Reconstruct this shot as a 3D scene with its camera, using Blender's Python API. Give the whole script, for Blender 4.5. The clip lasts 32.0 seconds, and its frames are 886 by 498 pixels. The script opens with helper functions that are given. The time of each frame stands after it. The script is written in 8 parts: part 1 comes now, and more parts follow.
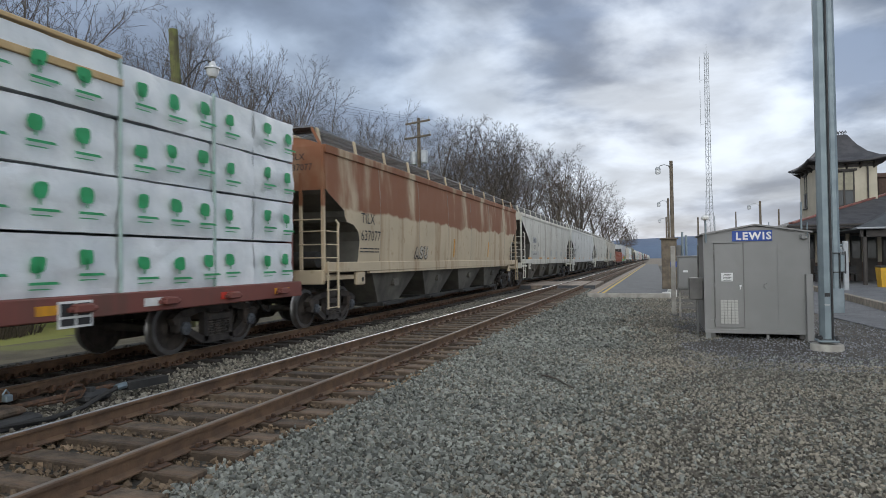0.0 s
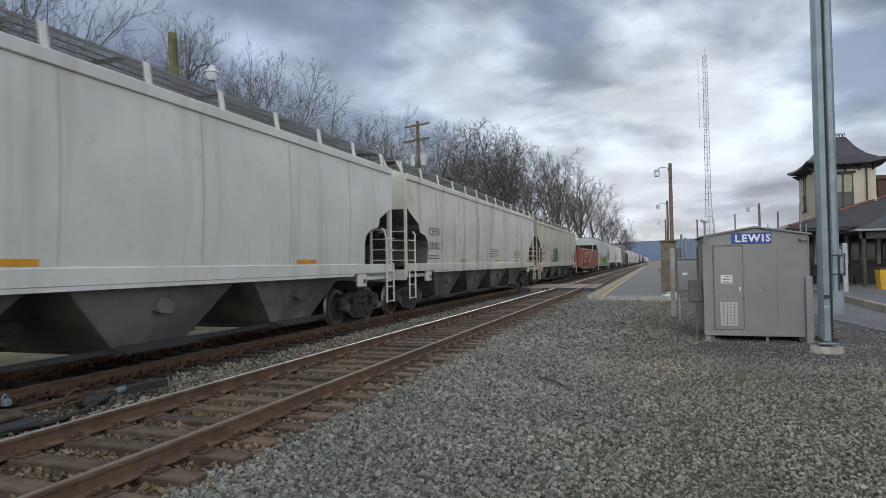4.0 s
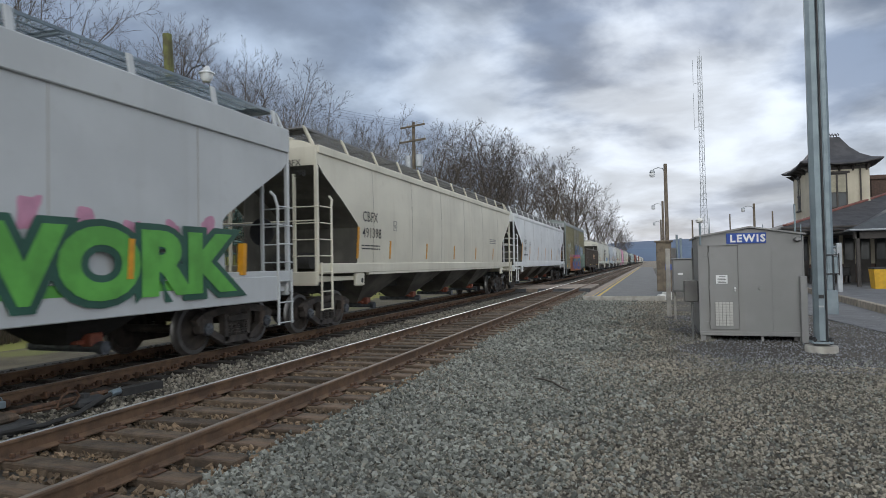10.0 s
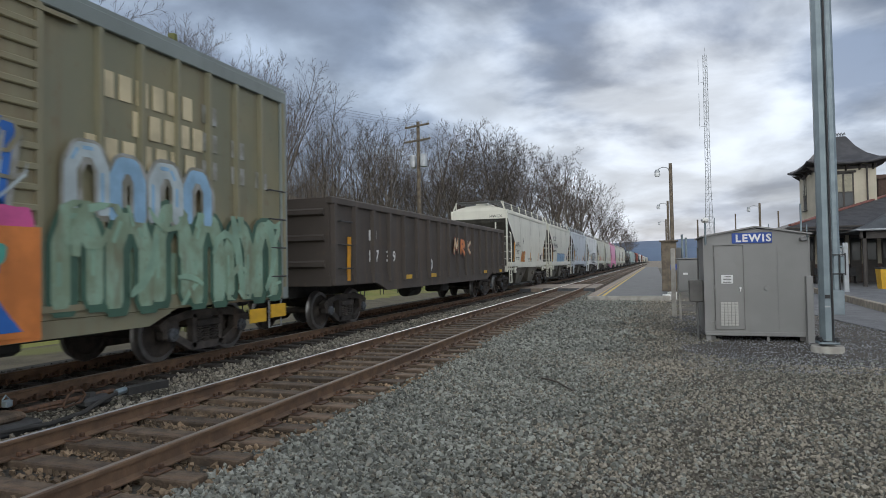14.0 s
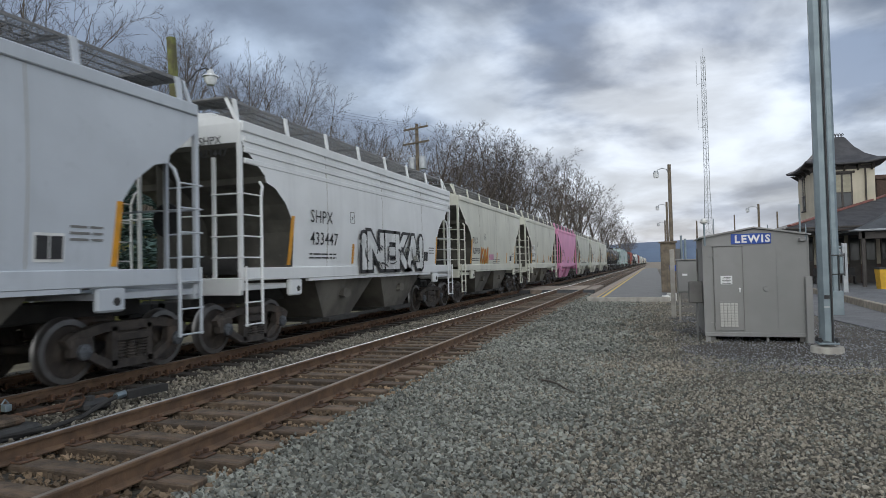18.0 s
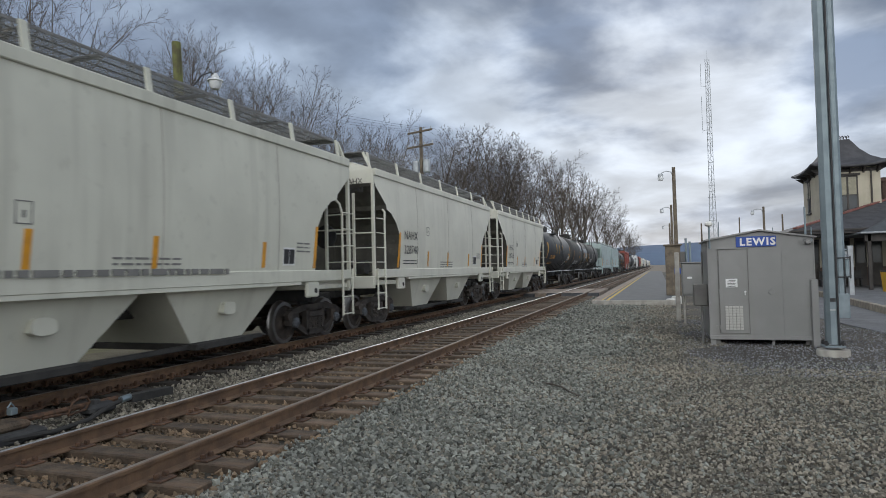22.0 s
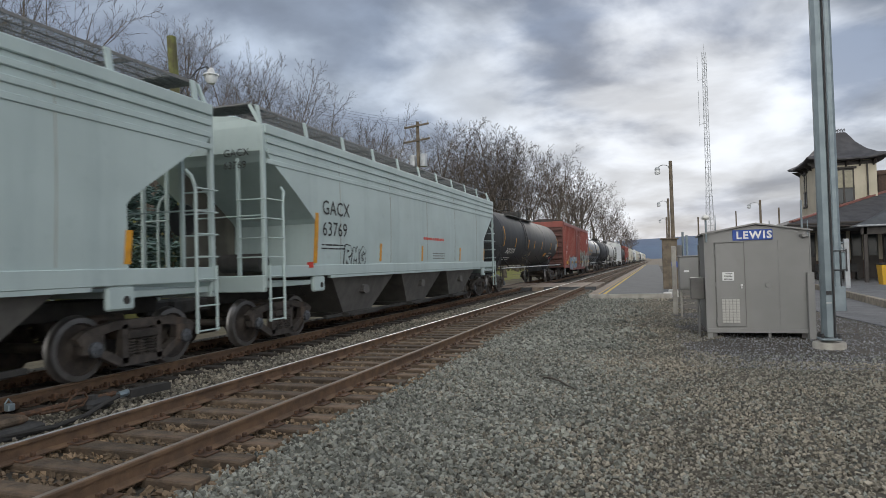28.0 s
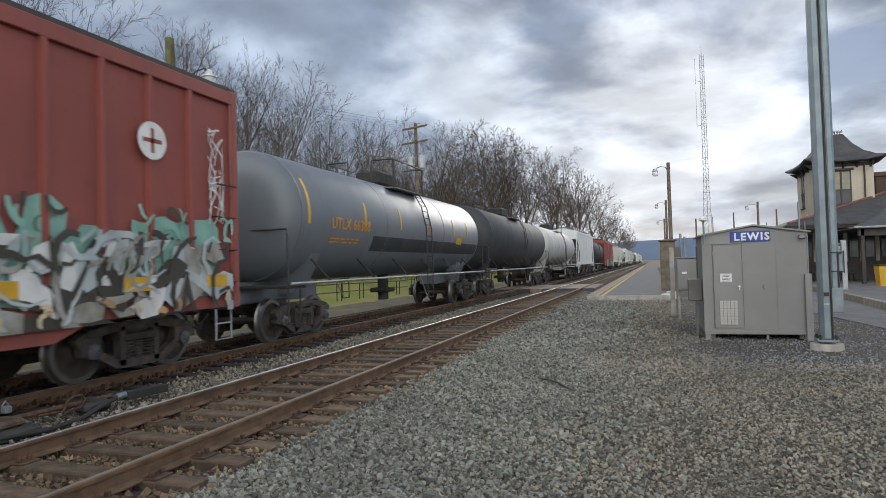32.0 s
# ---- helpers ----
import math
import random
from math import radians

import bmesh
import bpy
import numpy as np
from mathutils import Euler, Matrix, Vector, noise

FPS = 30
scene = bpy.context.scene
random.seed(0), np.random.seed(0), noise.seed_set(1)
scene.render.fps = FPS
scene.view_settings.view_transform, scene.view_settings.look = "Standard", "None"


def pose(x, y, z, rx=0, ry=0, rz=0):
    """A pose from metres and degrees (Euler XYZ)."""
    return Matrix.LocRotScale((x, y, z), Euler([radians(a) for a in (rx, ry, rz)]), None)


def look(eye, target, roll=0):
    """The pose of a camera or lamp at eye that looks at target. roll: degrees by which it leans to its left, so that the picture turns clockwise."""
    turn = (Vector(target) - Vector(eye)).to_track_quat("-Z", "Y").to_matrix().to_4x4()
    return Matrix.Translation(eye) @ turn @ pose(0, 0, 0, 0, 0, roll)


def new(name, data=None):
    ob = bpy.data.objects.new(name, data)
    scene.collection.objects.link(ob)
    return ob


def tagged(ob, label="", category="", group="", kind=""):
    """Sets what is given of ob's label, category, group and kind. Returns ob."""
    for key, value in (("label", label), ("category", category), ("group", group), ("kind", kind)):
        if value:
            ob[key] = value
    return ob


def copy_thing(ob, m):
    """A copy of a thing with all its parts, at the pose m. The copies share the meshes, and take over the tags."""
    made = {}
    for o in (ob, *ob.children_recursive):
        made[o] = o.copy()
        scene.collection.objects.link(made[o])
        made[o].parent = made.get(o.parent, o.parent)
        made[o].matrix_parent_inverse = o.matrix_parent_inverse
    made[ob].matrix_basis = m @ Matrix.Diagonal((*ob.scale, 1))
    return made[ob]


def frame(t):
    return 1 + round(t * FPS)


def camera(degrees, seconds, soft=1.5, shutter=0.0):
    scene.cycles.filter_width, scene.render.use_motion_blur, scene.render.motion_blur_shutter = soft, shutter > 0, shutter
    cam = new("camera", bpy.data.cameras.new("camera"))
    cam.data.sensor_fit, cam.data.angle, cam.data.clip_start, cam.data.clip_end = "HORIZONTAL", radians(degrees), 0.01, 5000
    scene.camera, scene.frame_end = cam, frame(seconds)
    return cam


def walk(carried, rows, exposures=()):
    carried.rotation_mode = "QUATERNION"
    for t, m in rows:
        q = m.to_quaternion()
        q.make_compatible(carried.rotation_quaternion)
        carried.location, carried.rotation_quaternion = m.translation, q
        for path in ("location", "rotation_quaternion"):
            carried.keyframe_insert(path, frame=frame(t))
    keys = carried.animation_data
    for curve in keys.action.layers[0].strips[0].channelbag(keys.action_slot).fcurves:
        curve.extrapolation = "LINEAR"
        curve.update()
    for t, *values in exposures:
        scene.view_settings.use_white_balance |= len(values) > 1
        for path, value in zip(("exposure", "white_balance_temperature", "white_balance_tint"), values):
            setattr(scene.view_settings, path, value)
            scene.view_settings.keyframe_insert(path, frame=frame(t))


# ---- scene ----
# One lens; the camera is held by hand and only sways.
cam = camera(70, 32.0, soft=0.4, shutter=0.12)
walk(cam, [
    (0, pose(0, 0, 1.67, 91.087, 0.8, 18.517)),
    (0.5, pose(0, 0, 1.67, 91.063, 0.794, 18.538)),
    (1, pose(0, 0, 1.67, 91.078, 0.759, 18.596)),
    (1.5, pose(0, 0, 1.67, 91.037, 0.779, 18.615)),
    (2, pose(0, 0, 1.67, 91.037, 0.87, 18.661)),
    (2.5, pose(0, 0, 1.67, 91.203, 0.806, 18.714)),
    (3, pose(0, 0, 1.67, 91.264, 0.966, 18.623)),
    (3.5, pose(0, 0, 1.67, 91.32, 0.959, 18.533)),
    (5.5, pose(0, 0, 1.67, 91.388, 0.916, 18.25)),
    (6, pose(0, 0, 1.67, 91.413, 0.877, 18.167)),
    (6.5, pose(0, 0, 1.67, 91.478, 0.922, 18.115)),
    (7, pose(0, 0, 1.67, 91.551, 0.927, 18.107)),
    (7.5, pose(0, 0, 1.67, 91.539, 0.759, 18.13)),
    (8, pose(0, 0, 1.67, 91.543, 0.802, 18.177)),
    (8.5, pose(0, 0, 1.67, 91.513, 0.745, 18.155)),
    (9, pose(0, 0, 1.67, 91.489, 0.867, 18.138)),
    (9.5, pose(0, 0, 1.67, 91.45, 0.991, 18.116)),
    (10, pose(0, 0, 1.67, 91.419, 1.079, 18.1)),
    (10.5, pose(0, 0, 1.67, 91.424, 1.19, 18.157)),
    (11, pose(0, 0, 1.67, 91.455, 1.084, 18.254)),
    (11.5, pose(0, 0, 1.67, 91.417, 1.006, 18.354)),
    (12, pose(0, 0, 1.67, 91.357, 1.017, 18.348)),
    (12.5, pose(0, 0, 1.67, 91.303, 1.079, 18.379)),
    (13, pose(0, 0, 1.67, 91.275, 1.006, 18.437)),
    (13.1, pose(0, 0, 1.67, 91.386, 0.927, 18.52)),
    (13.5, pose(0, 0, 1.67, 91.328, 1.005, 18.496)),
    (14, pose(0, 0, 1.67, 91.396, 1.042, 18.51)),
    (14.5, pose(0, 0, 1.67, 91.442, 1.05, 18.48)),
    (16.5, pose(0, 0, 1.67, 91.472, 1.235, 18.358)),
    (17, pose(0, 0, 1.67, 91.484, 1.09, 18.378)),
    (17.5, pose(0, 0, 1.67, 91.488, 1.131, 18.402)),
    (18, pose(0, 0, 1.67, 91.584, 1.292, 18.452)),
    (18.5, pose(0, 0, 1.67, 91.67, 1.377, 18.469)),
    (19, pose(0, 0, 1.67, 91.77, 1.397, 18.57)),
    (19.5, pose(0, 0, 1.67, 91.935, 1.52, 18.755)),
    (20, pose(0, 0, 1.67, 92.094, 1.455, 18.952)),
    (20.5, pose(0, 0, 1.67, 92.22, 1.465, 18.945)),
    (21, pose(0, 0, 1.67, 92.164, 1.259, 18.889)),
    (21.5, pose(0, 0, 1.67, 91.887, 1.201, 18.823)),
    (22, pose(0, 0, 1.67, 91.888, 1.367, 18.831)),
    (22.5, pose(0, 0, 1.67, 91.925, 1.391, 18.842)),
    (23, pose(0, 0, 1.67, 91.879, 1.289, 18.772)),
    (23.5, pose(0, 0, 1.67, 91.859, 1.436, 18.769)),
    (24, pose(0, 0, 1.67, 91.68, 1.379, 18.857)),
    (24.5, pose(0, 0, 1.67, 91.444, 1.379, 18.808)),
    (25, pose(0, 0, 1.67, 91.247, 1.479, 18.621)),
    (25.5, pose(0, 0, 1.67, 91.299, 1.574, 18.586)),
    (27.5, pose(0, 0, 1.67, 91.371, 1.566, 18.585)),
    (28, pose(0, 0, 1.67, 91.371, 1.566, 18.585)),
    (28.5, pose(0, 0, 1.67, 91.37, 1.568, 18.52)),
    (29, pose(0, 0, 1.67, 91.385, 1.606, 18.511)),
    (29.5, pose(0, 0, 1.67, 91.43, 1.55, 18.513)),
    (30, pose(0, 0, 1.67, 91.336, 1.689, 18.444)),
    (30.5, pose(0, 0, 1.67, 91.357, 1.688, 18.439)),
    (31, pose(0, 0, 1.67, 91.385, 1.629, 18.375)),
    (31.5, pose(0, 0, 1.67, 91.443, 1.566, 18.388)),
    (32, pose(0, 0, 1.67, 91.52, 1.599, 18.416)),
], exposures=[(0.0, 0.15, 6320, 9), (12.0, 0.15, 6350, 9), (21.0, 0.13, 6350, 9), (23.8, 0.07, 6350, 9), (25.0, 0.28, 6500, 10), (28.0, 0.18, 6700, 10), (29.0, 0.22, 6700, 10), (31.0, 0.41, 6700, 10), (32.0, 0.33, 6550, 10)])

# ---- light: overcast afternoon, the sun behind clouds down the line ----
SUN_AZ, SUN_EL = radians(2), radians(19)
SUN_DIR = Vector((math.sin(SUN_AZ) * math.cos(SUN_EL), math.cos(SUN_AZ) * math.cos(SUN_EL), math.sin(SUN_EL)))


def make_world():
    w = bpy.data.worlds.new("overcast_sky")
    scene.world = w
    w.use_nodes = True
    nt = w.node_tree
    nt.nodes.clear()
    N, K = nt.nodes.new, nt.links.new

    def mth(op, a, b=None, clamp=False):
        n = N("ShaderNodeMath")
        n.operation, n.use_clamp = op, clamp
        for i, v in enumerate((a, b)):
            if v is None:
                continue
            if isinstance(v, (int, float)):
                n.inputs[i].default_value = v
            else:
                K(v, n.inputs[i])
        return n.outputs[0]

    def mix(f, a, b):
        n = N("ShaderNodeMix")
        n.data_type = "RGBA"
        K(f, n.inputs[0])
        for i, v in ((6, a), (7, b)):
            if isinstance(v, tuple):
                n.inputs[i].default_value = (*v, 1)
            else:
                K(v, n.inputs[i])
        return n.outputs[2]

    def smooth(v, a, b):
        n = N("ShaderNodeMapRange")
        n.interpolation_type = "SMOOTHSTEP"
        K(v, n.inputs[0])
        n.inputs[1].default_value, n.inputs[2].default_value = a, b
        return n.outputs[0]

    out, bg = N("ShaderNodeOutputWorld"), N("ShaderNodeBackground")
    sky = N("ShaderNodeTexSky")
    sky.sky_type, sky.sun_disc = "NISHITA", False
    sky.sun_elevation, sky.sun_rotation = SUN_EL, SUN_AZ
    dim = N("ShaderNodeVectorMath")
    dim.operation = "SCALE"
    K(sky.outputs[0], dim.inputs[0])
    dim.inputs["Scale"].default_value = 0.12
    co = N("ShaderNodeTexCoord").outputs["Generated"]
    sep = N("ShaderNodeSeparateXYZ")
    K(co, sep.inputs[0])
    up = mth("MAXIMUM", sep.outputs[2], 0.0)
    # the cloud base as a level sheet overhead, closing up towards the horizon
    lift = mth("ADD", up, 0.24)
    flat = N("ShaderNodeCombineXYZ")
    K(mth("DIVIDE", sep.outputs[0], lift), flat.inputs[0])
    K(mth("DIVIDE", sep.outputs[1], lift), flat.inputs[1])
    K(mth("MULTIPLY", up, 0.6), flat.inputs[2])

    def clouds(scale, seed, detail, rough):
        n = N("ShaderNodeTexNoise")
        n.noise_dimensions = "4D"
        n.inputs["Scale"].default_value, n.inputs["W"].default_value = scale, seed
        n.inputs["Detail"].default_value, n.inputs["Roughness"].default_value = detail, rough
        n.inputs["Distortion"].default_value = 0.35
        K(flat.outputs[0], n.inputs["Vector"])
        return n.outputs["Fac"]

    big = clouds(1.25, 5.3, 7, 0.48)
    fine = clouds(3.2, 1.2, 7, 0.52)
    shade = clouds(2.2, 8.7, 6, 0.5)
    tone = mth("ADD", mth("MULTIPLY", big, 0.7), mth("MULTIPLY", fine, 0.3))
    dot = N("ShaderNodeVectorMath")
    dot.operation = "DOT_PRODUCT"
    K(co, dot.inputs[0])
    dot.inputs[1].default_value = SUN_DIR
    deck = mth("MULTIPLY", smooth(up, 0.2, 0.5), 0.06)
    near = smooth(dot.outputs["Value"], 0.86, 1.0)
    dark = smooth(mth("ADD", mth("ADD", tone, deck), mth("MULTIPLY", near, -0.07)), 0.405, 0.55)
    low = smooth(up, 0.5, 0.0)
    base = mix(dark, (0.43, 0.51, 0.63), (0.225, 0.275, 0.365))
    lit = mix(dark, (0.70, 0.765, 0.86), (0.175, 0.235, 0.345))
    col = mix(mth("MULTIPLY", near, 0.9), base, lit)
    pale = mix(near, (0.34, 0.41, 0.52), (0.42, 0.455, 0.52))
    col = mix(mth("MULTIPLY", mth("POWER", low, 3.0), 0.4), col, pale)
    # fainter swells inside the cloud
    swell = N("ShaderNodeVectorMath")
    swell.operation = "SCALE"
    K(col, swell.inputs[0])
    K(mth("ADD", mth("MULTIPLY", smooth(shade, 0.36, 0.64), 0.5), 0.75), swell.inputs["Scale"])
    col = swell.outputs[0]
    # thinner cloud on the far side of the sky, away from the low sun
    back = smooth(dot.outputs["Value"], 0.48, -0.6)
    col = mix(back, col, (1.60, 1.62, 1.61))
    cover = N("ShaderNodeMix")
    cover.data_type = "RGBA"
    cover.inputs[0].default_value = 0.97
    K(dim.outputs[0], cover.inputs[6])
    K(col, cover.inputs[7])
    K(cover.outputs[2], bg.inputs[0])
    bg.inputs[1].default_value = 1.0
    K(bg.outputs[0], out.inputs[0])


make_world()
sun = new("sun", bpy.data.lights.new("sun", "SUN"))
sun.data.energy, sun.data.angle, sun.data.color = 0.6, radians(22), (1.0, 0.96, 0.9)
sun.matrix_world = look((0, 0, 40), Vector((0, 0, 40)) - SUN_DIR)


# ---- materials ----
def mat(name, col, col2=None, rough=0.8, metal=0.0, scale=3.0, bump=0.15, bscale=40.0, rand=0.0, island=0.0,
        stain=None, amount=0.0, sscale=(2.0, 2.0, 0.25), top=None, spec=0.5):
    """A worn surface: two tones of grain, stains that run down, relief; rand and island vary the tone from piece to piece."""
    m = bpy.data.materials.new(name)
    m.use_nodes = True
    nt = m.node_tree
    N, K = nt.nodes.new, nt.links.new
    b = nt.nodes["Principled BSDF"]
    co = N("ShaderNodeTexCoord").outputs["Object"]

    def noise_at(sc, detail=5.0, vec=None):
        n = N("ShaderNodeTexNoise")
        n.inputs["Detail"].default_value = detail
        if isinstance(sc, tuple):
            mp = N("ShaderNodeMapping")
            mp.inputs["Scale"].default_value = sc
            K(co, mp.inputs[0])
            K(mp.outputs[0], n.inputs["Vector"])
            n.inputs["Scale"].default_value = 1.0
        else:
            K(co, n.inputs["Vector"])
            n.inputs["Scale"].default_value = sc
        return n.outputs["Fac"]

    def ramp(v, a, c):
        n = N("ShaderNodeMapRange")
        n.interpolation_type = "SMOOTHSTEP"
        K(v, n.inputs[0])
        n.inputs[1].default_value, n.inputs[2].default_value = a, c
        return n.outputs[0]

    def mix(f, a, c):
        n = N("ShaderNodeMix")
        n.data_type = "RGBA"
        if isinstance(f, float):
            n.inputs[0].default_value = f
        else:
            K(f, n.inputs[0])
        for i, v in ((6, a), (7, c)):
            if isinstance(v, tuple):
                n.inputs[i].default_value = (*v, 1)
            else:
                K(v, n.inputs[i])
        return n.outputs[2]

    def times(a, c):
        n = N("ShaderNodeMath")
        n.operation = "MULTIPLY"
        for i, v in enumerate((a, c)):
            if isinstance(v, float):
                n.inputs[i].default_value = v
            else:
                K(v, n.inputs[i])
        return n.outputs[0]

    c = mix(ramp(noise_at(scale), 0.35, 0.65), col, col2 or tuple(v * 0.82 for v in col))
    if stain:
        c = mix(times(ramp(noise_at(sscale, 6.0), 0.5, 0.72), amount), c, stain)
        c = mix(times(ramp(noise_at(scale * 6, 4.0), 0.58, 0.75), amount * 0.6), c, stain)
    if top:
        # weathering that starts from the upper edge: (colour, height, spread)
        sp = N("ShaderNodeSeparateXYZ")
        K(co, sp.inputs[0])
        ad = N("ShaderNodeMath")
        ad.operation = "ADD"
        K(sp.outputs[2], ad.inputs[0])
        K(times(noise_at((1.1, 1.1, 0.12), 6.0), top[2]), ad.inputs[1])
        c = mix(times(ramp(ad.outputs[0], top[1] + top[2] * 0.45, top[1] + top[2] * 0.62), ramp(noise_at((0.5, 0.9, 0.3), 6.0), 0.30, 0.52)), c, top[0])
    if rand or island:
        if island:
            src = N("ShaderNodeNewGeometry").outputs["Random Per Island"]
        else:
            src = N("ShaderNodeObjectInfo").outputs["Random"]
        k = N("ShaderNodeMapRange")
        K(src, k.inputs[0])
        r = rand or island
        k.inputs[3].default_value, k.inputs[4].default_value = 1 - r, 1 + r
        h = N("ShaderNodeHueSaturation")
        K(k.outputs[0], h.inputs["Value"])
        K(c, h.inputs["Color"])
        c = h.outputs[0]
    K(c, b.inputs["Base Color"])
    rr = N("ShaderNodeMapRange")
    K(noise_at(scale * 3), rr.inputs[0])
    rr.inputs[3].default_value, rr.inputs[4].default_value = max(rough - 0.12, 0.05), min(rough + 0.12, 1)
    K(rr.outputs[0], b.inputs["Roughness"])
    b.inputs["Metallic"].default_value = metal
    b.inputs["Specular IOR Level"].default_value = spec
    if bump:
        bp = N("ShaderNodeBump")
        bp.inputs["Strength"].default_value, bp.inputs["Distance"].default_value = bump, 0.02
        K(noise_at(bscale), bp.inputs["Height"])
        K(bp.outputs[0], b.inputs["Normal"])
    return m


GRIME = (0.10, 0.085, 0.07)
M = {}
# bed colour darkened to paint the shade in gaps between loose stones
M["gravel_bed"] = mat("gravel_bed", (0.0713, 0.062, 0.04836), (0.0403, 0.03534, 0.0279), 0.95, scale=9, bump=0.9, bscale=26, stain=(0.2, 0.155, 0.11), amount=0.5, sscale=(0.25, 0.25, 0.25))
M["stone"] = mat("stone", (0.2185, 0.2226, 0.1961), (0.1704, 0.1748, 0.155), 0.9, scale=0.5, bump=0.4, bscale=90, island=0.62)
M["stone_brown"] = mat("stone_brown", (0.2464, 0.22, 0.176), (0.1892, 0.1778, 0.1478), 0.92, scale=0.5, bump=0.4, bscale=90, island=0.62)
M["stone_rust"] = mat("stone_rust", (0.2295, 0.1615, 0.102), (0.119, 0.085, 0.05525), 0.93, scale=1.2, bump=0.4, bscale=90, island=0.5)
M["stone_slate"] = mat("stone_slate", (0.235, 0.235, 0.25), (0.16, 0.162, 0.175), 0.9, scale=0.8, bump=0.4, bscale=90, island=0.6)
# far track stone and bed: oil stain plus painted shade under the train
M["stone_oily_shade"] = mat("stone_oily_shade", (0.06, 0.05, 0.04), (0.03, 0.026, 0.022), 0.85, scale=2, bump=0.4, bscale=90, island=0.6)
M["gravel_oily_shade"] = mat("gravel_oily_shade", (0.032, 0.028, 0.024), (0.018, 0.016, 0.014), 0.9, scale=5, bump=0.9, bscale=26)
M["tie"] = mat("tie", (0.1215, 0.0882, 0.0612), (0.063, 0.0468, 0.0342), 0.92, scale=6, bump=0.8, bscale=30, rand=0.35, stain=(0.20, 0.125, 0.075), amount=0.5, sscale=(1.2, 7, 2))
M["rail_web"] = mat("rail_web", (0.1638, 0.0975, 0.05616), (0.0975, 0.05928, 0.03744), 0.8, metal=0.1, scale=4, bump=0.3, bscale=60)
M["rail_top"] = mat("rail_top", (0.56, 0.55, 0.54), (0.44, 0.43, 0.42), 0.4, metal=0.85, scale=2, bump=0.03)
M["rail_worn"] = mat("rail_worn", (0.22, 0.185, 0.155), (0.165, 0.137, 0.112), 0.6, metal=0.25, scale=2, bump=0.05)
M["plate"] = mat("plate", (0.132, 0.0704, 0.04), (0.068, 0.04, 0.0272), 0.85, metal=0.15, scale=20, bump=0.4, rand=0.3)
M["grass"] = mat("grass", (0.20, 0.225, 0.042), (0.27, 0.25, 0.07), 0.95, scale=0.35, bump=0.9, bscale=30, stain=(0.15, 0.125, 0.068), amount=0.7, sscale=(0.5, 0.25, 0.3))
M["verge"] = mat("verge", (0.15, 0.128, 0.085), (0.10, 0.085, 0.058), 0.95, scale=1.6, bump=0.9, bscale=26, stain=(0.185, 0.19, 0.055), amount=0.8, sscale=(0.6, 0.4, 0.4))
M["litter"] = mat("litter", (0.20, 0.16, 0.115), (0.12, 0.10, 0.075), 0.97, scale=0.6, bump=1.0, bscale=4)
M["asphalt"] = mat("asphalt", (0.16, 0.16, 0.165), (0.12, 0.12, 0.125), 0.93, scale=2, bump=0.5, bscale=120, stain=(0.2, 0.2, 0.2), amount=0.4, sscale=(0.5, 0.5, 0.5))
M["platform"] = mat("platform", (0.135, 0.138, 0.14), (0.11, 0.112, 0.115), 0.9, scale=1.2, bump=0.3, bscale=120)
M["concrete"] = mat("concrete", (0.42, 0.40, 0.36), (0.32, 0.30, 0.27), 0.9, scale=4, bump=0.4, bscale=60, stain=GRIME, amount=0.3)
M["crossing_wood"] = mat("crossing_wood", (0.30, 0.24, 0.19), (0.21, 0.165, 0.13), 0.9, scale=3, bump=0.5, bscale=30, rand=0.2)
# far track ties, greasy and painted darker for the shade under the train
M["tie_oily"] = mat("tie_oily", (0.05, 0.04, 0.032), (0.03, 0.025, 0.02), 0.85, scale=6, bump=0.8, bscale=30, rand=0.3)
M["yellow_line"] = mat("yellow_line", (0.55, 0.37, 0.05), (0.42, 0.29, 0.06), 0.8, scale=9, bump=0.1)
M["rubber"] = mat("rubber", (0.03, 0.03, 0.032), (0.05, 0.05, 0.05), 0.85, scale=4)
M["hut_metal"] = mat("hut_metal", (0.2837, 0.2809, 0.2762), (0.2437, 0.2418, 0.2381), 0.5, metal=0.45, scale=0.8, bump=0.06, bscale=12, stain=(0.22, 0.21, 0.195), amount=0.35)
M["hut_dark"] = mat("hut_dark", (0.17, 0.165, 0.155), (0.13, 0.125, 0.12), 0.6, metal=0.4, scale=3)
M["vent_grey"] = mat("vent_grey", (0.46, 0.45, 0.42), (0.38, 0.37, 0.345), 0.6, scale=6)
M["hut_white"] = mat("hut_white", (0.72, 0.71, 0.68), (0.62, 0.61, 0.58), 0.6, scale=6)
M["sign_blue"] = mat("sign_blue", (0.02, 0.075, 0.36), (0.018, 0.06, 0.30), 0.35, scale=3, bump=0)
M["sign_white"] = mat("sign_white", (0.8, 0.8, 0.8), None, 0.5, scale=3, bump=0)
M["galv"] = mat("galv", (0.235, 0.285, 0.31), (0.19, 0.23, 0.255), 0.5, metal=0.55, scale=3, bump=0.06, stain=(0.30, 0.33, 0.355), amount=0.4)
M["steel_dark"] = mat("steel_dark", (0.05, 0.05, 0.052), (0.035, 0.035, 0.037), 0.6, metal=0.3, scale=6)
M["wood_pole"] = mat("wood_pole", (0.19, 0.155, 0.115), (0.12, 0.098, 0.075), 0.95, scale=4, bump=0.7, bscale=20, stain=GRIME, amount=0.5, sscale=(8, 8, 0.5))
M["moss_pole"] = mat("moss_pole", (0.16, 0.17, 0.06), (0.105, 0.10, 0.05), 0.95, scale=3, bump=0.7, bscale=20, stain=(0.07, 0.065, 0.045), amount=0.6, sscale=(8, 8, 0.5))
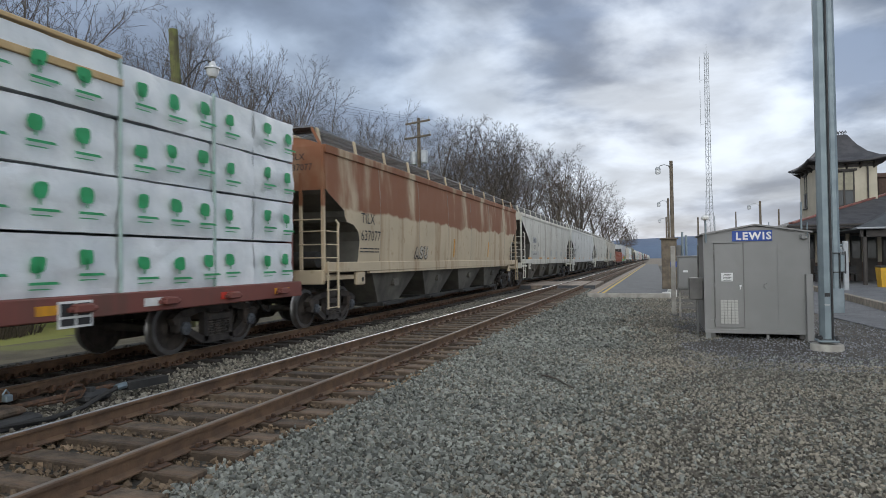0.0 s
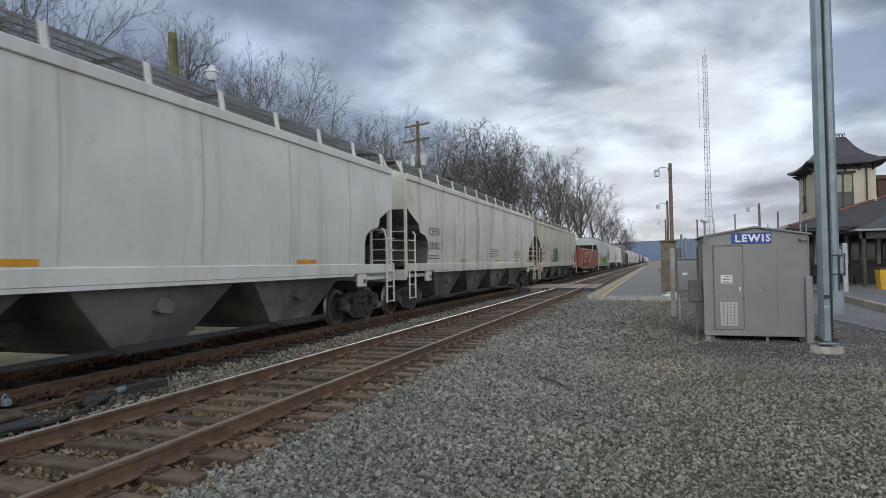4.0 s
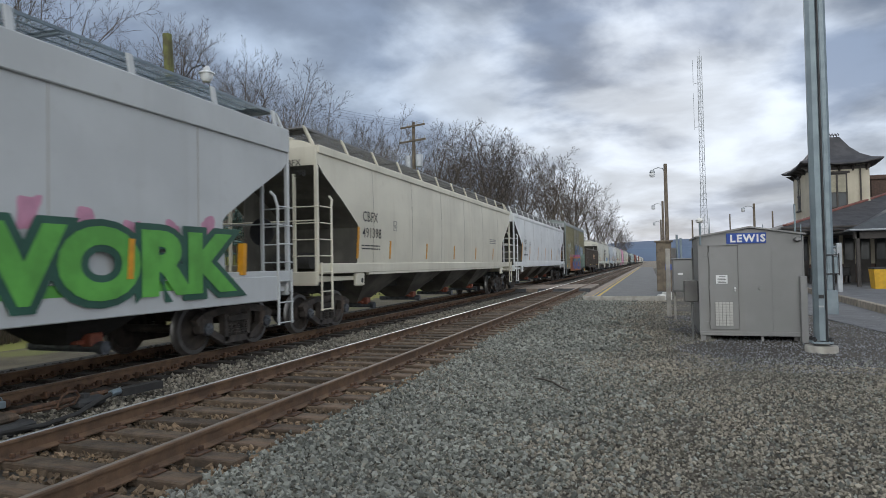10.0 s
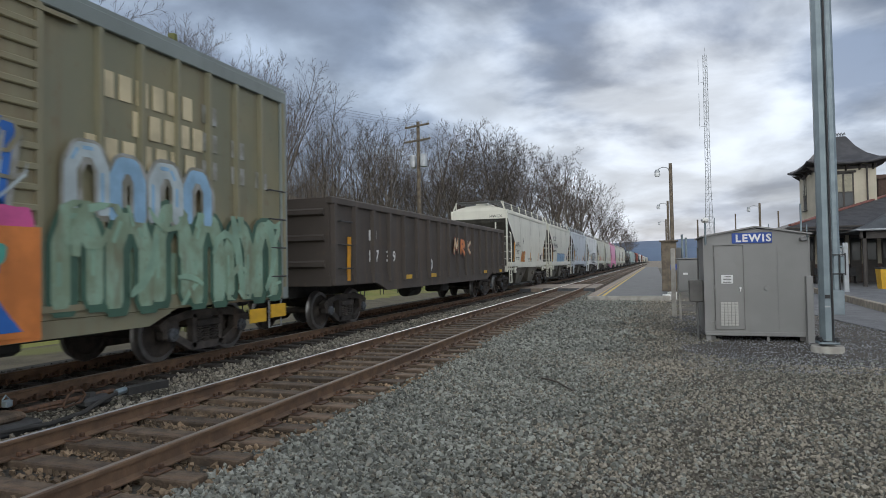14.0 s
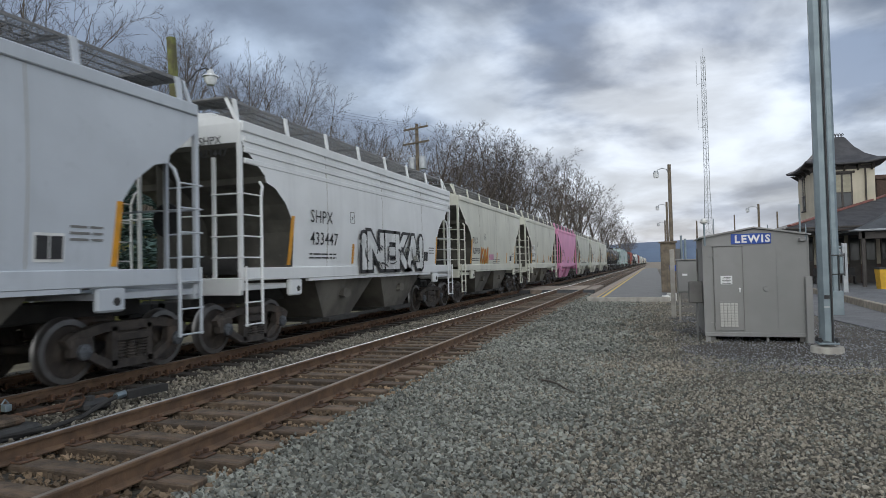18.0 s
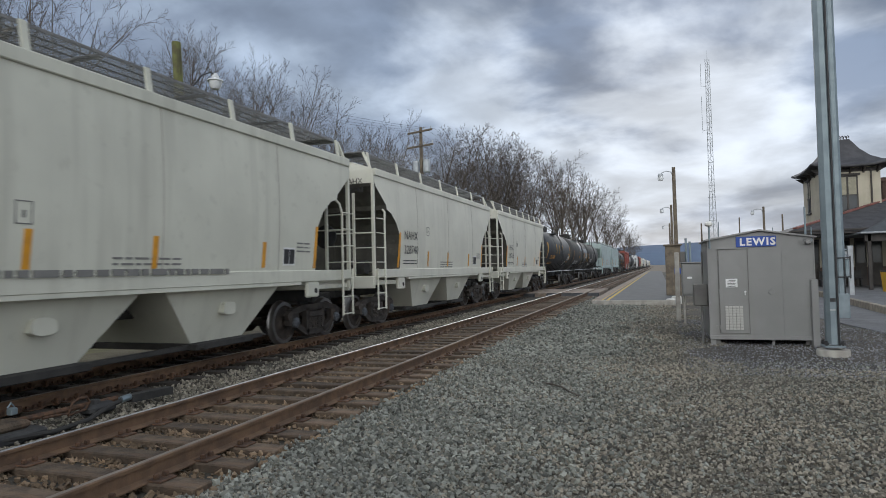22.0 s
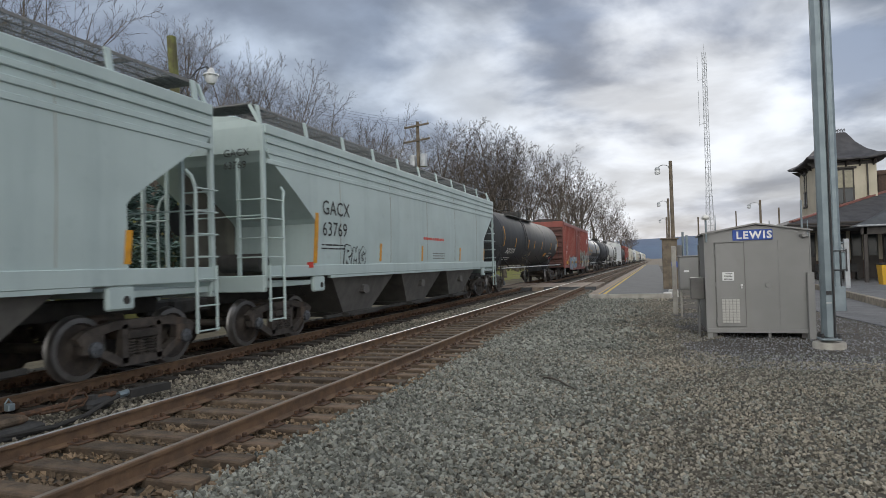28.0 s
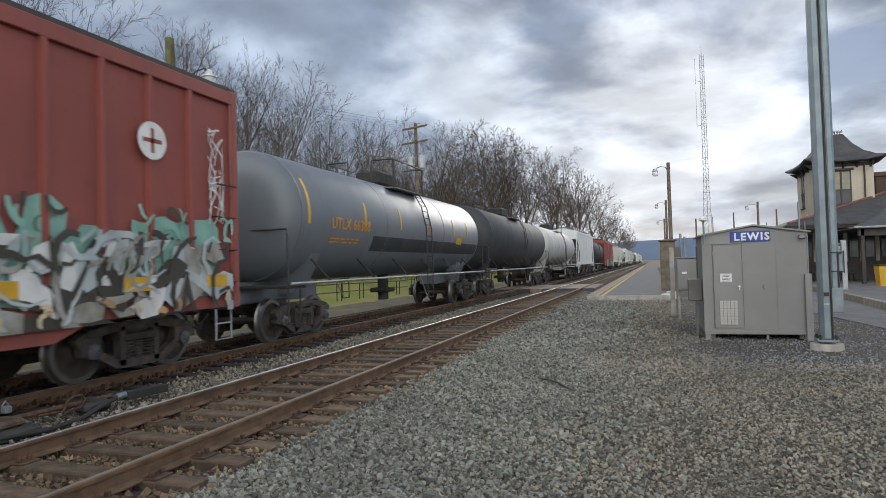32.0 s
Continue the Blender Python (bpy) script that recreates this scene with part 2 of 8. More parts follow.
M["lamp_glass"] = mat("lamp_glass", (0.7, 0.72, 0.74), None, 0.25, scale=3, bump=0)
M["lamp_grey"] = mat("lamp_grey", (0.40, 0.42, 0.44), None, 0.5, metal=0.5, scale=3, bump=0)
M["bark"] = mat("bark", (0.15, 0.128, 0.105), (0.08, 0.068, 0.057), 0.95, scale=3, bump=0.8, bscale=14, rand=0.3)
M["twig"] = mat("twig", (0.095, 0.077, 0.064), (0.06, 0.049, 0.042), 0.95, scale=2, bump=0, rand=0.3)
M["spruce"] = mat("spruce", (0.11, 0.17, 0.15), (0.055, 0.095, 0.085), 0.9, scale=2, bump=0, island=0.4)
M["shrub"] = mat("shrub", (0.15, 0.12, 0.09), (0.09, 0.075, 0.06), 0.95, scale=2, bump=0, island=0.4)
M["cream"] = mat("cream", (0.50, 0.455, 0.36), (0.44, 0.40, 0.315), 0.85, scale=1.5, bump=0.2, stain=GRIME, amount=0.15)
M["roof_dark"] = mat("roof_dark", (0.062, 0.06, 0.065), (0.04, 0.039, 0.043), 0.75, scale=2, bump=0.5, bscale=18, rand=0.2)
M["roof_red"] = mat("roof_red", (0.22, 0.085, 0.07), (0.15, 0.06, 0.05), 0.7, scale=3, bump=0.3)
M["trim_dark"] = mat("trim_dark", (0.05, 0.042, 0.038), (0.035, 0.03, 0.027), 0.6, scale=3, bump=0.1)
M["brick_dark"] = mat("brick_dark", (0.11, 0.07, 0.055), (0.075, 0.05, 0.042), 0.9, scale=8, bump=0.4)
M["blind"] = mat("blind", (0.30, 0.28, 0.20), (0.24, 0.22, 0.16), 0.3, scale=3, bump=0)
M["porch_slate"] = mat("porch_slate", (0.075, 0.08, 0.085), (0.055, 0.058, 0.062), 0.6, scale=2, bump=0.4, bscale=20)
M["kerb"] = mat("kerb", (0.30, 0.255, 0.20), (0.22, 0.19, 0.15), 0.9, scale=4, bump=0.4, bscale=60, rand=0.15, stain=GRIME, amount=0.4)
M["glass"] = mat("glass", (0.03, 0.035, 0.04), None, 0.08, scale=1, bump=0)
M["gold_paint"] = mat("gold_paint", (0.62, 0.36, 0.02), (0.52, 0.30, 0.02), 0.5, scale=5, bump=0)
# the haze of distance is put into the ridge's blue
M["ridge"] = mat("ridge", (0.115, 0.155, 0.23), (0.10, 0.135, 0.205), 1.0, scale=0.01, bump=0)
# rolling stock
M["truck"] = mat("truck", (0.08, 0.068, 0.06), (0.044, 0.0384, 0.0352), 0.8, metal=0.2, scale=6, bump=0.3, rand=0.3, stain=(0.15, 0.10, 0.07), amount=0.5)
M["wheel"] = mat("wheel", (0.09375, 0.07875, 0.069), (0.05625, 0.048, 0.0435), 0.7, metal=0.4, scale=6, bump=0.15)
M["tread"] = mat("tread", (0.24, 0.23, 0.225), None, 0.4, metal=0.8, scale=6, bump=0)
M["bearing"] = mat("bearing", (0.13, 0.14, 0.155), (0.075, 0.08, 0.088), 0.6, metal=0.4, scale=12, bump=0.1)
M["under"] = mat("under", (0.04, 0.038, 0.036), (0.028, 0.027, 0.026), 0.85, scale=4, bump=0.2)
M["lumber"] = mat("lumber", (0.58, 0.42, 0.22), (0.48, 0.33, 0.16), 0.7, scale=4, bump=0.2)
M["wall_grey"] = mat("wall_grey", (0.07, 0.064, 0.058), (0.05, 0.046, 0.042), 0.85, scale=2)
M["grate"] = mat("grate", (0.24, 0.24, 0.24), (0.17, 0.17, 0.17), 0.75, metal=0.3, scale=30, bump=0.9, bscale=55)
M["ink_faint"] = mat("ink_faint", (0.20, 0.195, 0.185), None, 0.7, scale=4, bump=0)
M["ink"] = mat("ink", (0.03, 0.03, 0.032), None, 0.7, scale=4, bump=0)
M["white_paint"] = mat("white_paint", (0.78, 0.78, 0.76), (0.66, 0.66, 0.64), 0.6, scale=5, bump=0)
M["amber"] = mat("amber", (0.68, 0.31, 0.015), (0.55, 0.25, 0.02), 0.45, scale=6, bump=0)
# grime of the car ends, with the shade of the recess painted in
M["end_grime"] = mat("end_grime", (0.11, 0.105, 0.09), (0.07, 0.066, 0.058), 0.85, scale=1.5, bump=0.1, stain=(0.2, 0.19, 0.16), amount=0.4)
# dirt of the bays, darkened further for the shade under the car
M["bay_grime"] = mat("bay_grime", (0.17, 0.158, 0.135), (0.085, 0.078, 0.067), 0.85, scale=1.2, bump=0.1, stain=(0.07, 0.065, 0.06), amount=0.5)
M["red_mark"] = mat("red_mark", (0.60, 0.05, 0.03), None, 0.5, scale=6, bump=0)


def paint(name, col, stain, amount, top=None, rough=0.55, col2=None):
    M[name] = mat(name, col, col2 or tuple(v * 0.9 for v in col), rough, scale=0.7, bump=0.06, bscale=7, stain=stain, amount=amount, sscale=(1.6, 2.2, 0.16), top=top)


paint("rust_tan", (0.56, 0.46, 0.32), (0.30, 0.18, 0.09), 0.75, ((0.235, 0.095, 0.045), 2.75, 0.55), 0.75)
paint("dirty_white", (0.62, 0.60, 0.53), (0.27, 0.21, 0.14), 0.75)
paint("pale_grey", (0.66, 0.65, 0.61), (0.36, 0.33, 0.28), 0.4)
paint("tan_white", (0.52, 0.475, 0.39), (0.26, 0.175, 0.10), 0.8)
paint("clean_white", (0.75, 0.76, 0.76), (0.45, 0.45, 0.45), 0.2)
paint("cement", (0.61, 0.605, 0.52), (0.34, 0.33, 0.28), 0.4)
paint("cream_grey", (0.67, 0.63, 0.52), (0.48, 0.43, 0.34), 0.35)
paint("cement_light", (0.67, 0.655, 0.57), (0.42, 0.40, 0.35), 0.3)
paint("cool_grey", (0.53, 0.565, 0.61), (0.33, 0.36, 0.39), 0.3)
paint("pink", (0.78, 0.33, 0.53), (0.62, 0.27, 0.42), 0.3)
paint("teal", (0.44, 0.53, 0.525), (0.30, 0.37, 0.38), 0.35)
paint("teal_box", (0.25, 0.42, 0.42), (0.18, 0.28, 0.28), 0.3)
paint("tank_black", (0.036, 0.039, 0.044), (0.07, 0.067, 0.062), 0.5, rough=0.64)
paint("tank_worn", (0.058, 0.057, 0.055), (0.12, 0.105, 0.09), 0.6, rough=0.66)
paint("flow_grey", (0.52, 0.535, 0.54), (0.40, 0.40, 0.39), 0.3)
paint("tank_grey", (0.165, 0.185, 0.21), (0.14, 0.145, 0.15), 0.5, rough=0.38)
paint("tank_white", (0.58, 0.58, 0.57), (0.22, 0.21, 0.20), 0.5)
# boxcar red for the ends, darkened with grime and painted shade
paint("box_end", (0.10, 0.042, 0.035), (0.05, 0.03, 0.025), 0.6)
paint("box_roof", (0.06, 0.045, 0.042), (0.03, 0.025, 0.024), 0.5)
paint("patch_pale", (0.47, 0.465, 0.44), (0.38, 0.37, 0.345), 0.5)
paint("repaint_grey", (0.34, 0.35, 0.36), (0.26, 0.27, 0.28), 0.4)
paint("box_red", (0.29, 0.078, 0.062), (0.14, 0.058, 0.05), 0.6)
paint("gon_red", (0.26, 0.075, 0.045), (0.12, 0.05, 0.035), 0.75)
paint("gon_black", (0.075, 0.061, 0.052), (0.12, 0.085, 0.06), 0.6, rough=0.75)
paint("olive", (0.245, 0.22, 0.135), (0.185, 0.12, 0.065), 0.6, col2=(0.20, 0.195, 0.13))
paint("silver_roof", (0.21, 0.24, 0.23), (0.14, 0.155, 0.15), 0.5)
paint("flat_red", (0.20, 0.065, 0.05), (0.10, 0.06, 0.045), 0.6)
paint("wrap", (0.66, 0.71, 0.74), (0.52, 0.57, 0.60), 0.35)
M["seam_grime"] = mat("seam_grime", (0.40, 0.37, 0.32), (0.32, 0.29, 0.24), 0.8, scale=2, bump=0)
M["wrap"] = mat("wrap", (0.79, 0.81, 0.82), (0.67, 0.70, 0.72), 0.42, scale=1.5, bump=1.0, bscale=4.5, rand=0.06)
M["wrap_green"] = mat("wrap_green", (0.03, 0.30, 0.10), (0.04, 0.36, 0.14), 0.5, scale=5, bump=0)
M["wrap_pale"] = mat("wrap_pale", (0.45, 0.58, 0.53), None, 0.5, scale=5, bump=0)
for nm, cl in dict(g_pink=(0.62, 0.10, 0.30), g_blue=(0.03, 0.15, 0.52), g_sky=(0.28, 0.47, 0.66), g_green=(0.13, 0.42, 0.07), g_dark=(0.03, 0.10, 0.07), g_teal=(0.10, 0.42, 0.34), g_mint=(0.27, 0.42, 0.31), g_white=(0.72, 0.73, 0.72), g_orange=(0.68, 0.22, 0.05), g_cream=(0.66, 0.56, 0.36), g_rose=(0.62, 0.30, 0.42), g_navy=(0.05, 0.085, 0.24), g_pale=(0.47, 0.54, 0.56), g_umber=(0.06, 0.055, 0.045), g_green_dark=(0.06, 0.13, 0.09), g_lilac=(0.44, 0.50, 0.62), g_steel=(0.16, 0.33, 0.46), g_mint_pale=(0.26, 0.50, 0.42), g_orange_pale=(0.52, 0.30, 0.16)).items():
    M[nm] = mat(nm, cl, tuple(v * 0.75 for v in cl), 0.5, scale=2.2, bump=0, stain=tuple(v * 0.5 for v in cl), amount=0.35)


M["g_speckle"] = mat("g_speckle", (0.03, 0.11, 0.075), (0.05, 0.17, 0.11), 0.5, scale=3, bump=0, stain=(0.58, 0.60, 0.58), amount=1.3, sscale=(6, 6, 6))
M["g_silver"] = mat("g_silver", (0.36, 0.36, 0.34), (0.22, 0.21, 0.17), 0.6, scale=3, bump=0, stain=(0.16, 0.15, 0.10), amount=0.8, sscale=(3, 3, 2))
M["g_patina"] = mat("g_patina", (0.27, 0.40, 0.30), (0.20, 0.27, 0.18), 0.6, scale=2, bump=0, stain=(0.17, 0.16, 0.10), amount=0.9, sscale=(3, 3, 0.8))


# ---- mesh helpers ----
class Geo:
    """Collects the faces of one part."""

    def __init__(self):
        self.v, self.f, self.s, self.k, self.slot = [], [], [], [], 0

    def add(self, verts, faces, smooth=False):
        o = len(self.v)
        self.v += [tuple(p) for p in verts]
        self.f += [tuple(i + o for i in f) for f in faces]
        self.s += [smooth] * len(faces)
        self.k += [self.slot] * len(faces)
        return self

    def box(self, x0, x1, y0, y1, z0, z1, c=0.0, m=None):
        """A box, its edges cut back by c."""
        if c <= 0:
            v = [(x, y, z) for z in (z0, z1) for y in (y0, y1) for x in (x0, x1)]
            f = [(0, 2, 3, 1), (4, 5, 7, 6), (0, 1, 5, 4), (2, 6, 7, 3), (0, 4, 6, 2), (1, 3, 7, 5)]
        else:
            v, f = [], []
            def rect(z, d):
                o = len(v)
                v.extend([(x0 + d + c, y0 + d, z), (x1 - d - c, y0 + d, z), (x1 - d, y0 + d + c, z), (x1 - d, y1 - d - c, z),
                          (x1 - d - c, y1 - d, z), (x0 + d + c, y1 - d, z), (x0 + d, y1 - d - c, z), (x0 + d, y0 + d + c, z)])
                return [o + i for i in range(8)]
            rings = [rect(z0, c), rect(z0 + c, 0), rect(z1 - c, 0), rect(z1, c)]
            f.append(tuple(reversed(rings[0])))
            for a, b in zip(rings, rings[1:]):
                f.extend((a[i], a[(i + 1) % 8], b[(i + 1) % 8], b[i]) for i in range(8))
            f.append(tuple(rings[3]))
        if m is not None:
            v = [m @ Vector(p) for p in v]
        return self.add(v, f)

    def loft(self, rings, smooth=False, closed=True, caps=True):
        n = len(rings[0])
        v = [p for r in rings for p in r]
        f = []
        for k in range(len(rings) - 1):
            for i in range(n if closed else n - 1):
                a, b = k * n + i, k * n + (i + 1) % n
                f.append((a, b, b + n, a + n))
        self.add(v, f, smooth)
        if caps and closed:
            o = len(self.v) - len(v)
            self.f += [tuple(o + i for i in reversed(range(n))), tuple(o + (len(rings) - 1) * n + i for i in range(n))]
            self.s += [False, False]
            self.k += [self.slot] * 2
        return self

    def cyl(self, p, q, r, n=10, r2=None, smooth=True):
        p, q = Vector(p), Vector(q)
        d = (q - p).normalized()
        a = d.orthogonal().normalized()
        b = d.cross(a)
        ring = lambda c, rr: [c + a * math.cos(t) * rr + b * math.sin(t) * rr for t in (2 * math.pi * i / n for i in range(n))]
        return self.loft([ring(p, r), ring(q, r if r2 is None else r2)], smooth)

    def tube(self, pts, r, n=6):
        """One bent pipe, its rings turned along the way."""
        pts = [Vector(p) for p in pts]
        rings, a = [], None
        for i, p in enumerate(pts):
            d = (pts[min(i + 1, len(pts) - 1)] - pts[max(i - 1, 0)])
            d = d.normalized() if d.length > 1e-6 else Vector((0, 0, 1))
            a = d.orthogonal() if a is None else a - d * a.dot(d)
            a = a.normalized() if a.length > 1e-4 else d.orthogonal().normalized()
            b = d.cross(a)
            rings.append([p + a * math.cos(t) * r + b * math.sin(t) * r for t in (2 * math.pi * k / n for k in range(n))])
        return self.loft(rings, True)

    def lathe(self, profile, axis="x", n=24, at=(0, 0, 0)):
        """profile: (along, radius) pairs round the axis."""
        rings = []
        for a, r in profile:
            ring = []
            for i in range(n):
                t = 2 * math.pi * i / n
                c, s = r * math.cos(t), r * math.sin(t)
                p = (a, c, s) if axis == "x" else (-c, a, s) if axis == "y" else (c, s, a)
                ring.append((p[0] + at[0], p[1] + at[1], p[2] + at[2]))
            rings.append(ring)
        return self.loft(rings, True)

    def prism(self, poly, axis, a, b):
        """A polygon pulled along an axis: x (poly in y, z), y (poly in x, z), z (poly in x, y)."""
        put = {"x": lambda u, w, k: (k, u, w), "y": lambda u, w, k: (u, k, w), "z": lambda u, w, k: (u, w, k)}[axis]
        return self.loft([[put(u, w, k) for u, w in poly] for k in (a, b)])

    def beam(self, p, q, w, h, up=(0, 0, 1)):
        p, q = Vector(p), Vector(q)
        d = (q - p).normalized()
        s = d.cross(Vector(up))
        s = s.normalized() if s.length > 1e-4 else d.orthogonal().normalized()
        u = s.cross(d)
        ring = lambda c: [c + s * i * w / 2 + u * j * h / 2 for i, j in ((-1, -1), (1, -1), (1, 1), (-1, 1))]
        return self.loft([ring(p), ring(q)])

    def mesh(self, name, material):
        me = bpy.data.meshes.new(name)
        me.from_pydata(self.v, [], self.f)
        if any(self.s):
            me.polygons.foreach_set("use_smooth", self.s)
            me.set_sharp_from_angle(angle=radians(40))
        me.update()
        b = bmesh.new()
        b.from_mesh(me)
        bmesh.ops.recalc_face_normals(b, faces=b.faces)
        b.to_mesh(me)
        b.free()
        for m in material if isinstance(material, list) else [material]:
            me.materials.append(M[m])
        if any(self.k):
            me.polygons.foreach_set("material_index", self.k)
        return me


def part(name, geo, material, parent, label="", at=None):
    """One mesh object under a thing or a part; geo may be a finished mesh that other pieces share."""
    ob = new(name, geo if isinstance(geo, bpy.types.Mesh) else geo.mesh(name, material))
    ob.parent = parent
    if at is not None:
        ob.matrix_basis = at
    return tagged(ob, label)


def thing(name, label, category, at=None, group="", kind="", geo=None, material=None):
    ob = new(name, geo.mesh(name, material) if geo else None)
    if at is not None:
        ob.matrix_basis = at
    return tagged(ob, label, category, group, kind)


CACHE = {}


def shared(key, build, material):
    if key not in CACHE:
        CACHE[key] = build().mesh(key.split("/")[0], material)
    return CACHE[key]


def lettering(text, size, spread=1.0, bold=0.002):
    """A flat mesh of words, lower left corner at the origin, in its own x and y."""
    cu = bpy.data.curves.new("lettering", "FONT")
    cu.body, cu.size, cu.space_character, cu.resolution_u = text, size, spread, 2
    cu.offset = size * bold
    tmp = bpy.data.objects.new("lettering", cu)
    me = bpy.data.meshes.new_from_object(tmp)
    bpy.data.objects.remove(tmp)
    v = [tuple(p.co) for p in me.vertices]
    f = [tuple(p.vertices) for p in me.polygons]
    bpy.data.meshes.remove(me)
    return v, f


# ---- ground ----
NEAR_X, FAR_X, RAIL = -4.78, -8.50, 0.17


def ground_z(x, y):
    """Height of the ground: gravel yard, the track bed, grass behind it and the wooded bank."""
    def step(a, b, t):
        t = min(max((t - a) / (b - a), 0), 1)
        return t * t * (3 - 2 * t)
    z = -0.15 + 0.11 * step(-2.3, -3.6, x)
    z -= 0.025 * step(-3.1, -3.7, x) * step(-10.8, -10.2, x)
    z -= 0.17 * step(-10.2, -12.5, x)
    bank = step(-18, -41, x) * 12.5 + step(-41, -140, x) * 14
    z += bank * (0.25 + 0.75 * step(150, 20, y)) * (0.35 + 0.65 * step(-60, 0, y))
    if -4 < x < 30 and -5 < y < 40:
        z += 0.018 * noise.noise(Vector((x * 0.6, y * 0.6, 0)))
    if x < -16:
        z += 0.4 * noise.noise(Vector((x * 0.11, y * 0.11, 3)))
    return z


def axis_steps(stops):
    out = []
    for a, b, d in stops:
        n = max(int(round((b - a) / d)), 1)
        out += [a + (b - a) * i / n for i in range(n)]
    return out + [stops[-1][1]]


def build_ground():
    xs = axis_steps([(-3000, -600, 400), (-600, -150, 45), (-150, -50, 8), (-50, -16, 2), (-16, -2, 0.4), (-2, 14, 0.5), (14, 60, 6), (60, 600, 60), (600, 3000, 400)])
    ys = axis_steps([(-3000, -200, 400), (-200, -20, 20), (-20, 40, 1.0), (40, 160, 5), (160, 600, 40), (600, 4200, 400)])
    n = len(xs)
    v = [(x, y, ground_z(x, y)) for y in ys for x in xs]
    f = [(j * n + i, j * n + i + 1, (j + 1) * n + i + 1, (j + 1) * n + i) for j in range(len(ys) - 1) for i in range(n - 1)]
    g = Geo().add(v, f, True)
    me = g.mesh("ground", "gravel_bed")
    me.materials.append(M["grass"])
    me.materials.append(M["litter"])
    me.materials.append(M["gravel_oily_shade"])
    me.materials.append(M["verge"])
    idx = []
    for p in me.polygons:
        x, y = p.center.x, p.center.y
        # slot 3 is the far track bed, the train's shade in its colour
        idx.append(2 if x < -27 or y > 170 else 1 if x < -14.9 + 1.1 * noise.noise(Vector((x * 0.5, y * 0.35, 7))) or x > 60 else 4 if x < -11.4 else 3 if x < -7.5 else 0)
    me.polygons.foreach_set("material_index", idx)
    tagged(new("ground", me), "gravel yard, ballast bed and grass bank beside railway tracks", "ground", kind="structure")


build_ground()


def rail_profile():
    return [(-0.07, -0.17), (0.07, -0.17), (0.07, -0.158), (0.012, -0.135), (0.009, -0.045), (0.036, -0.035), (0.036, -0.012), (0.030, -0.008),
            (-0.030, -0.008), (-0.036, -0.012), (-0.036, -0.035), (-0.009, -0.045), (-0.012, -0.135), (-0.07, -0.158)]


def rail_head(x):
    """The polished crown of the rail, rounded at both corners."""
    prof = [(-0.031, -0.0105), (-0.028, -0.005), (-0.023, -0.002), (-0.016, 0.0), (-0.008, 0.0008), (0.0, 0.0), (0.006, -0.003), (0.010, -0.0105)]
    return Geo().loft([[(x + u, y, RAIL + w) for u, w in prof] for y in (Y0, Y1)], True)


Y0, Y1, PITCH = -16.0, 900.0, 0.535


def build_track(cx, name, label, worn, near_to, anchored, wood="tie"):
    root = thing(name, label, "railway track", pose(cx, 0, 0), kind="structure")
    for side in (-1, 1):
        x = side * 0.7525
        rail = part("rail", Geo().prism([(x + u, RAIL + w) for u, w in rail_profile()], "y", Y0, Y1), "rail_web", root)
        part("running_surface", rail_head(x), worn[0 if side < 0 else 1], rail, "polished rail head")
    tie = shared(f"tie/{wood}", lambda: Geo().box(-1.3, 1.3, -0.115, 0.115, -0.18, 0.0, 0.012), wood)

    def plate_geo(anchors):
        g = Geo()
        g.box(-0.19, 0.19, -0.095, 0.095, 0.0, 0.018, 0.004)
        for sx in (-0.105, 0.105):
            for sy in (-0.05, 0.05):
                g.box(sx - 0.022, sx + 0.022, sy - 0.018, sy + 0.018, 0.018, 0.06, 0.005)
        for sy in (-0.16, 0.16) if anchors else ():
            g.box(-0.10, 0.10, sy - 0.025, sy + 0.025, -0.02, 0.05, 0.008)
            g.box(0.06, 0.13, sy - 0.03, sy + 0.03, 0.0, 0.085, 0.008)
        return g

    plate = shared(f"tie_plate/{anchored}", lambda: plate_geo(anchored), "plate")
    rnd = random.Random(cx)
    n, rest, far_plates = 0, Geo(), Geo()
    y = Y0
    while y < 320:
        dx, rz = rnd.uniform(-0.06, 0.06), rnd.uniform(-1.4, 1.4)
        if 1.0 < y < near_to:
            t = part("tie", tie, None, root, at=pose(dx, y, 0.005 + rnd.uniform(-0.012, 0.006), rnd.uniform(-0.6, 0.6), 0, rz))
            for side in (-1, 1):
                part("tie_plate", plate, None, t, at=pose(side * 0.7525 - dx, 0, 0.0))
        else:
            rest.box(dx - 1.3, dx + 1.3, y - 0.115, y + 0.115, -0.18, 0.003)
        y += PITCH + rnd.uniform(-0.02, 0.02)
    tagged(part("far_ties", rest, wood, root), "weathered wooden ties further along the line", kind="stuff")
    return root


build_track(NEAR_X, "track_near", "nearer main track, rusty rails on weathered wooden ties", ("rail_top", "rail_worn"), 42, False)
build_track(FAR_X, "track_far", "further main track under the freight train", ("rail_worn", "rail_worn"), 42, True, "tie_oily")


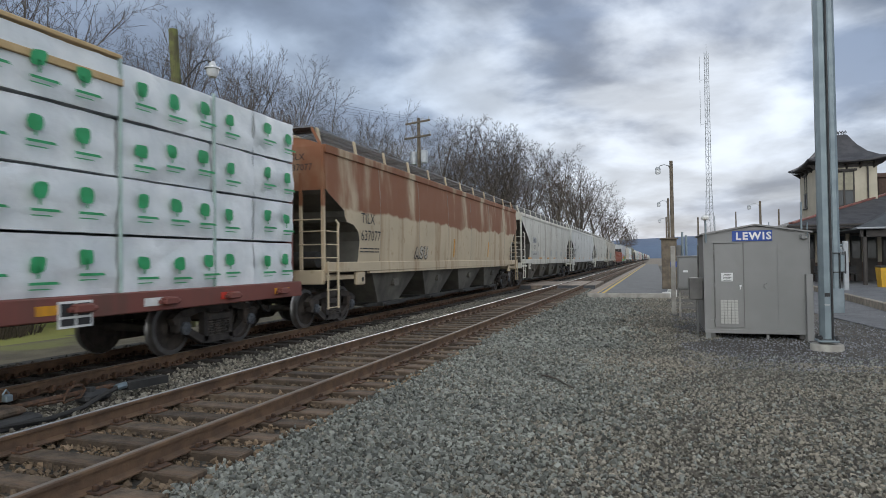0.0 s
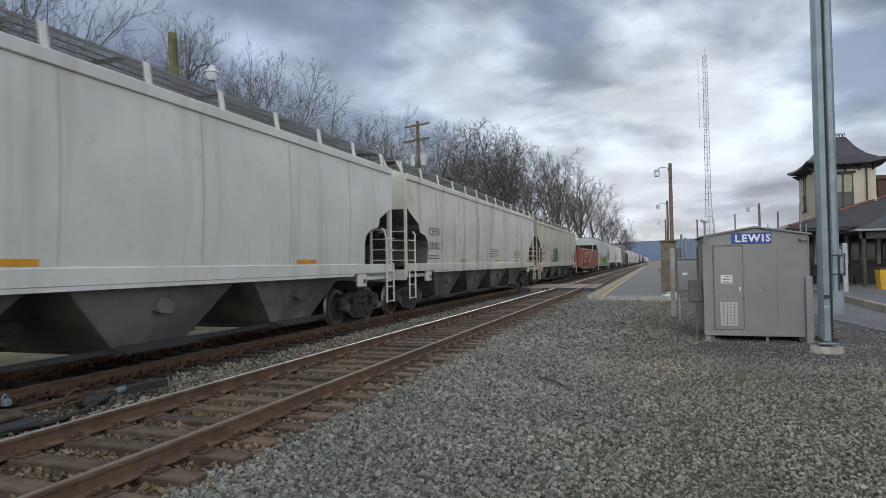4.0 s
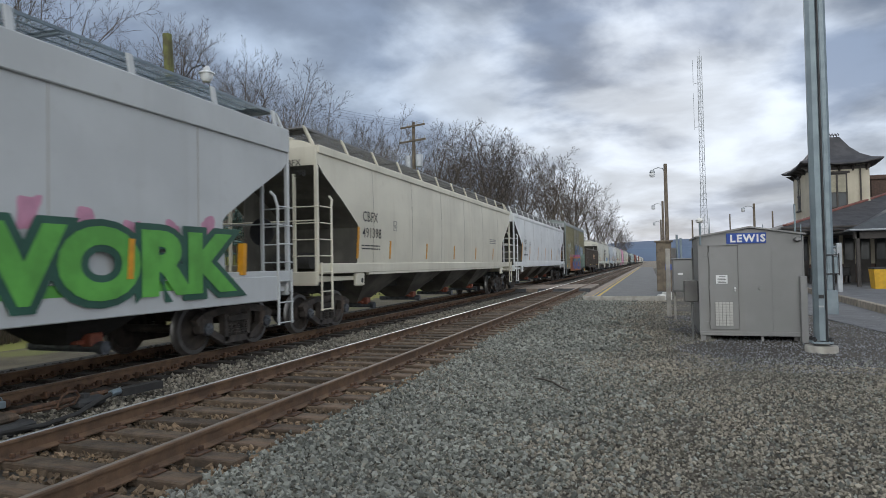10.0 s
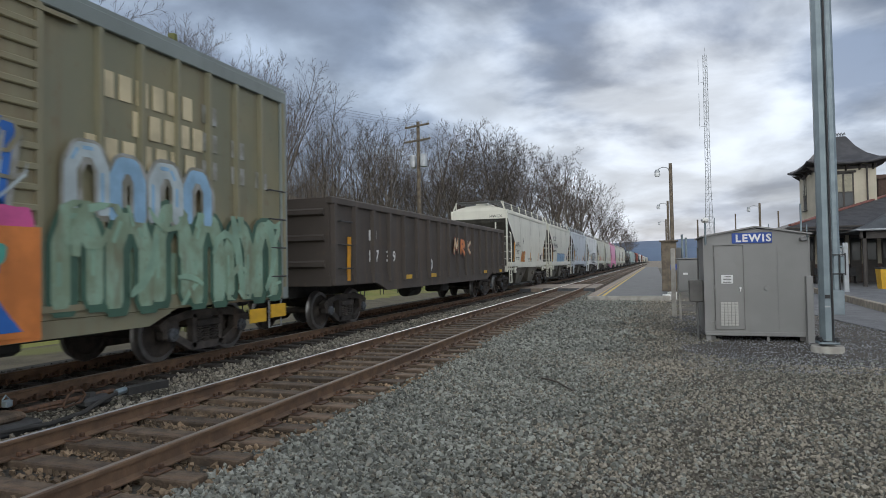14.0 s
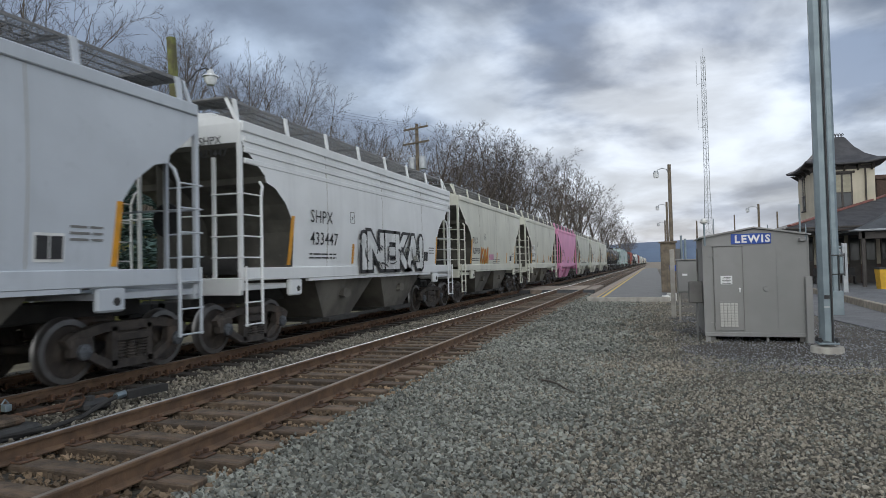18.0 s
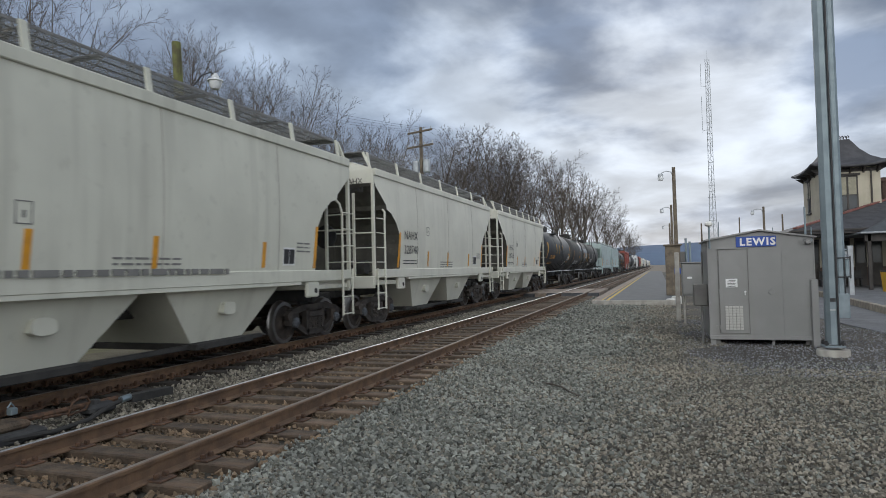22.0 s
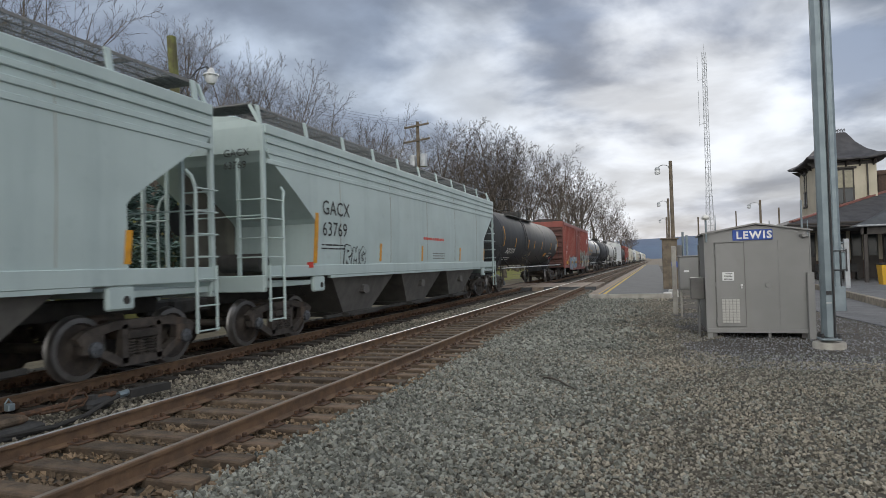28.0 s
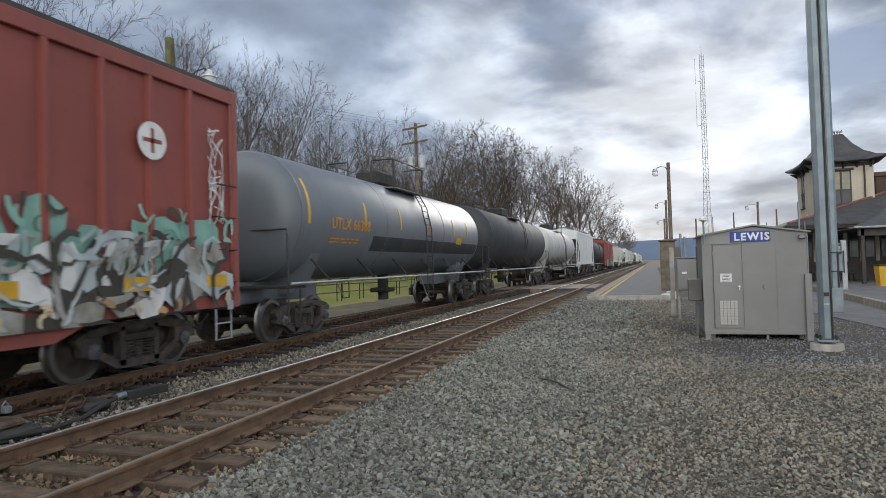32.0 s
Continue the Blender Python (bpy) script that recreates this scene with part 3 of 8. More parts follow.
# ---- rolling stock ----
# A car's space: origin on the rail heads at mid length, +x to the platform side, +y to the tail of the train.
def side_frame_geo(s):
    g = Geo()
    x = s * 1.0
    w = 0.13
    top = [(-1.12, 0.56), (-0.95, 0.66), (-0.5, 0.74), (0.5, 0.74), (0.95, 0.66), (1.12, 0.56)]
    for p, q in zip(top, top[1:]):
        g.beam((x, *p), (x, *q), w, 0.13)
    low = [(-0.98, 0.50), (-0.72, 0.36), (-0.40, 0.19), (0.40, 0.19), (0.72, 0.36), (0.98, 0.50)]
    for p, q in zip(low, low[1:]):
        g.beam((x, *p), (x, *q), w, 0.12)
    for y in (-0.33, 0.33):
        g.beam((x, y, 0.17), (x, y, 0.74), w, 0.10, (0, 1, 0))
    for y in (-0.89, 0.89):
        g.box(x - 0.09, x + 0.09, y - 0.17, y + 0.17, 0.36, 0.66, 0.03)
    return g


def spring_geo(s):
    g = Geo()
    for y in (-0.2, 0.0, 0.2):
        prof = [(0.24, 0.0)]
        for k in range(6):
            z = 0.245 + k * 0.046
            prof += [(z, 0.06), (z + 0.008, 0.09), (z + 0.026, 0.09), (z + 0.034, 0.06)]
        g.lathe(prof + [(0.53, 0.0)], "z", 10, (s * 1.0, y, 0))
    g.box(s * 1.0 - 0.1, s * 1.0 + 0.1, -0.3, 0.3, 0.51, 0.64, 0.02)
    return g


def wheelset_geo():
    g = Geo()
    for s in (-1, 1):
        prof = [(0.69, 0.0), (0.69, 0.20), (0.705, 0.36), (0.685, 0.38), (0.685, 0.47), (0.705, 0.482), (0.722, 0.462), (0.735, 0.45), (0.815, 0.444), (0.82, 0.37), (0.775, 0.345), (0.76, 0.20), (0.80, 0.14), (0.83, 0.13), (0.83, 0.0)]
        first = len(g.k)
        g.loft([[(s * a, r * math.cos(2 * math.pi * i / 28), r * math.sin(2 * math.pi * i / 28)) for i in range(28)] for a, r in prof], True, caps=False)
        for k in range(first + 4 * 28, first + 9 * 28):
            g.k[k] = 1
    g.slot = 0
    g.cyl((-1.05, 0, 0), (1.05, 0, 0), 0.075, 10)
    return g


def cap_geo(s):
    g = Geo()
    g.lathe([(s * 1.06, 0.0), (s * 1.06, 0.115), (s * 1.13, 0.11), (s * 1.15, 0.08), (s * 1.15, 0.0)], "x", 12)
    for i in range(3):
        a = i * 2.094
        g.cyl((s * 1.14, 0.05 * math.cos(a), 0.05 * math.sin(a)), (s * 1.165, 0.05 * math.cos(a), 0.05 * math.sin(a)), 0.018, 6)
    return g


WHEELSETS = {-1: [], 1: []}
AXLE, WHEEL_R = 0.89, 0.444


def truck(car, y):
    t = part("truck", shared("truck/a", lambda: Geo().box(-1.0, 1.0, -0.2, 0.2, 0.5, 0.78, 0.03).box(-0.4, 0.4, -0.35, 0.35, 0.6, 0.86, 0.04), "truck"), None, car, at=pose(0, y, 0))
    for s in (-1, 1):
        part("side_frame", shared(f"side_frame/{s}", lambda: side_frame_geo(s), "truck"), None, t)
        part("spring", shared(f"spring/{s}", lambda: spring_geo(s), "truck"), None, t)
    for k in (-1, 1):
        w = part("wheelset", shared("wheelset/a", wheelset_geo, ["wheel", "tread"]), None, t, at=pose(0, k * AXLE, WHEEL_R))
        WHEELSETS[k].append(w)
        for s in (-1, 1):
            part("bearing_cap", shared(f"bearing_cap/{s}", lambda: cap_geo(s), "bearing"), None, t, at=pose(0, k * AXLE, WHEEL_R))
    return t


def coupler(car, y, s):
    g = Geo()
    g.box(-0.12, 0.12, -0.1, 0.62, 0.72, 0.98, 0.03)
    g.box(-0.2, 0.2, 0.45, 0.75, 0.70, 1.0, 0.05)
    g.tube([(0.25, 0.1, 0.8), (0.3, 0.35, 0.5), (0.28, 0.6, 0.42), (0.2, 0.75, 0.55)], 0.025)
    part("coupler", shared("coupler/a", lambda: g, "under"), None, car, at=pose(0, y, 0, 0, 0, 0 if s > 0 else 180))


def ladder_geo(z0, z1, w, n, r=0.013):
    """A ladder in the y, z plane; its stiles stand at y = 0 and y = w."""
    g = Geo()
    for y in (0, w):
        g.box(-0.018, 0.018, y - 0.02, y + 0.02, z0, z1, 0.004)
    for i in range(n):
        z = z0 + 0.06 + (z1 - z0 - 0.12) * i / (n - 1)
        g.cyl((0.0, 0, z), (0.0, w, z), r, 6)
    return g


def put_text(car, text, y, z, size, material, surface, spread=1.05, off=0.012, name="lettering"):
    """Words on the platform side; y, z: lower left corner."""
    v, f = lettering(text, size, spread, 0.02 if material in ("white_paint", "amber") else 0.002)
    g = Geo()
    g.add([(surface(z + b) + off, y + a, z + b) for a, b, _ in v], f)
    return tagged(part(name, g, material, car), kind="stuff")


def patch(g, y0, y1, z0, z1, surface, off=0.006, slant=0.0, n=3):
    """A thin painted rectangle that follows the side."""
    zs = [z0 + (z1 - z0) * i / n for i in range(n + 1)]
    ring = []
    for z in zs:
        k = slant * (z - z0)
        ring.append([(surface(z) + off, y0 + k, z), (surface(z) + off, y1 + k, z), (surface(z) - 0.01, y1 + k, z), (surface(z) - 0.01, y0 + k, z)])
    return g.loft(ring)


def text_bars(car, y, z, w, rows, surface, material="ink_faint", h=0.032, gap=0.05, seed=1):
    """Fine stencilled data that cannot be read, as bars."""
    g, rnd = Geo(), random.Random(seed)
    for i in range(rows):
        a = y
        while a < y + w:
            b = min(a + rnd.uniform(0.08, 0.35), y + w)
            patch(g, a, b, z - i * (h + gap), z - i * (h + gap) + h, surface, 0.006, n=1)
            a = b + 0.05
    return tagged(part("stencil", g, material, car), kind="stuff")


def blob(cy, cz, ry, rz, seed, n=18, lump=0.22):
    rnd = random.Random(seed)
    k = [rnd.uniform(1 - lump, 1 + lump) for _ in range(n)]
    k = [(k[i - 1] + 2 * k[i] + k[(i + 1) % n]) / 4 for i in range(n)]
    e = 0.6
    out = []
    for i in range(n):
        t = 2 * math.pi * i / n
        c, s = math.cos(t), math.sin(t)
        out.append((cy + ry * k[i] * math.copysign(abs(c) ** e, c), cz + rz * k[i] * math.copysign(abs(s) ** e, s)))
    return out


STROKES = [
    [[(0.1, 0), (0.1, 1)], [(0.1, 1), (0.9, 0)], [(0.9, 0), (0.9, 1)]],
    [[(0.15, 0.15), (0.1, 0.5), (0.2, 0.9), (0.6, 1), (0.9, 0.8), (0.92, 0.3), (0.7, 0.02), (0.3, 0.0), (0.15, 0.15)]],
    [[(0.12, 0), (0.12, 1)], [(0.9, 1), (0.2, 0.5), (0.92, 0)]],
    [[(0.1, 0), (0.5, 1), (0.92, 0)], [(0.3, 0.38), (0.72, 0.36)]],
    [[(0.9, 0.95), (0.15, 1), (0.12, 0), (0.92, 0.04)], [(0.15, 0.52), (0.7, 0.52)]],
    [[(0.12, 0), (0.12, 1), (0.75, 0.95), (0.85, 0.68), (0.2, 0.48), (0.92, 0)]],
    [[(0.06, 0), (0.2, 1), (0.5, 0.35), (0.8, 1), (0.94, 0)]],
    [[(0.9, 0.85), (0.4, 1), (0.12, 0.75), (0.5, 0.52), (0.9, 0.3), (0.6, 0.0), (0.1, 0.12)]],
    [[(0.92, 0.8), (0.5, 1), (0.12, 0.6), (0.15, 0.2), (0.55, 0.0), (0.9, 0.15), (0.9, 0.45), (0.6, 0.45)]],
    [[(0.15, 1), (0.12, 0.25), (0.4, 0.0), (0.75, 0.08), (0.9, 0.35), (0.88, 1)]],
]


def graffiti(car, y0, y1, z0, z1, n, fills, line, surface, back=None, seed=5, inner=None, lean=0.15, fat=0.24, shapes=None):
    """Sprayed letters: a cloud behind, fat strokes with an outline, thinner fill and highlights; each letter is one part."""
    rnd = random.Random(seed)
    w, h = (y1 - y0) / n, z1 - z0
    mats = [line, fills[0], inner or fills[-1]]

    def ribbon(g, pts, width, off):
        for j, ((ya, za), (yb, zb)) in enumerate(zip(pts, pts[1:])):
            d = Vector((yb - ya, zb - za))
            if d.length < 1e-6:
                continue
            t = d.normalized()
            q = Vector((-t.y, t.x)) * width / 2
            e = t * width * 0.32
            ring = [(ya - e.x + q.x * 0.7, za - e.y + q.y * 0.7), (ya + q.x, za + q.y), (yb + q.x, zb + q.y), (yb + e.x + q.x * 0.7, zb + e.y + q.y * 0.7),
                    (yb + e.x - q.x * 0.7, zb + e.y - q.y * 0.7), (yb - q.x, zb - q.y), (ya - q.x, za - q.y), (ya - e.x - q.x * 0.7, za - e.y - q.y * 0.7)]
            o = off + j * 0.0007
            g.add([(surface(z) + o, y, z) for y, z in ring], [tuple(range(8))])

    if back:
        g = Geo()
        for i in range(n * 2 + 1):
            poly = blob(y0 + i * w / 2, z0 + h * rnd.uniform(0.45, 0.7), w * 0.6, h * rnd.uniform(0.42, 0.6), rnd.random(), lump=0.4)
            c = (sum(p[0] for p in poly) / 18, sum(p[1] for p in poly) / 18)
            o = 0.003 + i * 0.0004
            g.add([(surface(z) + o, y, z) for y, z in poly] + [(surface(c[1]) + o, *c)], [(k, (k + 1) % 18, 18) for k in range(18)])
        tagged(part("graffiti_cloud", g, back, car, "sprayed colour cloud"), kind="stuff")
    for i in range(n):
        g = Geo()
        shape = (shapes or STROKES)[rnd.randrange(len(shapes or STROKES))]
        kx, kz = w * rnd.uniform(0.72, 0.86), h * rnd.uniform(0.76, 0.92)
        oy, oz = y0 + i * w + w * 0.09, z0 + h * rnd.uniform(0.04, 0.1)
        tilt = rnd.uniform(-0.06, 0.06)
        lines = [[(oy + a * kx + lean * b * kz, oz + b * kz + tilt * a * kx) for a, b in st] for st in shape]
        wd = min(w, h) * fat * rnd.uniform(0.9, 1.15)
        for st in lines:
            ribbon(g, [(a + wd * 0.2, b - wd * 0.22) for a, b in st], wd * 1.5, 0.010)
            ribbon(g, st, wd * 1.5, 0.013)
        g.slot = 1
        for st in lines:
            ribbon(g, st, wd, 0.020)
        g.slot = 2
        for st in lines:
            for (ya, za), (yb, zb) in zip(st, st[1:]):
                if rnd.random() < 0.6:
                    u, v = rnd.uniform(0.1, 0.4), rnd.uniform(0.55, 0.9)
                    ribbon(g, [(ya + (yb - ya) * u - wd * 0.12, za + (zb - za) * u + wd * 0.12), (ya + (yb - ya) * v - wd * 0.12, za + (zb - za) * v + wd * 0.12)], wd * 0.26, 0.027)
        part("graffiti_letter", g, [line, fills[i % len(fills)], mats[2]], car, "sprayed graffiti letter")


def bubble_tag(car, y0, y1, z0, z1, n, fill, line, surface, seed):
    """Fat round letters that lean on one another: each an outline, a flat fill and a few cut lines."""
    rnd = random.Random(seed)
    w, h = (y1 - y0) / n, z1 - z0

    def disc(g, poly, off):
        m = len(poly)
        c = (sum(q[0] for q in poly) / m, sum(q[1] for q in poly) / m)
        g.add([(surface(z) + off, y, z) for y, z in poly] + [(surface(c[1]) + off, *c)], [(k, (k + 1) % m, m) for k in range(m)])

    for i in range(n):
        cy, cz = y0 + w * (i + 0.5), z0 + h * rnd.uniform(0.46, 0.54)
        tall = h * rnd.uniform(0.44, 0.52)
        shape = []
        tops = rnd.choice((2, 3))
        for k in range(36):
            t = 2 * math.pi * k / 36
            c, q = math.cos(t), math.sin(t)
            a = w * 0.56 * math.copysign(abs(c) ** 0.55, c)
            b = tall * math.copysign(abs(q) ** 0.5, q)
            b *= 1 - (0.22 * abs(math.sin(tops * math.pi * (a / w + 0.5))) if b > 0 else 0.04 * math.sin(9 * t))
            shape.append((cy + a + 0.16 * b, cz + b))
        g = Geo()
        o = 0.006 + 0.005 * i
        disc(g, [((y - cy) * 1.0 + cy + math.copysign(0.045, y - cy), z + math.copysign(0.045, z - cz)) for y, z in shape], o)
        g.slot = 1
        disc(g, shape, o + 0.002)
        g.slot = 0
        for k in range(rnd.choice((2, 3))):
            a = cy + w * rnd.uniform(-0.3, 0.3)
            b = cz + tall * rnd.uniform(-0.6, 0.4)
            l, d = h * rnd.uniform(0.15, 0.35), w * rnd.uniform(-0.2, 0.2)
            g.add([(surface(b) + o + 0.004, a, b), (surface(b) + o + 0.004, a + 0.05, b), (surface(b + l) + o + 0.004, a + d + 0.04, b + l), (surface(b + l) + o + 0.004, a + d, b + l)], [(0, 1, 2, 3)])
        part("graffiti_letter", g, [line, fill], car, "sprayed bubble letter")


def scrawl(car, y0, y1, z0, z1, count, mats, surface, seed, fat=(0.05, 0.16), off=0.03):
    """Wild-style spray: many short curved strokes over one another in several colours."""
    rnd = random.Random(seed)
    g = Geo()
    for k in range(count):
        g.slot = rnd.randrange(len(mats))
        a = rnd.uniform(0, 6.283)
        p = Vector((rnd.uniform(y0, y1), rnd.uniform(z0, z1)))
        turn, step = rnd.uniform(-0.9, 0.9), (z1 - z0) * rnd.uniform(0.10, 0.2)
        w = rnd.uniform(*fat)
        left, right = [], []
        for i in range(5):
            d = Vector((math.cos(a), math.sin(a) * 1.3))
            q = Vector((-d.y, d.x)).normalized() * w * (0.4 + 0.6 * math.sin(math.pi * (i + 0.7) / 5.4))
            left.append(p + q * 0.5)
            right.append(p - q * 0.5)
            p = p + d * step
            a += turn
        o = off + k * 0.0003
        fit = lambda c: (min(max(c.x, y0), y1), min(max(c.y, z0), z1))
        ring = [fit(c) for c in left + right]
        g.add([(surface(z) + o, y, z) for y, z in ring], [(i, i + 1, i + 6, i + 5) for i in range(4)])
    tagged(part("graffiti_tangle", g, list(mats), car, "tangled sprayed graffiti strokes"), kind="stuff")


def spray_word(car, text, y0, y1, z0, z1, fill, line, surface, fat=0.03):
    """A sprayed word in fat capitals fitted to a box."""
    for k, (m, grow, off) in enumerate(((line, fat * 2.4, 0.012), (fill, fat, 0.02))):
        cu = bpy.data.curves.new("spray", "FONT")
        cu.body, cu.size, cu.offset, cu.resolution_u = text, 1.0, grow, 5
        tmp = bpy.data.objects.new("spray", cu)
        me = bpy.data.meshes.new_from_object(tmp)
        bpy.data.objects.remove(tmp)
        v = [tuple(q.co) for q in me.vertices]
        f = [tuple(q.vertices) for q in me.polygons]
        bpy.data.meshes.remove(me)
        if k == 0:
            a0, a1 = min(q[0] for q in v), max(q[0] for q in v)
            b0, b1 = min(q[1] for q in v), max(q[1] for q in v)
        pts = [(y0 + (a - a0) / (a1 - a0) * (y1 - y0), z0 + (b - b0) / (b1 - b0) * (z1 - z0)) for a, b, _ in v]
        part("graffiti_word" if k else "graffiti_outline", Geo().add([(surface(z) + off, y, z) for y, z in pts], f), m, car, "sprayed graffiti word" if k else "sprayed outline")


def amber_marks(car, ys, z0, z1, surface, w=0.11, slant=0.05):
    for y in ys:
        part("reflector", patch(Geo(), y, y + w, z0, z1, surface, 0.007, slant), "amber", car, "amber reflective strip")


def dark_label(car, y, z, surface, w=0.5, h=0.42):
    p = part("data_plate", patch(Geo(), y, y + w, z, z + h, surface, 0.006, n=1), "white_paint", car, "stencilled data panel")
    g = Geo()
    for a, b in ((0.06, 0.47), (0.53, 0.94)):
        patch(g, y + w * a, y + w * b, z + h * 0.1, z + h * 0.9, surface, 0.011, n=1)
    part("panel_print", g, "ink", p)


def new_car(name, label, category, y_mid):
    return thing(name, label, category, pose(FAR_X, y_mid, RAIL), group="freight train")


def hopper(label, y0, y1, body="dirty_white", eave=4.25, sill=1.45, bays=4, cut="round", reach=1.75, chord=0.16, band=None, end_dark=True,
           bay_paint=None, outlets=False, walk_mat="grate", post=0.42, lean=0.0, bulge=0.06, frame_paint=None, ribs=0):
    """A covered hopper car."""
    L = y1 - y0
    h = L / 2
    car = new_car("covered_hopper_car", label, "railway wagon", (y0 + y1) / 2)
    W = 1.55
    fp = frame_paint or body

    def surface(z):
        t = (z - sill) / (eave - sill)
        t = min(max(t, 0), 1)
        return W - 0.10 + bulge * math.sin(math.pi * t) + 0.02

    # how far the end opening bites into the side at each height above the sill
    bites = {
        "round": [(0, 0.97), (0.12, 1.0), (0.80, 1.0), (1.05, 0.95), (1.35, 0.82), (1.62, 0.60), (1.70, 0.42), (1.82, 0.40), (2.28, 0.03), (2.36, 0.0)],
        "low": [(0, 0.94), (0.10, 0.97), (0.60, 1.0), (0.82, 0.95), (0.98, 0.80), (1.04, 0.58), (1.16, 0.52), (1.30, 0.50), (1.64, 0.06), (1.72, 0.0)],
        "straight": [(0, 0.97), (0.35, 0.98), (0.98, 1.0), (1.08, 0.95), (1.55, 0.58), (2.12, 0.10), (2.22, 0.05), (2.30, 0.0)],
    }[cut]
    ins = [(sill + z, reach * k) for z, k in bites] + [(eave - 0.2, 0.0), (eave, 0.0)]
    bite_top = sill + bites[-1][0]
    rings = []
    for z, i in ins:
        w, a = surface(z), h - i
        rings.append([(-w, -a, z), (w, -a, z), (w, a, z), (-w, a, z)])
    w = surface(eave)
    for k, dz in ((0.74, 0.15), (0.4, 0.25), (0.12, 0.29)):
        rings.append([(-w * k, -h + 0.02, eave + dz), (w * k, -h + 0.02, eave + dz), (w * k, h - 0.02, eave + dz), (-w * k, h - 0.02, eave + dz)])
    # the end faces under the upper panel are separate slope sheets
    low = len(bites)
    shell, slopes = Geo(), {-1: Geo(), 1: Geo()}
    for k, (a, c) in enumerate(zip(rings, rings[1:])):
        shell.add([a[1], a[2], c[2], c[1]], [(0, 1, 2, 3)])
        shell.add([a[3], a[0], c[0], c[3]], [(0, 1, 2, 3)])
        for e, (p, q) in ((-1, (0, 1)), (1, (2, 3))):
            (slopes[e] if k < low - 1 else shell).add([a[p], a[q], c[q], c[p]], [(0, 1, 2, 3)])
    shell.add(rings[0], [(3, 2, 1, 0)])
    shell.add(rings[-1], [(0, 1, 2, 3)])
    part("body", shell, body, car)
    # slope sheets and webs take a colour darkened for grime and recess shade
    for e in (-1, 1):
        part("slope_sheet", slopes[e], "end_grime" if end_dark else body, car, "grimy sloped end sheet with recess shade in its colour" if end_dark else "")
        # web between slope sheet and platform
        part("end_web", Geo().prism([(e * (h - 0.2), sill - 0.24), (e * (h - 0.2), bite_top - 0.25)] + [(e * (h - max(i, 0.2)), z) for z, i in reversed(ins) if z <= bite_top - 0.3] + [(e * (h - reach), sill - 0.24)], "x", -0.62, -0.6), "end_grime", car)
    # top chord, side sill, end posts
    for s in (-1, 1):
        x = s * surface(eave)
        part("top_chord", Geo().box(x - 0.05, x + 0.05, -h, h, eave - chord, eave + 0.03, 0.015), fp, car)
        x = s * (surface(sill) - 0.02)
        part("side_sill", Geo().box(x - 0.06, x + 0.06, -h + 0.02, h - 0.02, sill - 0.16, sill + 0.08, 0.012).box(x - 0.03, x + 0.05, -h + reach + 0.6, h - reach - 0.6, sill - 0.22, sill - 0.16), fp, car)
        for e in (-1, 1):
            pad = part("jacking_pad", Geo().box(x - 0.05, x + 0.05, e * (h - reach - 0.1) - 0.24, e * (h - reach - 0.1) + 0.24, sill - 0.5, sill - 0.16, 0.03), fp, car)
            part("pad_hole", Geo().cyl((x + s * 0.045, e * (h - reach - 0.1) + 0.08, sill - 0.36), (x + s * 0.058, e * (h - reach - 0.1) + 0.08, sill - 0.36), 0.06, 10), "under", pad)
    for e in (-1, 1):
        y = e * h
        part("end_platform", Geo().box(-1.4, 1.4, min(y, y - e * 1.9), max(y, y - e * 1.9), sill - 0.34, sill - 0.24, 0.01).box(-1.45, 1.45, y - 0.06, y + 0.06, sill - 0.42, sill - 0.1, 0.015), fp if not end_dark else fp, car)
        for s in (-1, 1):
            part("end_post", shared(f"end_post/{sill}{eave}{body}", lambda: Geo().box(-0.03, 0.03, -0.03, 0.03, sill - 0.24, eave - 0.6), fp), None, car, at=pose(s * 0.86, y - e * 0.02, 0))
            x = s * (surface(eave) - 0.03)
            part("corner_post", Geo().box(x - 0.04, x + 0.04, y - 0.045, y + 0.045, sill - 0.34, eave, 0.01), fp, car)
            # side ladder: its inner stile bends in to the edge of the side sheet
            xs = s * (surface(sill) + 0.07)
            yi = -e * 0.50
            stile = Geo().tube([(xs, yi, sill - 0.98), (xs, yi, bite_top - sill + sill - 0.95), (xs - s * 0.02, yi - e * 0.07, bite_top - 0.75), (xs - s * 0.1, yi - e * 0.10, bite_top - 0.66)], 0.028, 8)
            part("ladder_stile", stile, fp, car, at=pose(0, y, 0))
            part("outer_stile", Geo().tube([(xs, -e * 0.02, sill - 0.98), (xs, -e * 0.02, sill + 0.1)], 0.024, 8), fp, car, at=pose(0, y, 0))
            rungs = 4 if cut == "low" else 5
            zr = [sill - 0.95, sill - 0.55, sill - 0.12] + [sill - 0.12 + (bite_top - 0.82 - sill) * (k + 1) / (rungs - 1) for k in range(rungs - 1)]
            if s < 0:
                far = Geo()
                for z in zr:
                    far.tube([(xs, y + 0.03 * e, z), (xs, y + yi, z)], 0.015, 5)
                tagged(part("far_ladder", far, fp, car), kind="stuff")
                continue
            for k, z in enumerate(zr):
                part("rung", shared(f"rung/{body}{e}", lambda: Geo().tube([(0, 0.03 * e, 0), (0, yi, 0)], 0.015, 6), fp), None, car, at=pose(xs, y, z))
                if k > 1:
                    part("end_rung", shared(f"end_rung/{body}{s}", lambda: Geo().tube([(0, 0, 0), (-s * 0.66, 0, 0)], 0.014, 6), fp), None, car, at=pose(s * 1.5, y + e * 0.04, z))
        rail_g = Geo().tube([(-1.4, y, sill + 1.05), (1.4, y, sill + 1.05)], 0.016)
        part("handrail", rail_g, fp, car)
        coupler(car, y, e)
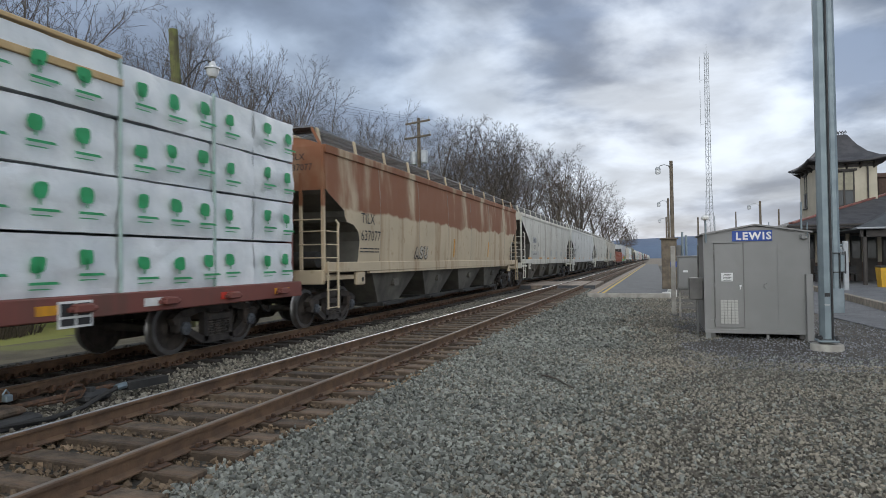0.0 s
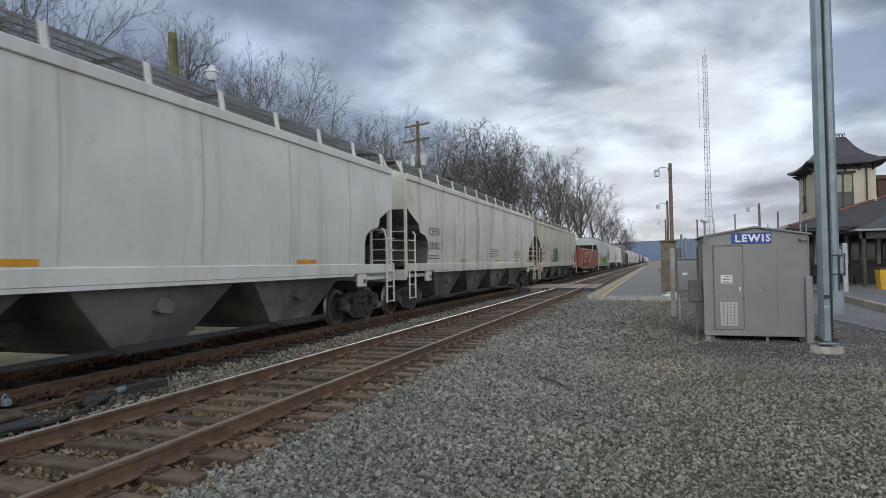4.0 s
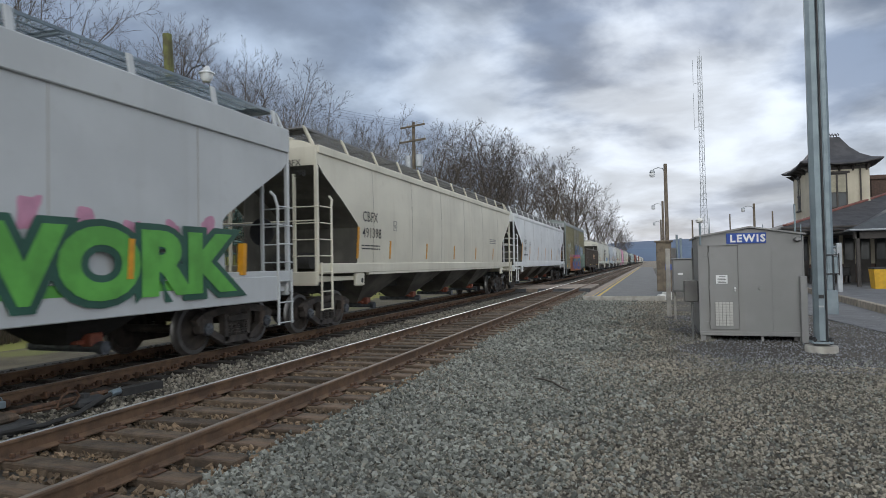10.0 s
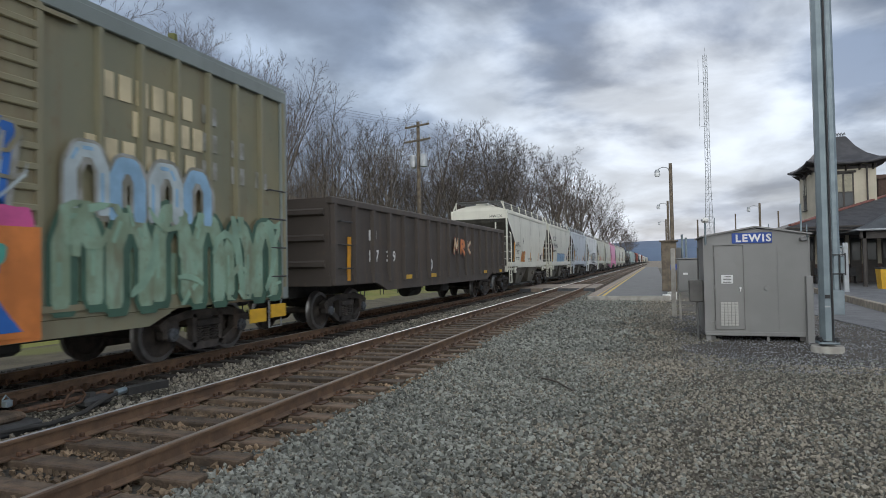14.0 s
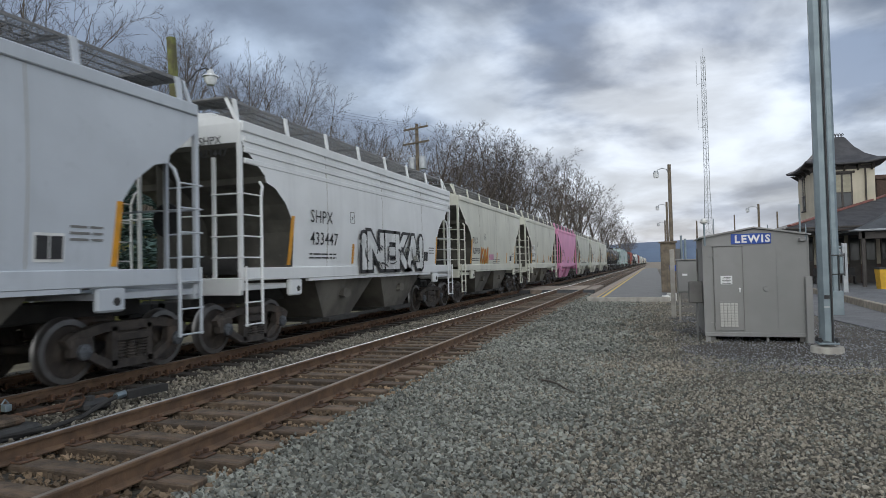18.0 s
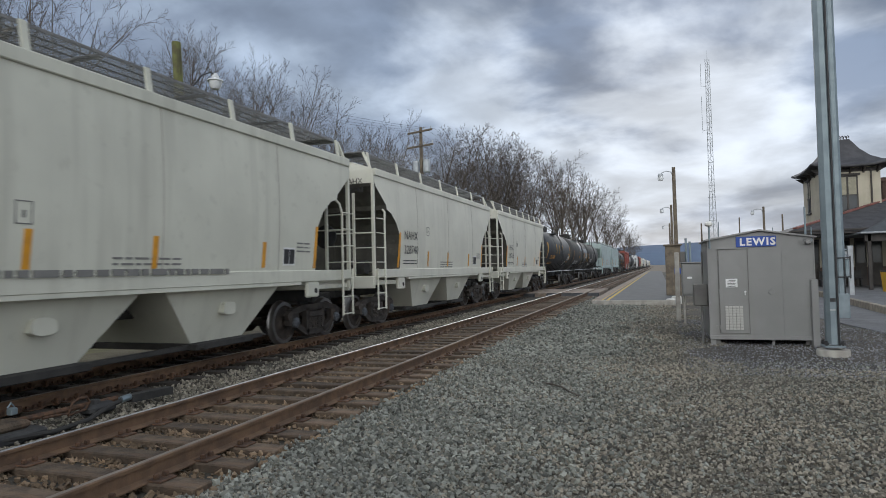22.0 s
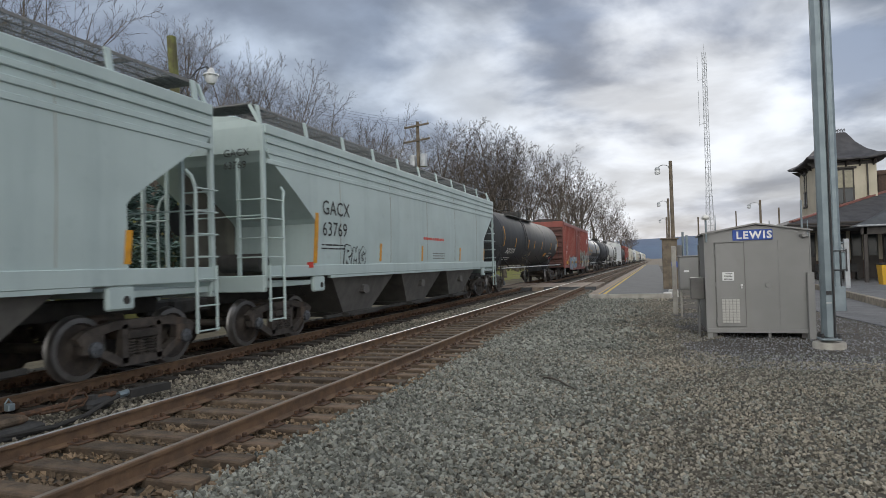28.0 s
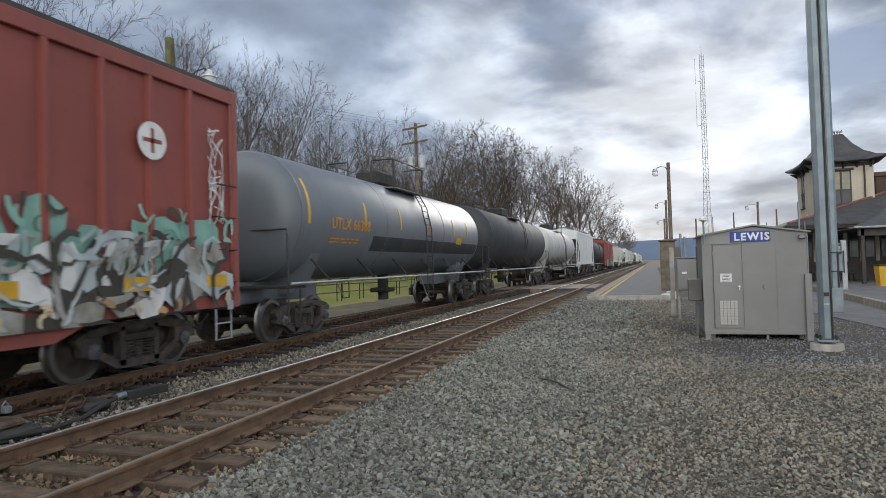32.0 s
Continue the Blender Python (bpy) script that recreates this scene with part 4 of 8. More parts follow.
    # slope bracing and brake gear on the leading end
    part("brake_wheel", Geo().lathe([(0.0, 0.0), (0.0, 0.05), (0.03, 0.05), (0.03, 0.0)], "y", 10).lathe([(-0.01, 0.25), (-0.01, 0.29), (0.03, 0.29), (0.03, 0.25)], "y", 18), "steel_dark", car, at=pose(0.75, h + 0.12, sill + 0.9))
    part("brake_reservoir", Geo().cyl((-0.2, -h + 0.9, sill + 0.15), (0.8, -h + 0.9, sill + 0.15), 0.2, 12), "under", car)
    part("centre_sill", Geo().box(-0.3, 0.3, -h, h, 0.82, 1.1, 0.02), "under", car)
    # hopper bays; the default paint holds dirt and underside shade
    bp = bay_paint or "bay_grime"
    span = (L - 2 * 2.55) / bays
    for i in range(bays):
        cy = -h + 2.55 + span * (i + 0.5)
        if outlets:
            t0, t1, zb, wb = span * 0.40, 0.26, 0.42, 0.34
        else:
            t0, t1, zb, wb = span * 0.47, span * 0.19, 0.36, 1.05
        g = Geo()
        w0 = surface(sill) - 0.10
        g.loft([[(-w0, cy - t0, sill), (w0, cy - t0, sill), (w0, cy + t0, sill), (-w0, cy + t0, sill)],
                [(-w0 * 0.98, cy - t0 * 0.97, sill - 0.12), (w0 * 0.98, cy - t0 * 0.97, sill - 0.12), (w0 * 0.98, cy + t0 * 0.97, sill - 0.12), (-w0 * 0.98, cy + t0 * 0.97, sill - 0.12)],
                [(-wb, cy - t1, zb), (wb, cy - t1, zb), (wb, cy + t1, zb), (-wb, cy + t1, zb)]])
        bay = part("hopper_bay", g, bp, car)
        if outlets:
            g = Geo().cyl((-0.7, cy, 0.36), (0.72, cy, 0.36), 0.07, 10).cyl((0.68, cy, 0.36), (0.8, cy, 0.36), 0.10, 10)
            part("outlet", g, "bearing", bay, "capped outlet pipe")
            part("outlet_flange", Geo().box(-0.36, 0.5, cy - 0.22, cy + 0.22, 0.42, 0.48, 0.01).box(0.4, 0.62, cy - 0.1, cy + 0.14, 0.38, 0.58, 0.02), "gon_red", bay)
        else:
            part("outlet_gate", Geo().box(-wb - 0.15, wb + 0.2, cy - t1 - 0.08, cy + t1 + 0.08, 0.26, 0.37, 0.01).cyl((-wb - 0.3, cy - t1 + 0.02, 0.30), (wb + 0.3, cy - t1 + 0.02, 0.30), 0.035, 8), "under", bay)
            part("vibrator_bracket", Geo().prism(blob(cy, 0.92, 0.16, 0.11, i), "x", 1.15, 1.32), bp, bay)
    if not outlets:
        for s in (-1, 1):
            part("gate_rail", Geo().box(s * 1.02 - 0.05, s * 1.02 + 0.05, -h + 3.0, h - 3.0, 0.27, 0.35, 0.01), "under", car)
    # welded seams of the side sheets
    n = max(int(L / 2.6), 4)
    for i in range(1, n):
        yy = -h + L * i / n
        if abs(yy) < h - reach - 0.3 and body != "pink":
            part("side_seam", patch(Geo(), yy, yy + 0.014, sill + 0.1, eave - chord, surface, 0.003, n=6), "seam_grime", car)
    # roof walks with their posts, and hatches
    hz = eave + post
    for s in (-1, 1):
        g = Geo()
        for k in range(int((L - 0.2) / 0.085)):
            yy = -h + 0.1 + k * 0.085
            g.box(min(s * 0.46, s * 1.2), max(s * 0.46, s * 1.2), yy, yy + 0.036, hz - 0.008, hz)
        for k in range(int(L / 2.2)):
            yy = -h + 0.9 + 2.2 * k
            g.box(min(s * 0.3, s * 1.2), max(s * 0.3, s * 1.2), yy - 0.03, yy + 0.03, hz - 0.06, hz - 0.01)
        for x in (0.46, 0.70, 0.94):
            g.box(s * x - 0.012, s * x + 0.012, -h + 0.1, h - 0.1, hz - 0.016, hz + 0.004)
        part("roof_walk", g, walk_mat, car, "open steel grating walkway")
        part("walk_edge", Geo().box(s * 1.2 - 0.012, s * 1.2 + 0.012, -h + 0.1, h - 0.1, hz - 0.03, hz + 0.014), walk_mat, car)
        n = max(int(L / 1.75), 5)
        pm = shared(f"walk_post/{post}{lean}{fp}{s}", lambda: Geo().loft([[(s * x - 0.02, a - 0.05, z), (s * x + 0.02, a - 0.05, z), (s * x + 0.02, a + 0.05, z), (s * x - 0.02, a + 0.05, z)] for x, a, z in ((1.30, 0, 0.0), (1.225, -lean, post + 0.02))]), fp)
        far = Geo()
        for i in range(n + 1):
            yy = -h + 0.15 + (L - 0.3) * i / n
            if s > 0:
                part("walk_post", pm, None, car, at=pose(0, yy, eave))
            else:
                far.box(s * 1.26 - 0.02, s * 1.26 + 0.02, yy - 0.05, yy + 0.05, eave, hz)
        if s < 0:
            tagged(part("far_post_row", far, fp, car), kind="stuff")
    for e in (-1, 1):
        part("end_walk", Geo().box(-1.2, 1.2, min(e * (h - 0.55), e * (h + 0.05)), max(e * (h - 0.55), e * (h + 0.05)), hz + 0.002, hz + 0.03), walk_mat, car)
        for s in (-1, 1):
            part("walk_strut", Geo().beam((s * 1.18, e * (h + 0.02), hz), (s * 1.38, e * (h - 0.02), eave + 0.02), 0.04, 0.06), fp, car)
    g = Geo()
    for i in range(int(L / 2.2)):
        yy = -h + 1.4 + i * (L - 2.8) / max(int(L / 2.2) - 1, 1)
        g.box(-0.34, 0.34, yy - 0.75, yy + 0.75, eave + 0.28, eave + 0.44, 0.03)
    part("roof_hatch_row", g, fp, car)
    if band:
        for k in range(3):
            g = Geo().box(surface(eave - 0.3) - 0.02, surface(eave - 0.3) + 0.035, -h + 0.05, h - 0.05, eave - 0.34 - k * 0.2, eave - 0.24 - k * 0.2, 0.012)
            part("side_rib", g, fp, car)
    truck(car, -h + 0.95 if L < 14.5 else -h + 1.15)
    truck(car, h - 0.95 if L < 14.5 else h - 1.15)
    return car, surface, h


def boxcar(label, y0, y1, body, roof, eave, sill, post_n, door, door_ribs, dark_end, shift=0.0):
    L = y1 - y0
    h = L / 2
    car = new_car("boxcar", label, "railway wagon", (y0 + y1) / 2)
    W = 1.50
    surface = lambda z: W
    part("body", Geo().box(-W, W, -h + 0.06, h - 0.06, sill + 0.2, eave), body, car)
    part("roof", Geo().prism([(-W - 0.03, eave), (W + 0.03, eave), (W + 0.03, eave + 0.10), (0.5, eave + 0.34), (-0.5, eave + 0.34), (-W - 0.03, eave + 0.10)], "y", -h, h), roof, car)
    for s in (-1, 1):
        x = s * W
        part("eave_rail", Geo().box(x - 0.02, x + 0.07, -h, h, eave - 0.2, eave + 0.02, 0.012), roof if dark_end else body, car)
        part("side_sill", Geo().box(x - 0.03, x + 0.05, -h, h, sill + 0.12, sill + 0.34, 0.012).prism([(-h + 3.0, sill + 0.14), (-h + 3.6, sill - 0.1), (h - 3.6, sill - 0.1), (h - 3.0, sill + 0.14)], "x", x - 0.02, x + 0.035), body, car)
        pm = shared(f"side_post/{body}{s}", lambda: Geo().prism([(-0.05, 0.0), (-0.034, 0.085), (0.034, 0.085), (0.05, 0.0)] if s > 0 else [(-0.05, 0.0), (0.05, 0.0), (0.034, -0.085), (-0.034, -0.085)], "z", sill + 0.34, eave - 0.2), body)
        # the polygon is given across (y, x), so turn it
        for i in range(post_n + 1):
            yy = -h + 0.1 + (L - 0.2) * i / post_n + (shift if 0 < i < post_n else 0)
            if door[0] - 0.1 < yy < door[1] + 0.1:
                continue
            part("side_post", pm, None, car, at=pose(x, yy, 0, 0, 0, -90 if s > 0 else -90))
        for a, b in door_ribs:
            leaf = part("door", Geo().box(x - 0.02 if s > 0 else x - 0.05, x + 0.05 if s > 0 else x + 0.02, a, b, sill + 0.3, eave - 0.22, 0.01), body, car)
            n = 14 if dark_end else 4
            for i in range(n):
                z = sill + 0.5 + (eave - sill - 1.0) * i / (n - 1)
                part("door_rib", shared(f"door_rib/{body}{a}{s}", lambda: Geo().box(x + s * 0.05 - 0.03, x + s * 0.05 + 0.04, a + 0.06, b - 0.06, -0.045, 0.045, 0.015), body), None, leaf, at=pose(0, 0, z))
            for yy in (a + 0.04, b - 0.04):
                part("door_edge", Geo().box(x + s * 0.03 - 0.03, x + s * 0.03 + 0.05, yy - 0.05, yy + 0.05, sill + 0.28, eave - 0.2), body, leaf)
            if not dark_end:
                part("lock_bar", Geo().cyl((x + s * 0.11, (a + b) / 2 + 0.4, sill + 0.4), (x + s * 0.11, (a + b) / 2 + 0.4, eave - 0.3), 0.03, 8).cyl((x + s * 0.11, (a + b) / 2 - 0.6, sill + 0.4), (x + s * 0.11, (a + b) / 2 - 0.6, eave - 0.3), 0.03, 8), body, leaf)
        for ya, yb, za, zb in ((door[0] - 1.4, door[1] + 0.5, sill + 0.22, sill + 0.3), (door[0] - 0.4, door[1] + 0.4, eave - 0.3, eave - 0.24)):
            part("door_track", Geo().box(x + s * 0.06 - 0.03, x + s * 0.06 + 0.03, ya, yb, za, zb), body, car)
        for e in (-1, 1):
            y = e * (h - 0.35)
            for k in range(4):
                z = sill + 0.55 + k * 0.55
                part("grab_iron", shared(f"grab_iron/{s}", lambda: Geo().tube([(x, -0.25, 0), (x + s * 0.1, -0.25, 0), (x + s * 0.1, 0.25, 0), (x, 0.25, 0)], 0.014), "steel_dark"), None, car, at=pose(0, y, z))
            part("sill_step", shared(f"sill_step/{s}{sill}", lambda: Geo().tube([(x, -0.2, sill + 0.1), (x, -0.2, sill - 0.42), (x, 0.2, sill - 0.42), (x, 0.2, sill + 0.1)], 0.018).tube([(x, -0.2, sill - 0.15), (x, 0.2, sill - 0.15)], 0.016), "lamp_grey"), None, car, at=pose(0, y, 0))
    for e in (-1, 1):
        y = e * (h - 0.06)
        em = "trim_dark" if dark_end else "box_end"
        for i in range(7):
            z = sill + 0.5 + i * (eave - sill - 1.1) / 6
            g = Geo().prism([(y - e * 0.05, z - 0.16), (y + e * 0.13, z - 0.05), (y + e * 0.13, z + 0.05), (y - e * 0.05, z + 0.16)], "x", -W + 0.15, W - 0.15)
            part("end_rib", g, em, car)
        part("end_sheet", Geo().box(-W + 0.07, W - 0.07, min(y, y + e * 0.02), max(y, y + e * 0.02), sill + 0.2, eave - 0.36), em, car)
        for s in (-1, 1):
            part("corner_post", Geo().box(s * W - 0.06, s * W + 0.06, y - 0.1, y + 0.1, sill + 0.1, eave + 0.05, 0.02), body if not dark_end else roof, car)
        part("end_header", Geo().box(-W, W, y - 0.08, y + 0.1, eave - 0.35, eave + 0.1, 0.02), roof if dark_end else body, car)
        coupler(car, y, e)
    part("centre_sill", Geo().box(-0.3, 0.3, -h, h, 0.75, 1.1, 0.02), "under", car)
    part("brake_cylinder", Geo().cyl((0.5, -0.6, 0.68), (0.5, 0.6, 0.68), 0.24, 12), "under", car)
    part("air_reservoir", Geo().box(0.2, 0.8, 1.2, 1.9, 0.5, 0.9, 0.04), "under", car)
    part("control_valve", Geo().box(0.3, 1.1, 2.3, 2.9, 0.48, 0.85, 0.05), "under", car)
    part("brake_rod", Geo().cyl((1.1, -h + 3.0, 0.72), (1.1, h - 4.0, 0.62), 0.02, 6), "under", car)
    truck(car, -h + 1.75)
    truck(car, h - 1.75)
    return car, surface, h


def gondola(label, y0, y1, body, top, sill, post_n, pockets):
    L = y1 - y0
    h = L / 2
    car = new_car("gondola_car", label, "railway wagon", (y0 + y1) / 2)
    W = 1.50
    surface = lambda z: W
    g = Geo()
    part("floor_pan", Geo().box(-W + 0.02, W - 0.02, -h + 0.1, h - 0.1, sill + 0.1, sill + 0.3), body, car)
    rnd = random.Random(4)
    for s in (-1, 1):
        x = s * W
        part("side_wall", Geo().box(x - 0.03, x + 0.03, -h + 0.05, h - 0.05, sill + 0.1, top), body, car)
        part("top_rail", Geo().box(x - 0.06, x + 0.10, -h, h, top - 0.12, top + 0.05, 0.02), body, car)
        part("bottom_rail", Geo().prism([(-h, sill + 0.34), (-h, sill + 0.1), (-h + 2.5, sill + 0.1), (-h + 3.2, sill - 0.12), (h - 3.2, sill - 0.12), (h - 2.5, sill + 0.1), (h, sill + 0.1), (h, sill + 0.34)], "x", x - 0.04, x + 0.06), body, car)
        pm = shared(f"side_stake/{body}{top}", lambda: Geo().loft([[(-0.05, -0.10, z), (0.13, -0.06, z), (0.13, 0.06, z), (-0.05, 0.10, z)] for z in (sill + 0.12, top - 0.1)]), body)
        for i in range(post_n + 1):
            part("side_stake", pm, None, car, at=pose(x, -h + 0.15 + (L - 0.3) * i / post_n, 0, 0, 0, 0 if s > 0 else 180))
        if pockets:
            step = (L - 0.3) / post_n
            pk = shared(f"side_pocket/{body}{s}", lambda: Geo().loft([[(0.0, -0.42, -0.07), (0.0, 0.42, -0.07), (0.0, 0.46, 0.10), (0.0, -0.46, 0.10)], [(s * 0.09, -0.34, -0.03), (s * 0.09, 0.34, -0.03), (s * 0.09, 0.36, 0.0), (s * 0.09, -0.36, 0.0)]]), body)
            for i in range(post_n):
                for k in range(5):
                    part("side_pocket", pk, None, car, at=pose(x + s * 0.03, -h + 0.15 + step * (i + 0.5), sill + 0.62 + k * (top - sill - 0.95) / 4))
        for e in (-1, 1):
            for k in range(3):
                part("grab_iron", shared(f"grab_iron/g{s}", lambda: Geo().tube([(x, -0.3, 0), (x + s * 0.12, -0.3, 0), (x + s * 0.12, 0.3, 0), (x, 0.3, 0)], 0.016), "steel_dark"), None, car, at=pose(0, e * (h - 0.7), sill + 0.5 + k * 0.55))
    for e in (-1, 1):
        y = e * (h - 0.08)
        part("end_wall", Geo().box(-W, W, y - 0.05, y + 0.05, sill + 0.1, top + 0.02), body, car)
        for k in range(3):
            z = sill + 0.6 + k * 0.6
            part("end_rib", Geo().prism([(y, z - 0.12), (y + e * 0.12, z - 0.05), (y + e * 0.12, z + 0.05), (y, z + 0.12)], "x", -W + 0.1, W - 0.1), body, car)
        coupler(car, y, e)
    part("centre_sill", Geo().box(-0.3, 0.3, -h, h, 0.75, sill + 0.15, 0.02), "under", car)
    part("brake_cylinder", Geo().cyl((0.5, -1.6, 0.68), (0.5, -0.6, 0.68), 0.24, 12), "under", car)
    part("air_reservoir", Geo().box(0.3, 1.0, 0.9, 1.7, 0.5, 0.85, 0.06), "under", car)
    truck(car, -h + 1.7)
    truck(car, h - 1.7)
    return car, surface, h


def tank(label, y0, y1, body, top=4.24, radius=1.48, dome="box", deck=(-1.25, 1.25), climb=None):
    """A tank car; top: height of the shell above the rails."""
    L = y1 - y0
    h = L / 2
    car = new_car("tank_car", label, "railway wagon", (y0 + y1) / 2)
    zc = top - radius

    def surface(z):
        return math.sqrt(max(radius * radius - (z - zc) ** 2, 0.01))

    prof = []
    for i in range(7):
        a = i / 6 * math.pi / 2
        prof.append((-h + 0.62 * (1 - math.sin(a)), max(radius * math.cos(a - math.pi / 2), 0.02) if i else 0.02))
    prof = [(-h, 0.02), (-h + 0.02, radius * 0.35), (-h + 0.07, radius * 0.62), (-h + 0.17, radius * 0.83), (-h + 0.33, radius * 0.95), (-h + 0.52, radius)]
    prof = prof + [(0, radius)] + [(-a, r) for a, r in reversed(prof)]
    part("shell", Geo().lathe(prof, "y", 48, (0, 0, zc)), body, car)
    for y in (-h + 0.52, h - 0.52, -L / 6, L / 6):
        part("weld_band", Geo().lathe([(y - 0.025, radius - 0.01), (y - 0.02, radius + 0.008), (y + 0.02, radius + 0.008), (y + 0.025, radius - 0.01)], "y", 48, (0, 0, zc)), body, car)
    for e in (-1, 1):
        y = e * (h - 1.5)
        part("saddle", Geo().loft([[(-0.75, y - 0.25, 0.95), (0.75, y - 0.25, 0.95), (0.75, y + 0.25, 0.95), (-0.75, y + 0.25, 0.95)], [(-1.22, y - 0.22, zc - 0.75), (1.22, y - 0.22, zc - 0.75), (1.22, y + 0.22, zc - 0.75), (-1.22, y + 0.22, zc - 0.75)]]), body, car)
        part("stub_sill", Geo().box(-0.32, 0.32, min(e * (h + 0.2), e * (h - 3.0)), max(e * (h + 0.2), e * (h - 3.0)), 0.8, 1.15, 0.02), body, car)
        part("end_platform", Geo().box(-1.45, 1.45, min(e * (h + 0.15), e * (h - 0.6)), max(e * (h + 0.15), e * (h - 0.6)), 1.12, 1.18, 0.01), "under", car)
        for s in (-1, 1):
            yy = e * (h + 0.1)
            part("end_handrail", Geo().tube([(s * 1.45, yy, 1.15), (s * 1.45, yy, 2.25), (s * 1.35, yy - e * 0.15, 2.35), (s * 0.4, yy - e * 0.15, 2.35)], 0.022), "steel_dark", car)
            part("sill_step", Geo().tube([(s * 1.45, yy, 1.15), (s * 1.45, yy, 0.4), (s * 1.45, yy - e * 0.45, 0.4), (s * 1.45, yy - e * 0.45, 1.15)], 0.02), "steel_dark", car)
        coupler(car, e * (h + 0.15), e)
    for s in (-1, 1):
        part("side_handrail", Geo().cyl((s * 1.52, -h - 0.1, 1.22), (s * 1.52, h + 0.1, 1.22), 0.03, 8), "lamp_grey" if body != "tank_white" else "under", car)
        for i in range(6):
            y = -h + 1.6 + (L - 3.2) * i / 5
            part("rail_bracket", Geo().cyl((s * 1.52, y, 1.22), (s * surface(zc - 0.95), y - 0.22, zc - 0.95), 0.022, 6), "under", car)
    # manway, platform and its railing
    d0, d1 = deck
    part("manway", Geo().lathe([(0.0, 0.0), (0.0, 0.55), (0.36, 0.55), (0.42, 0.5), (0.42, 0.0)], "z", 20, (0, 0, top - 0.06)) if dome == "round" else Geo().box(-0.42, 0.42, -0.75, 0.75, top - 0.05, top + 0.42, 0.08), "under", car)
    zd = zc + math.sqrt(radius ** 2 - 0.81) + 0.06
    for s in (-1, 1):
        x0, x1 = sorted((s * 0.6, s * 1.12))
        part("platform_deck", Geo().box(x0, x1, d0, d1, zd, zd + 0.035), "grate", car)
        part("railing", Geo().tube([(s * 1.12, d0, zd), (s * 1.12, d0, top + 0.62), (s * 1.12, d1, top + 0.62), (s * 1.12, d1, zd)], 0.026), "steel_dark", car)
        n = int((d1 - d0) / 1.9)
        for i in range(1, n):
            yy = d0 + (d1 - d0) * i / n
            part("railing_post", Geo().cyl((s * 1.12, yy, zd), (s * 1.12, yy, top + 0.62), 0.035, 6), "steel_dark", car)
        for y in (d0, d1):
            part("railing_end", Geo().tube([(s * 1.12, y, top + 0.62), (s * 0.4, y, top + 0.62), (s * 0.4, y, top + 0.02)], 0.024), "steel_dark", car)
        # ladder from the sill to the platform, following the shell
        pts = [(s * 1.55, 0.5), (s * 1.55, zc), (s * (radius + 0.06) * 0.92, zc + radius * 0.5), (s * 1.12, zd)]
        lad = Geo()
        ly = d1 - 0.6 if climb is None else climb
        for y in (-0.25, 0.25):
            lad.tube([(x, ly + y, z) for x, z in pts], 0.02)
        for k in range(11):
            t = k / 10 * 3
            i = min(int(t), 2)
            u = t - i
            x, z = pts[i][0] * (1 - u) + pts[i + 1][0] * u, pts[i][1] * (1 - u) + pts[i + 1][1] * u
            lad.cyl((x, ly - 0.25, z), (x, ly + 0.25, z), 0.016, 6)
        part("ladder", lad, "steel_dark", car)
        part("ladder_brace", Geo().tube([(s * 1.52, ly - 0.85, 1.2), (s * 1.5, ly - 0.25, 0.55)], 0.018), "lamp_grey", car)
    part("brake_reservoir", Geo().cyl((0.7, h - 2.2, 1.55), (0.7, h - 1.2, 1.55), 0.28, 14), body, car)
    if dome == "box":
        part("bottom_outlet", Geo().cyl((0, 0.3, 0.45), (0, 0.3, zc - radius + 0.1), 0.18, 10).box(-0.3, 0.3, -0.1, 0.6, 0.7, 0.85, 0.03), "under", car)
    truck(car, -h + 1.15)
    truck(car, h - 1.15)
    return car, surface, h


# ---- the train: each car's ends along the line at the clip's start ----
TRAIN = []


def marks(car, surface, h, off, code, number, z1, z2, size=0.40, material="ink", plate=None, spread=1.05, rows=2):
    y = -h + off
    if plate:
        part("mark_panel", patch(Geo(), y - 0.08, y + size * 3.1, z2 - 0.08, z2 + size * 0.85, surface, 0.005), plate, car)
        part("mark_panel", patch(Geo(), y - 0.08, y + size * 2.6, z1 - 0.08, z1 + size * 0.85, surface, 0.005), plate, car)
    put_text(car, code, y, z1, size, material, surface, spread)
    put_text(car, number, y, z2, size, material, surface, spread)
    if rows:
        text_bars(car, y, z2 - 0.22, size * 3, rows, surface, material)


def end_marks(car, surface, h, code, number, z, material="ink"):
    g = Geo()
    for k, t in enumerate((code, number)):
        v, f = lettering(t, 0.21)
        g.add([(0.55 + a, -h - 0.012, z - 0.24 * k + b) for a, b, _ in v], f)
    tagged(part("end_lettering", g, material, car), kind="stuff")


def frame_box(car, y, z, surface, size=0.22):
    g = Geo()
    for a, b, c, d in ((0, size, 0, 0.014), (0, size, size * 1.2, size * 1.2 + 0.014), (0, 0.014, 0, size * 1.2), (size - 0.014, size, 0, size * 1.2)):
        patch(g, y + a, y + b, z + c, z + d, surface, 0.006, n=1)
    patch(g, y + size * 0.42, y + size * 0.58, z + size * 0.35, z + size * 0.75, surface, 0.006, n=1)
    part("service_mark", g, "ink_faint", car)


